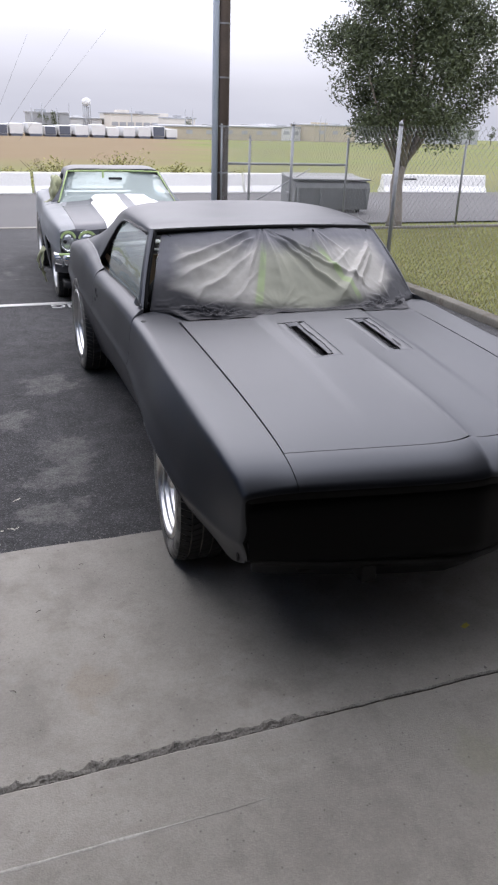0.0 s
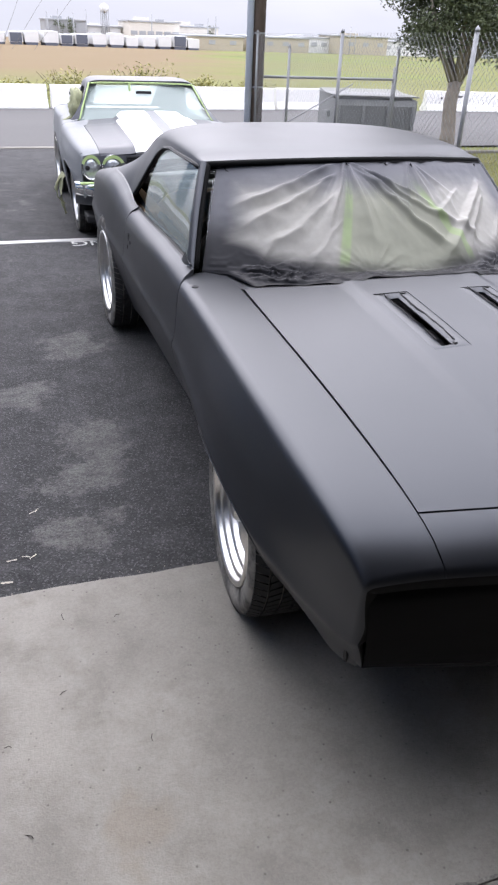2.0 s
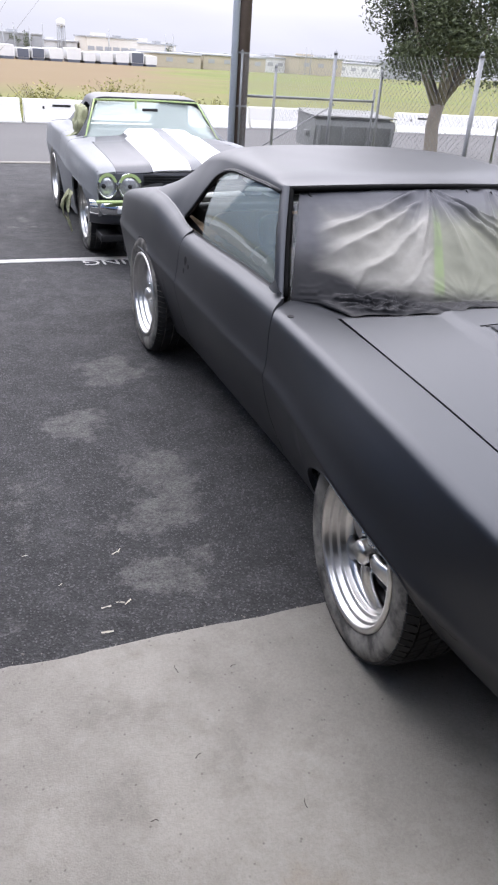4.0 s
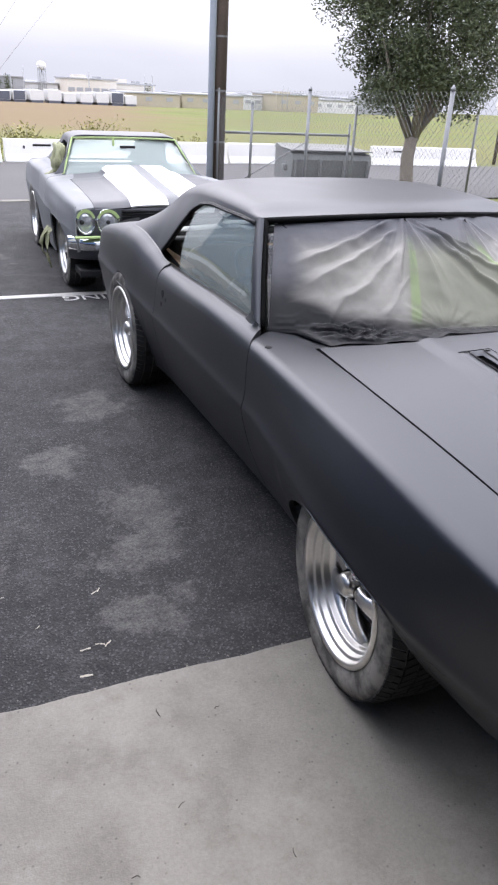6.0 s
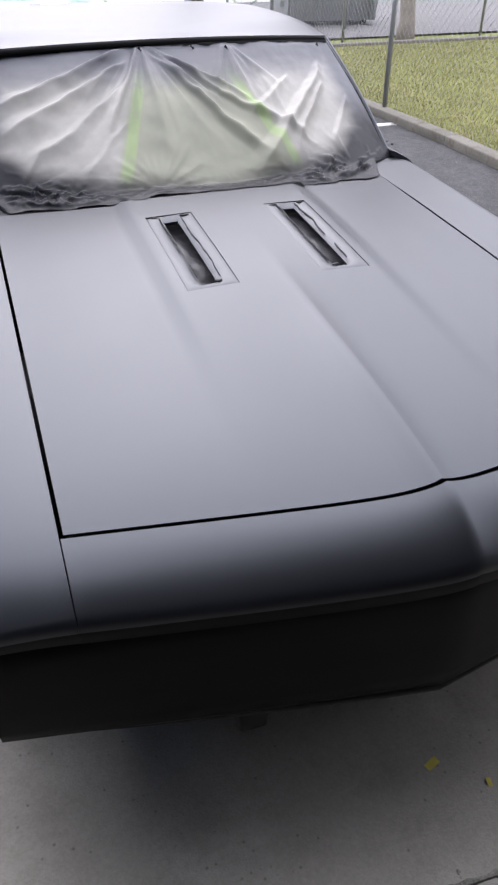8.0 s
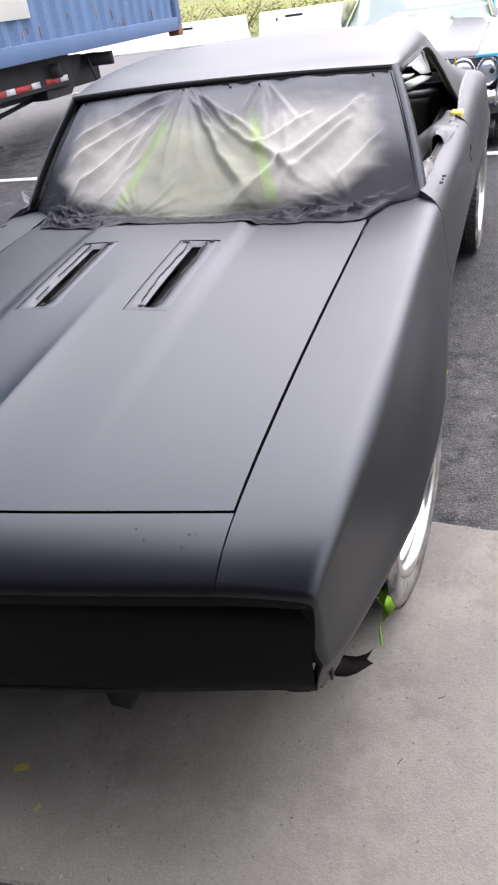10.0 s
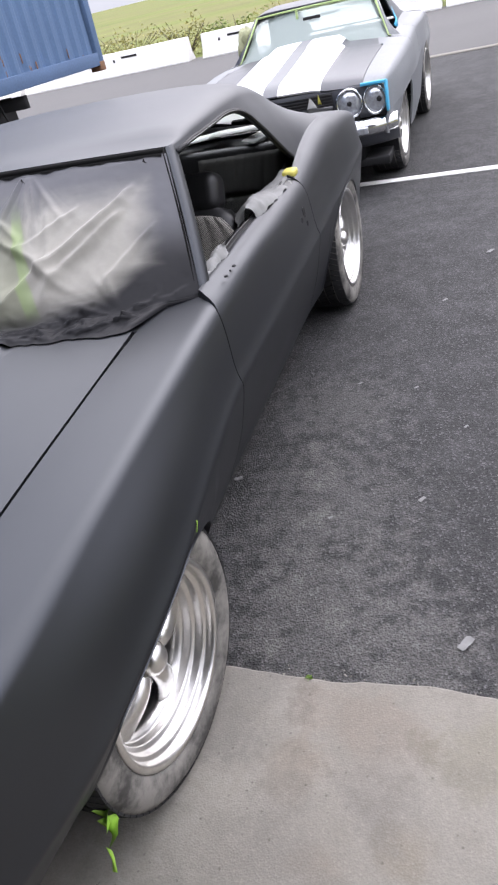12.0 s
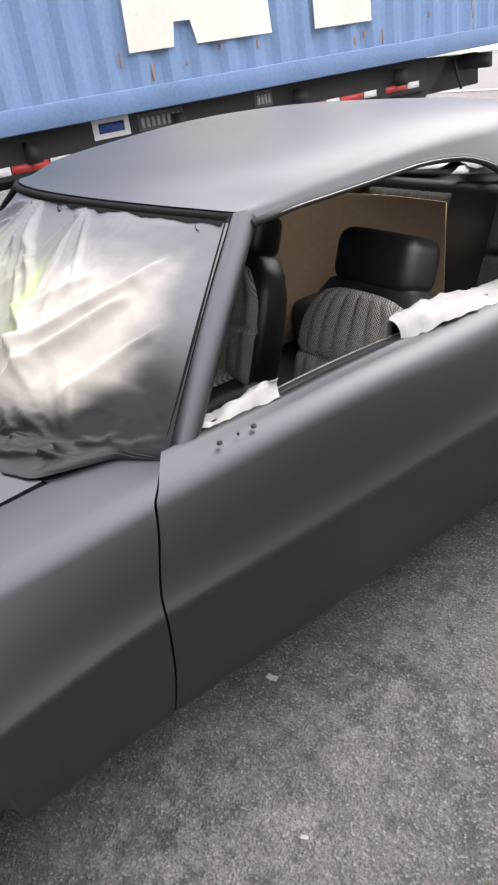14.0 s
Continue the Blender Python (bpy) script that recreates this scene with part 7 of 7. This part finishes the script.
for k in range(9):
    a = 2.399 * k
    r, z = 0.45 + 0.6 * rng.random(), 2.3 + 1.5 * rng.random()
    part("limb", tube([(0.02, 0, 0.95 + 0.03 * k), (0.42 * r * math.cos(a), 0.42 * r * math.sin(a), 1.55), (r * math.cos(a), r * math.sin(a), z)], [0.065, 0.048, 0.012], 7), M["bark"], tree)
bm = bmesh.new()
for k in range(250):
    t = rng.random()
    a = 2 * math.pi * rng.random()
    z = 1.72 + 3.95 * t
    rmax = 1.62 * math.sin(math.pi * min(0.16 + 0.78 * t, 1)) ** 0.7 * (0.86 + 0.2 * math.sin(3 * a + 2) * math.sin(5 * t + a))
    r = rmax * (0.35 + 0.65 * rng.random() ** 0.5)
    foliage(bm, (0.1 + r * math.cos(a), r * math.sin(a), z), 0.30 + 0.16 * rng.random(), 380, 0.036, rng, 0.85)
part("crown", bm, M["leaf"], tree, "dense dark green crown", smooth=False)

# ---- shrubs along the barrier ----
def shrub(x, y, w, h, count, dry=True):
    s = thing("shrub", "scrubby dry roadside shrub" if dry else "low green roadside weeds", "shrub", pose(x, y, float(gz(y)) - 0.03), "roadside shrubs")
    bm = bmesh.new()
    for k in range(10):
        a, r = 2 * math.pi * rng.random(), w * 0.5 * rng.random()
        foliage(bm, (r * 2 * math.cos(a) , r * math.sin(a), h * (0.3 + 0.6 * rng.random())), h * 0.5, count // 10, 0.05, rng)
    part("leaves", bm, M["shrub"] if dry else M["weed"], s, smooth=False)
    bm = bmesh.new()
    for k in range(16):
        a, r = 2 * math.pi * rng.random(), w * (0.3 + 0.7 * rng.random())
        tube([(0, 0, 0), (r * 0.5 * math.cos(a), r * 0.4 * math.sin(a), h * 0.5), (r * math.cos(a), r * 0.7 * math.sin(a), h * (0.8 + 0.4 * rng.random()))], [0.015, 0.01, 0.004], 4, bm)
    part("stems", bm, M["timber"], s, smooth=False)
    return s


M["weed"] = leaf_material("green_weed", (0.08, 0.13, 0.02), (0.22, 0.27, 0.05))
for x, y, w, h, dry in ((-0.6, 20.6, 0.9, 0.55, True), (0.6, 21.0, 0.9, 0.75, True), (1.6, 20.6, 0.8, 0.45, False), (4.6, 21.2, 0.9, 0.6, True), (5.6, 20.8, 0.9, 0.55, True), (6.6, 20.4, 0.7, 0.4, True), (-4.2, 20.7, 1.0, 0.7, True), (-5.6, 20.8, 1.0, 0.65, False), (-7.2, 20.8, 1.2, 0.8, True), (-9, 20.8, 1.2, 0.8, True), (-2.6, 20.9, 0.9, 0.6, False), (3.2, 24, 1.0, 0.8, True), (-11.2, 20.8, 1.2, 0.8, True), (13, 20.4, 0.6, 0.2, False)):
    shrub(x, y, w, h, 700, dry)

# lawn blades
bm = bmesh.new()
lr = np.random.RandomState(3)
for _ in range(90000):
    x = 3.15 + 7.5 * lr.rand() ** 1.3
    y = 2.2 + 7.7 * lr.rand()
    z = float(gz(y)) + 0.03
    a, hgt = 6.283 * lr.rand(), 0.014 + 0.024 * lr.rand()
    dx, dy = 0.0045 * math.cos(a), 0.0045 * math.sin(a)
    lx, ly = 0.025 * (lr.rand() - 0.5), 0.025 * (lr.rand() - 0.5)
    bm.faces.new((bm.verts.new((x - dx, y - dy, z)), bm.verts.new((x + dx, y + dy, z)), bm.verts.new((x + lx, y + ly, z + hgt))))
M["blade"] = leaf_material("lawn_blade", (0.140, 0.150, 0.040), (0.235, 0.210, 0.075))
tagged(part("lawn_grass", bm, M["blade"], smooth=False), "short patchy green and straw-coloured grass", "grass", kind="stuff")

# ---- container on its trailer ----
cont = thing("shipping_container", "faded blue corrugated shipping container with rust streaks", "container", pose(-4.05, 9.85, 0.705, -2.6, 0, 2.2))
LN, HT, WD = 12.2, 2.6, 2.44
rows = []
y = -LN + 0.12
pat = []
while y < -0.14:
    pat += [(y, 0.0), (y + 0.070, 0.0), (y + 0.140, -0.036), (y + 0.208, -0.036)]
    y += 0.278
for yy, dep in pat:
    if yy < -0.10:
        rows.append([(dep - 0.02, yy, 0.225), (dep - 0.02, yy, HT - 0.10)])
part("side_wall", grid(np.array(rows)), M["container"], cont, "corrugated blue side wall", smooth=False)
# the wall's blue again, darkened to carry the rail's shade
M["rail_shade_blue"] = mat("shaded_blue_rail", (0.080, 0.135, 0.235), 0.7, 0.0, 0.2, 2.0, 40.0, 0.06, 0.25)
part("bottom_rail", box(-0.10, 0.0, -LN + 0.1, -0.1, 0.06, 0.23, 0.008), M["rail_shade_blue"], cont, "bottom rail in the wall's blue, darkened for shade")
part("top_rail", box(-0.08, 0.0, -LN + 0.1, -0.1, HT - 0.11, HT, 0.008), M["container"], cont)
for yy in (-LN, -0.16):
    for xx in (-WD, -0.16):
        part("corner_post", box(xx, xx + 0.16, yy, yy + 0.16, 0.10, HT - 0.1, 0.01), M["container"], cont)
        part("corner_casting", box(xx - 0.004, xx + 0.164, yy - 0.004, yy + 0.164, -0.01, 0.115, 0.012), M["rust"] if yy > -1 else M["container"], cont)
        part("corner_casting", box(xx - 0.004, xx + 0.164, yy - 0.004, yy + 0.164, HT - 0.11, HT + 0.01, 0.012), M["container"], cont)
part("door_end", box(-WD + 0.16, -0.16, -0.09, -0.05, 0.10, HT - 0.1), M["container"], cont)
part("front_end", box(-WD + 0.16, -0.16, -LN + 0.05, -LN + 0.09, 0.10, HT - 0.1), M["container"], cont)
part("far_wall", box(-WD, -WD + 0.04, -LN + 0.1, -0.1, 0.10, HT - 0.1), M["container"], cont)
part("container_roof", box(-WD + 0.02, -0.02, -LN + 0.1, -0.1, HT - 0.05, HT - 0.03), M["container"], cont)
part("container_floor", box(-WD + 0.02, -0.02, -LN + 0.1, -0.1, 0.06, 0.12), M["timber"], cont)
M["white_sign"] = mat("white_lettering", (0.84, 0.82, 0.74), 0.6, 0.0, 0.06, 2.0, 30.0, 0.02, 0.4, second=(0.6, 0.55, 0.42), patch=-0.04, patch_scale=3.0)


def sign_block(pts, name="lettering_block"):
    """A flat painted shape on the side wall, following nothing but its plane."""
    bm = bmesh.new()
    bm.faces.new([bm.verts.new((0.003, a, b)) for a, b in pts])
    bmesh.ops.solidify(bm, geom=bm.faces[:], thickness=0.003)
    return part(name, bm, M["white_sign"], cont, "broad white painted mark", smooth=False)


sign_block([(-6.60, 0.47), (-6.20, 0.47), (-6.17, 0.64), (-6.02, 0.64), (-5.98, 0.47), (-5.22, 0.47), (-5.30, 2.0), (-6.55, 2.0)])
sign_block([(-4.74, 0.45), (-4.05, 0.45), (-4.05, 2.0), (-4.74, 2.0)])
for k in range(26):
    yy, zz = -11.5 + 11.2 * rng.random(), 0.17 + 0.25 * rng.random()
    w, h = 0.008 + 0.014 * rng.random(), 0.03 + 0.09 * rng.random()
    part("rust_streak", box(-0.025, -0.0155, yy, yy + w, zz, zz + h, 0.003), M["rust"], cont)

trailer = thing("trailer_chassis", "black skeletal container trailer with red and white reflective tape", "trailer", pose(-4.05, 9.85, 0.705, -2.6, 0, 2.2))
M["chassis"] = mat("black_chassis_paint", (0.011, 0.011, 0.012), 0.7, 0.0, 0.3, 4.0, 60.0, 0.1)
M["red_tape"] = mat("red_reflective_tape", (0.50, 0.05, 0.05), 0.4)
M["white_tape"] = mat("white_reflective_tape", (0.72, 0.72, 0.72), 0.4)
M["plate"] = mat("weathered_dark_plate", (0.07, 0.072, 0.075), 0.6, 0.0, 0.3, 12.0, 60.0, 0.05)
M["plate_bar"] = mat("pale_plate_paint", (0.34, 0.34, 0.34), 0.6)
for xx in (-0.55, -1.95):
    part("chassis_beam", box(xx - 0.06, xx + 0.06, -11.9, -1.9, -0.34, -0.012, 0.01), M["chassis"], trailer)
part("side_rail", box(-0.30, -0.24, -11.6, -3.05, -0.26, 0.06, 0.008), M["chassis"], trailer)
k, yy = 0, -11.5
while yy < -3.2:
    part("reflector", box(-0.241, -0.236, yy, yy + (0.30 if k % 2 == 0 else 0.17), -0.215, -0.155), M["red_tape"] if k % 2 == 0 else M["white_tape"], trailer)
    yy += (0.30 if k % 2 == 0 else 0.17) + 0.015 + (0.12 if k % 4 == 3 else 0)
    k += 1
for y0, ln, h in ((-6.92, 0.33, 0.15), (-6.51, 0.44, 0.13), (-5.31, 0.20, 0.13)):
    pl = part("placard", box(-0.242, -0.234, y0, y0 + ln, -0.10, -0.10 + h, 0.002), M["plate"] if y0 > -6.9 else M["white_tape"], trailer, "small weathered plate with pale lettering bars" if y0 > -6.9 else "small white placard with a blue mark")
    nb = max(3, int(ln / 0.05))
    if y0 == -6.92:
        part("placard_mark", box(-0.235, -0.231, y0 + 0.05, y0 + ln - 0.05, -0.06, 0.015), mat("blue_mark", (0.03, 0.08, 0.30), 0.5), pl)
    else:
        for i in range(nb):
            part("placard_bar", box(-0.235, -0.231, y0 + 0.03 + i * (ln - 0.04) / nb, y0 + 0.03 + i * (ln - 0.04) / nb + 0.026, -0.078, -0.002), M["plate_bar"], pl)
for yy in np.linspace(-11.5, -2.2, 8):
    part("cross_member", box(-2.3, -0.15, yy, yy + 0.10, -0.16, -0.012), M["chassis"], trailer)
# landing gear and the wedge behind it
bm = bmesh.new()
wedge = [(-3.60, 0.02), (-2.66, 0.02), (-2.72, -0.08), (-3.05, -0.37), (-3.60, -0.37)]
grid([[(x, a, b) for a, b in wedge + wedge[:1]] for x in (-0.75, -0.30)], bm)
for x in (-0.75, -0.30):
    bm.faces.new([bm.verts.new((x, a, b)) for a, b in wedge])
part("gooseneck_bracket", bm, M["chassis"], trailer, smooth=False)
for xx in (-0.50, -1.95):
    part("landing_leg", box(xx - 0.07, xx + 0.07, -4.78, -4.62, -0.45, -0.05, 0.01), M["chassis"], trailer)
    part("leg_tube", box(xx - 0.05, xx + 0.05, -4.75, -4.65, -0.66, -0.40, 0.01), M["chassis"], trailer)
    part("foot_plate", box(xx - 0.13, xx + 0.13, -4.82, -4.58, -0.685, -0.66, 0.006), M["chassis"], trailer)
part("leg_brace", tube([(-0.5, -4.7, -0.36), (-1.95, -4.7, -0.36)], 0.025, 8), M["chassis"], trailer)
part("leg_brace", tube([(-0.5, -4.7, -0.45), (-0.6, -3.3, -0.34)], 0.025, 8), M["chassis"], trailer)
part("crank_handle", tube([(-0.25, -2.62, 0.0), (-0.22, -2.58, -0.2), (-0.20, -2.55, -0.32)], 0.014, 8), M["chassis"], trailer)
# wheels at the far end
for yy in (-10.9, -9.8):
    for xx in (-0.30, -2.15):
        part("trailer_wheel", lathe([(xx - 0.14, 0.02), (xx - 0.14, 0.46), (xx - 0.11, 0.50), (xx + 0.11, 0.50), (xx + 0.14, 0.46), (xx + 0.14, 0.02)], 32), M["rubber"], trailer).matrix_basis = pose(0, yy, -0.68)

# ---- far town ----
FAR = 205.0
base = float(gz(FAR))
M["far_wall"] = mat("far_cream_wall", (0.66, 0.62, 0.55), 0.9, 0.0, 0.06, 0.05, 1.0, 0.0, 0.2)
M["far_white"] = mat("far_white_wall", (0.66, 0.66, 0.65), 0.9, 0.0, 0.06, 0.05, 1.0, 0.0, 0.2)
M["far_grey"] = mat("far_grey_metal", (0.36, 0.37, 0.38), 0.8, 0.0, 0.10, 0.1, 1.0, 0.0, 0.2)
M["far_dark"] = mat("far_dark_door", (0.10, 0.11, 0.14), 0.7)
M["far_tan"] = mat("far_tan_wall", (0.45, 0.40, 0.31), 0.9, 0.0, 0.06, 0.05, 1.0, 0.0, 0.2)


def far_building(x0, x1, y, h, material, label, wins=0, parapet=0.0):
    t = thing("industrial_building", label, "building", pose(x0, y, float(gz(y)) - 0.3))
    w = x1 - x0
    part("outer_wall", box(0, w, 0, 18, 0, h + 0.3), material, t, smooth=False)
    part("roof", box(-0.3, w + 0.3, -0.3, 18.3, h + 0.3, h + 0.6), M["far_grey"], t, smooth=False)
    for k in range(wins):
        x = (k + 0.5) * w / wins
        part("window", box(x - 0.8, x + 0.8, -0.12, 0.05, h * 0.55, h * 0.55 + 0.9), M["far_grey"], t, smooth=False)
    if parapet:
        part("roof_plant", box(w * 0.2, w * 0.45, 4, 9, h + 0.6, h + 0.6 + parapet), material, t, smooth=False)
        part("roof_plant", box(w * 0.65, w * 0.75, 4, 9, h + 0.6, h + 0.6 + parapet * 0.6), M["far_grey"], t, smooth=False)
    return t


far_building(33.5, 46, 205, 5.6, M["far_wall"], "large cream industrial building", 6, 0.7)
far_building(46, 58, 212, 5.0, M["far_wall"], "large cream industrial building", 5, 0.9)
far_building(44, 60, 196, 2.9, M["far_tan"], "low tan far-off warehouse", 3)
far_building(62, 79, 200, 3.2, M["far_tan"], "low tan far-off warehouse", 4)
far_building(79, 91, 215, 3.6, M["far_white"], "low white far-off warehouse", 4, 0.4)
far_building(91, 104, 205, 4.2, M["far_tan"], "low tan far-off warehouse", 3, 0.5)
far_building(104, 122, 215, 3.4, M["far_white"], "long white far-off warehouse", 5, 0.3)
far_building(122, 160, 225, 4.2, M["far_grey"], "long grey far-off warehouse", 6, 0.5)
far_building(-70, -32, 205, 4.6, M["far_white"], "long white far-off warehouse", 6, 0.5)
far_building(-30, 0, 200, 4.2, M["far_grey"], "long grey far-off warehouse", 6, 0.5)
far_building(14, 24, 214, 5.4, M["far_grey"], "grey far-off plant building", 4, 0.6)
far_building(24, 33, 216, 4.3, M["far_white"], "white far-off plant building", 3, 0.4)
for k, x in enumerate((0.5, 4.2, 7.4, 11.5, 15.0, 18.2, 22.0, 25.8, 29.4, 33.2, 36.8, 40.2, 43.6)):
    t = thing("box_trailer", "white box trailer parked far off", "trailer", pose(x, 186, float(gz(186)) - 0.2, 0, 0, (k * 37 % 7) - 3) @ Matrix.Diagonal((0.9 + 0.04 * (k % 4), 1, 0.66 + 0.05 * (k * 5 % 4), 1)), "parked box trailers")
    dark = k in (1, 4, 5, 11)
    part("trailer_box", box(0, 3.0, 0, 10, 0.9, 3.6), M["far_white"], t, smooth=False)
    if dark:
        part("trailer_door", box(0.2, 2.8, -0.1, 0.02, 1.0, 3.5), M["far_dark"], t, smooth=False)
    part("trailer_gear", box(0.2, 2.8, 0, 9, 0.0, 0.9), M["far_dark"], t, smooth=False)
tower = thing("water_tower", "white water tower on thin legs", "water tower", pose(28.9, 215, float(gz(215))))
part("tank", lathe([(7.4, 0.05), (7.5, 0.7), (8.1, 1.15), (8.9, 1.15), (9.3, 0.7), (9.5, 0.05)], 24, "z"), M["far_white"], tower)
for k in range(6):
    a = k * math.pi / 3
    part("leg", tube([(1.1 * math.cos(a), 1.1 * math.sin(a), 0), (0.95 * math.cos(a), 0.95 * math.sin(a), 8.2)], 0.10, 6), M["far_grey"], tower)
part("riser", tube([(0, 0, 0), (0, 0, 7.6)], 0.14, 8), M["far_grey"], tower)
for x, h in ((13.5, 7.0), (16.0, 7.4), (19.5, 6.8), (22.5, 7.6), (38, 7.2), (52, 7.0), (54, 7.4), (90.5, 6.5), (92, 6.0)):
    t = thing("far_mast", "thin grey far-off mast", "mast", pose(x, 200, float(gz(200))), "far masts")
    part("mast", tube([(0, 0, 0), (0, 0, h)], 0.12, 6), M["far_grey"], t)
for x, y, h in ((17, 212, 5), (20, 212, 6), (56, 212, 5.5), (150, 215, 6), (158, 215, 5.5), (138, 205, 3.5), (143, 205, 4)):
    t = thing("far_tree", "small dark far-off tree", "tree", pose(x, y, float(gz(y))), "far trees")
    bm = bmesh.new()
    for q in range(12):
        foliage(bm, (rng.gauss(0, 0.5), rng.gauss(0, 0.5), h * (0.35 + 0.6 * rng.random())), 0.7, 30, 0.22, rng)
    part("crown", bm, M["leaf"], t, smooth=False)
    part("trunk", tube([(0, 0, 0), (0, 0, h * 0.6)], 0.12, 6), M["timber"], t)

# street sign post beyond the road
sp = thing("sign_post", "dark timber post at the road side", "post", pose(16.5, 20.6, float(gz(20.6))))
part("post", tube([(0, 0, -0.1), (0, 0, 2.6)], 0.06, 8), M["timber"], sp)
part("sign_board", box(-0.35, 0.35, -0.08, -0.06, 1.7, 2.35, 0.01), M["barrier"], sp)

# ---- unseen workshop assumed behind the camera; it darkens reflections and the apron ----
M["wall_paint"] = mat("workshop_wall_paint", (0.06, 0.06, 0.062), 0.85, 0.0, 0.12, 0.6, 30.0, 0.1)
M["interior"] = mat("dark_interior", (0.03, 0.03, 0.03), 0.9)
wall = [(-16, -5.5, 0, 5.5), (4.5, 9, 0, 5.5), (-5.5, 4.5, 3.6, 5.5)]
for k, (x0, x1, z0, z1) in enumerate(wall):
    tagged(part("wall_south", box(x0, x1, -3.75, -3.45, z0, z1), M["wall_paint"], smooth=False), "plain dark workshop wall", "wall", kind="structure")
tagged(part("workshop_back", box(-5.5, 4.5, -9.2, -9.0, 0, 3.6), M["interior"], smooth=False), "dark workshop back wall", "wall", kind="structure")
for x0, x1 in ((-5.7, -5.5), (4.5, 4.7)):
    tagged(part("workshop_side", box(x0, x1, -9.0, -3.75, 0, 3.6), M["interior"], smooth=False), "dark workshop side wall", "wall", kind="structure")
tagged(part("workshop_ceiling", box(-5.7, 4.7, -9.2, -3.75, 3.6, 3.8), M["interior"], smooth=False), "dark workshop ceiling", "ceiling", kind="structure")
tagged(part("workshop_floor", box(-5.7, 4.7, -9.2, -5.2, -0.04, 0.0), M["concrete"], smooth=False), "concrete workshop floor", "floor", kind="structure")

# unseen overhang added to block sky above the nose and the apron
tagged(part("eave", box(-2.4, 3.0, -3.45, -0.80, 2.8, 2.95), M["wall_paint"], smooth=False), "unseen dark overhang added to shade the nose and apron", "roof", kind="structure")

# ---- litter ----
def scrap(name, x, y, size, material, label, category, turn=0.0, lift=0.0045, parts=1):
    bm = bmesh.new()
    nx, ny = 6, 4
    rows = [[((i / (nx - 1) - 0.5) * size, (j / (ny - 1) - 0.5) * size * (0.16 if material is M["straw"] else 0.5), 0.002 + abs(noise.noise(Vector((i * 0.7 + x * 9, j * 0.7 + y * 9, 0)))) * size * 0.25) for j in range(ny)] for i in range(nx)]
    grid(rows, bm)
    ob = part(name, bm, material)
    ob.matrix_basis = pose(x, y, float(gz(y)) + lift, 0, 0, turn)
    return tagged(ob, label, category)


M["straw"] = mat("pale_straw", (0.62, 0.58, 0.48), 0.8)
M["yellow_leaf"] = mat("yellow_leaf", (0.45, 0.36, 0.05), 0.7)
M["green_leaf"] = mat("fresh_green_leaf", (0.15, 0.26, 0.04), 0.5)
for x, y, s, tn in ((-1.53, 0.65, 0.034, 30), (-1.515, 0.66, 0.026, 60), (-1.62, 0.36, 0.035, 5), (-1.57, 0.37, 0.03, -20), (-1.545, 0.365, 0.032, 40), (-1.64, 0.24, 0.04, -5), (-1.85, 0.72, 0.02, 0), (-1.75, 0.52, 0.018, 40)):
    scrap("litter_scrap", x, y, s, M["straw"], "pale torn scrap lying on the asphalt", "litter", tn, 0.002)
M["twig"] = mat("dark_dry_twig", (0.06, 0.05, 0.04), 0.9)
for x, y, ln, tn in ((-1.47, 0.02, 0.05, 70), (-1.50, -0.30, 0.035, 10), (-1.66, -0.45, 0.03, 150), (-1.28, -0.52, 0.04, 100), (-1.30, -0.02, 0.03, 40), (-1.62, -0.72, 0.035, 120), (1.02, -0.42, 0.035, 60), (1.21, -0.30, 0.025, 160), (1.30, -0.55, 0.03, 20), (0.95, -0.62, 0.03, 95)):
    ln *= 0.66
    path = [(ln * (g - 0.5), 0.25 * ln * math.sin(2.6 * g + x * 9), 0.002 + 0.002 * math.sin(5 * g)) for g in np.linspace(0, 1, 7)]
    ob = part("twig", tube(path, [0.0012] * 6 + [0.0005], 5), M["twig"])
    ob.matrix_basis = pose(x, y, 0.0045, 0, 0, tn)
    tagged(ob, "thin dark curled twig on the concrete", "twig", "twigs on the slab")
for x, y, s in ((1.35, 1.01, 0.03), (0.64, 1.11, 0.035), (1.53, 0.40, 0.05), (1.47, 1.45, 0.02), (1.25, 1.75, 0.02), (1.05, 0.9, 0.018), (1.60, 1.15, 0.02), (1.0, 1.8, 0.02), (1.5, 3.2, 0.05), (1.3, 2.6, 0.03)):
    scrap("litter_scrap", x, y, s, M["paper"], "small white paper scrap on the asphalt", "litter", 40 * x, 0.002)
scrap("fallen_leaf", 0.05, -0.87, 0.036, M["yellow_leaf"], "curled yellow leaf on the concrete", "leaf", 20)
scrap("fallen_leaf", 0.15, -0.95, 0.02, M["yellow_leaf"], "curled yellow leaf on the concrete", "leaf", 80)


def sprig(x, y, z, s, name, label, count=7):
    t = thing(name, label, "weed", pose(x, y, z))
    for k in range(count):
        a = 2.399 * k
        bm = bmesh.new()
        w = s * 0.3
        rows = []
        for g in np.linspace(0, 1, 5):
            r = s * g
            ww = w * math.sin(math.pi * min(g * 0.9 + 0.08, 1))
            zz = s * (0.7 * g - 0.5 * g * g)
            rows.append([(r * math.cos(a) - ww * math.sin(a), r * math.sin(a) + ww * math.cos(a), zz + 0.004), (r * math.cos(a), r * math.sin(a), zz), (r * math.cos(a) + ww * math.sin(a), r * math.sin(a) - ww * math.cos(a), zz + 0.004)])
        part("leaf", grid(np.array(rows)), M["green_leaf"], t)
    return t


sprig(1.125, 0.235, 0.0, 0.011, "weed_tuft", "tiny green weed in the pavement joint")
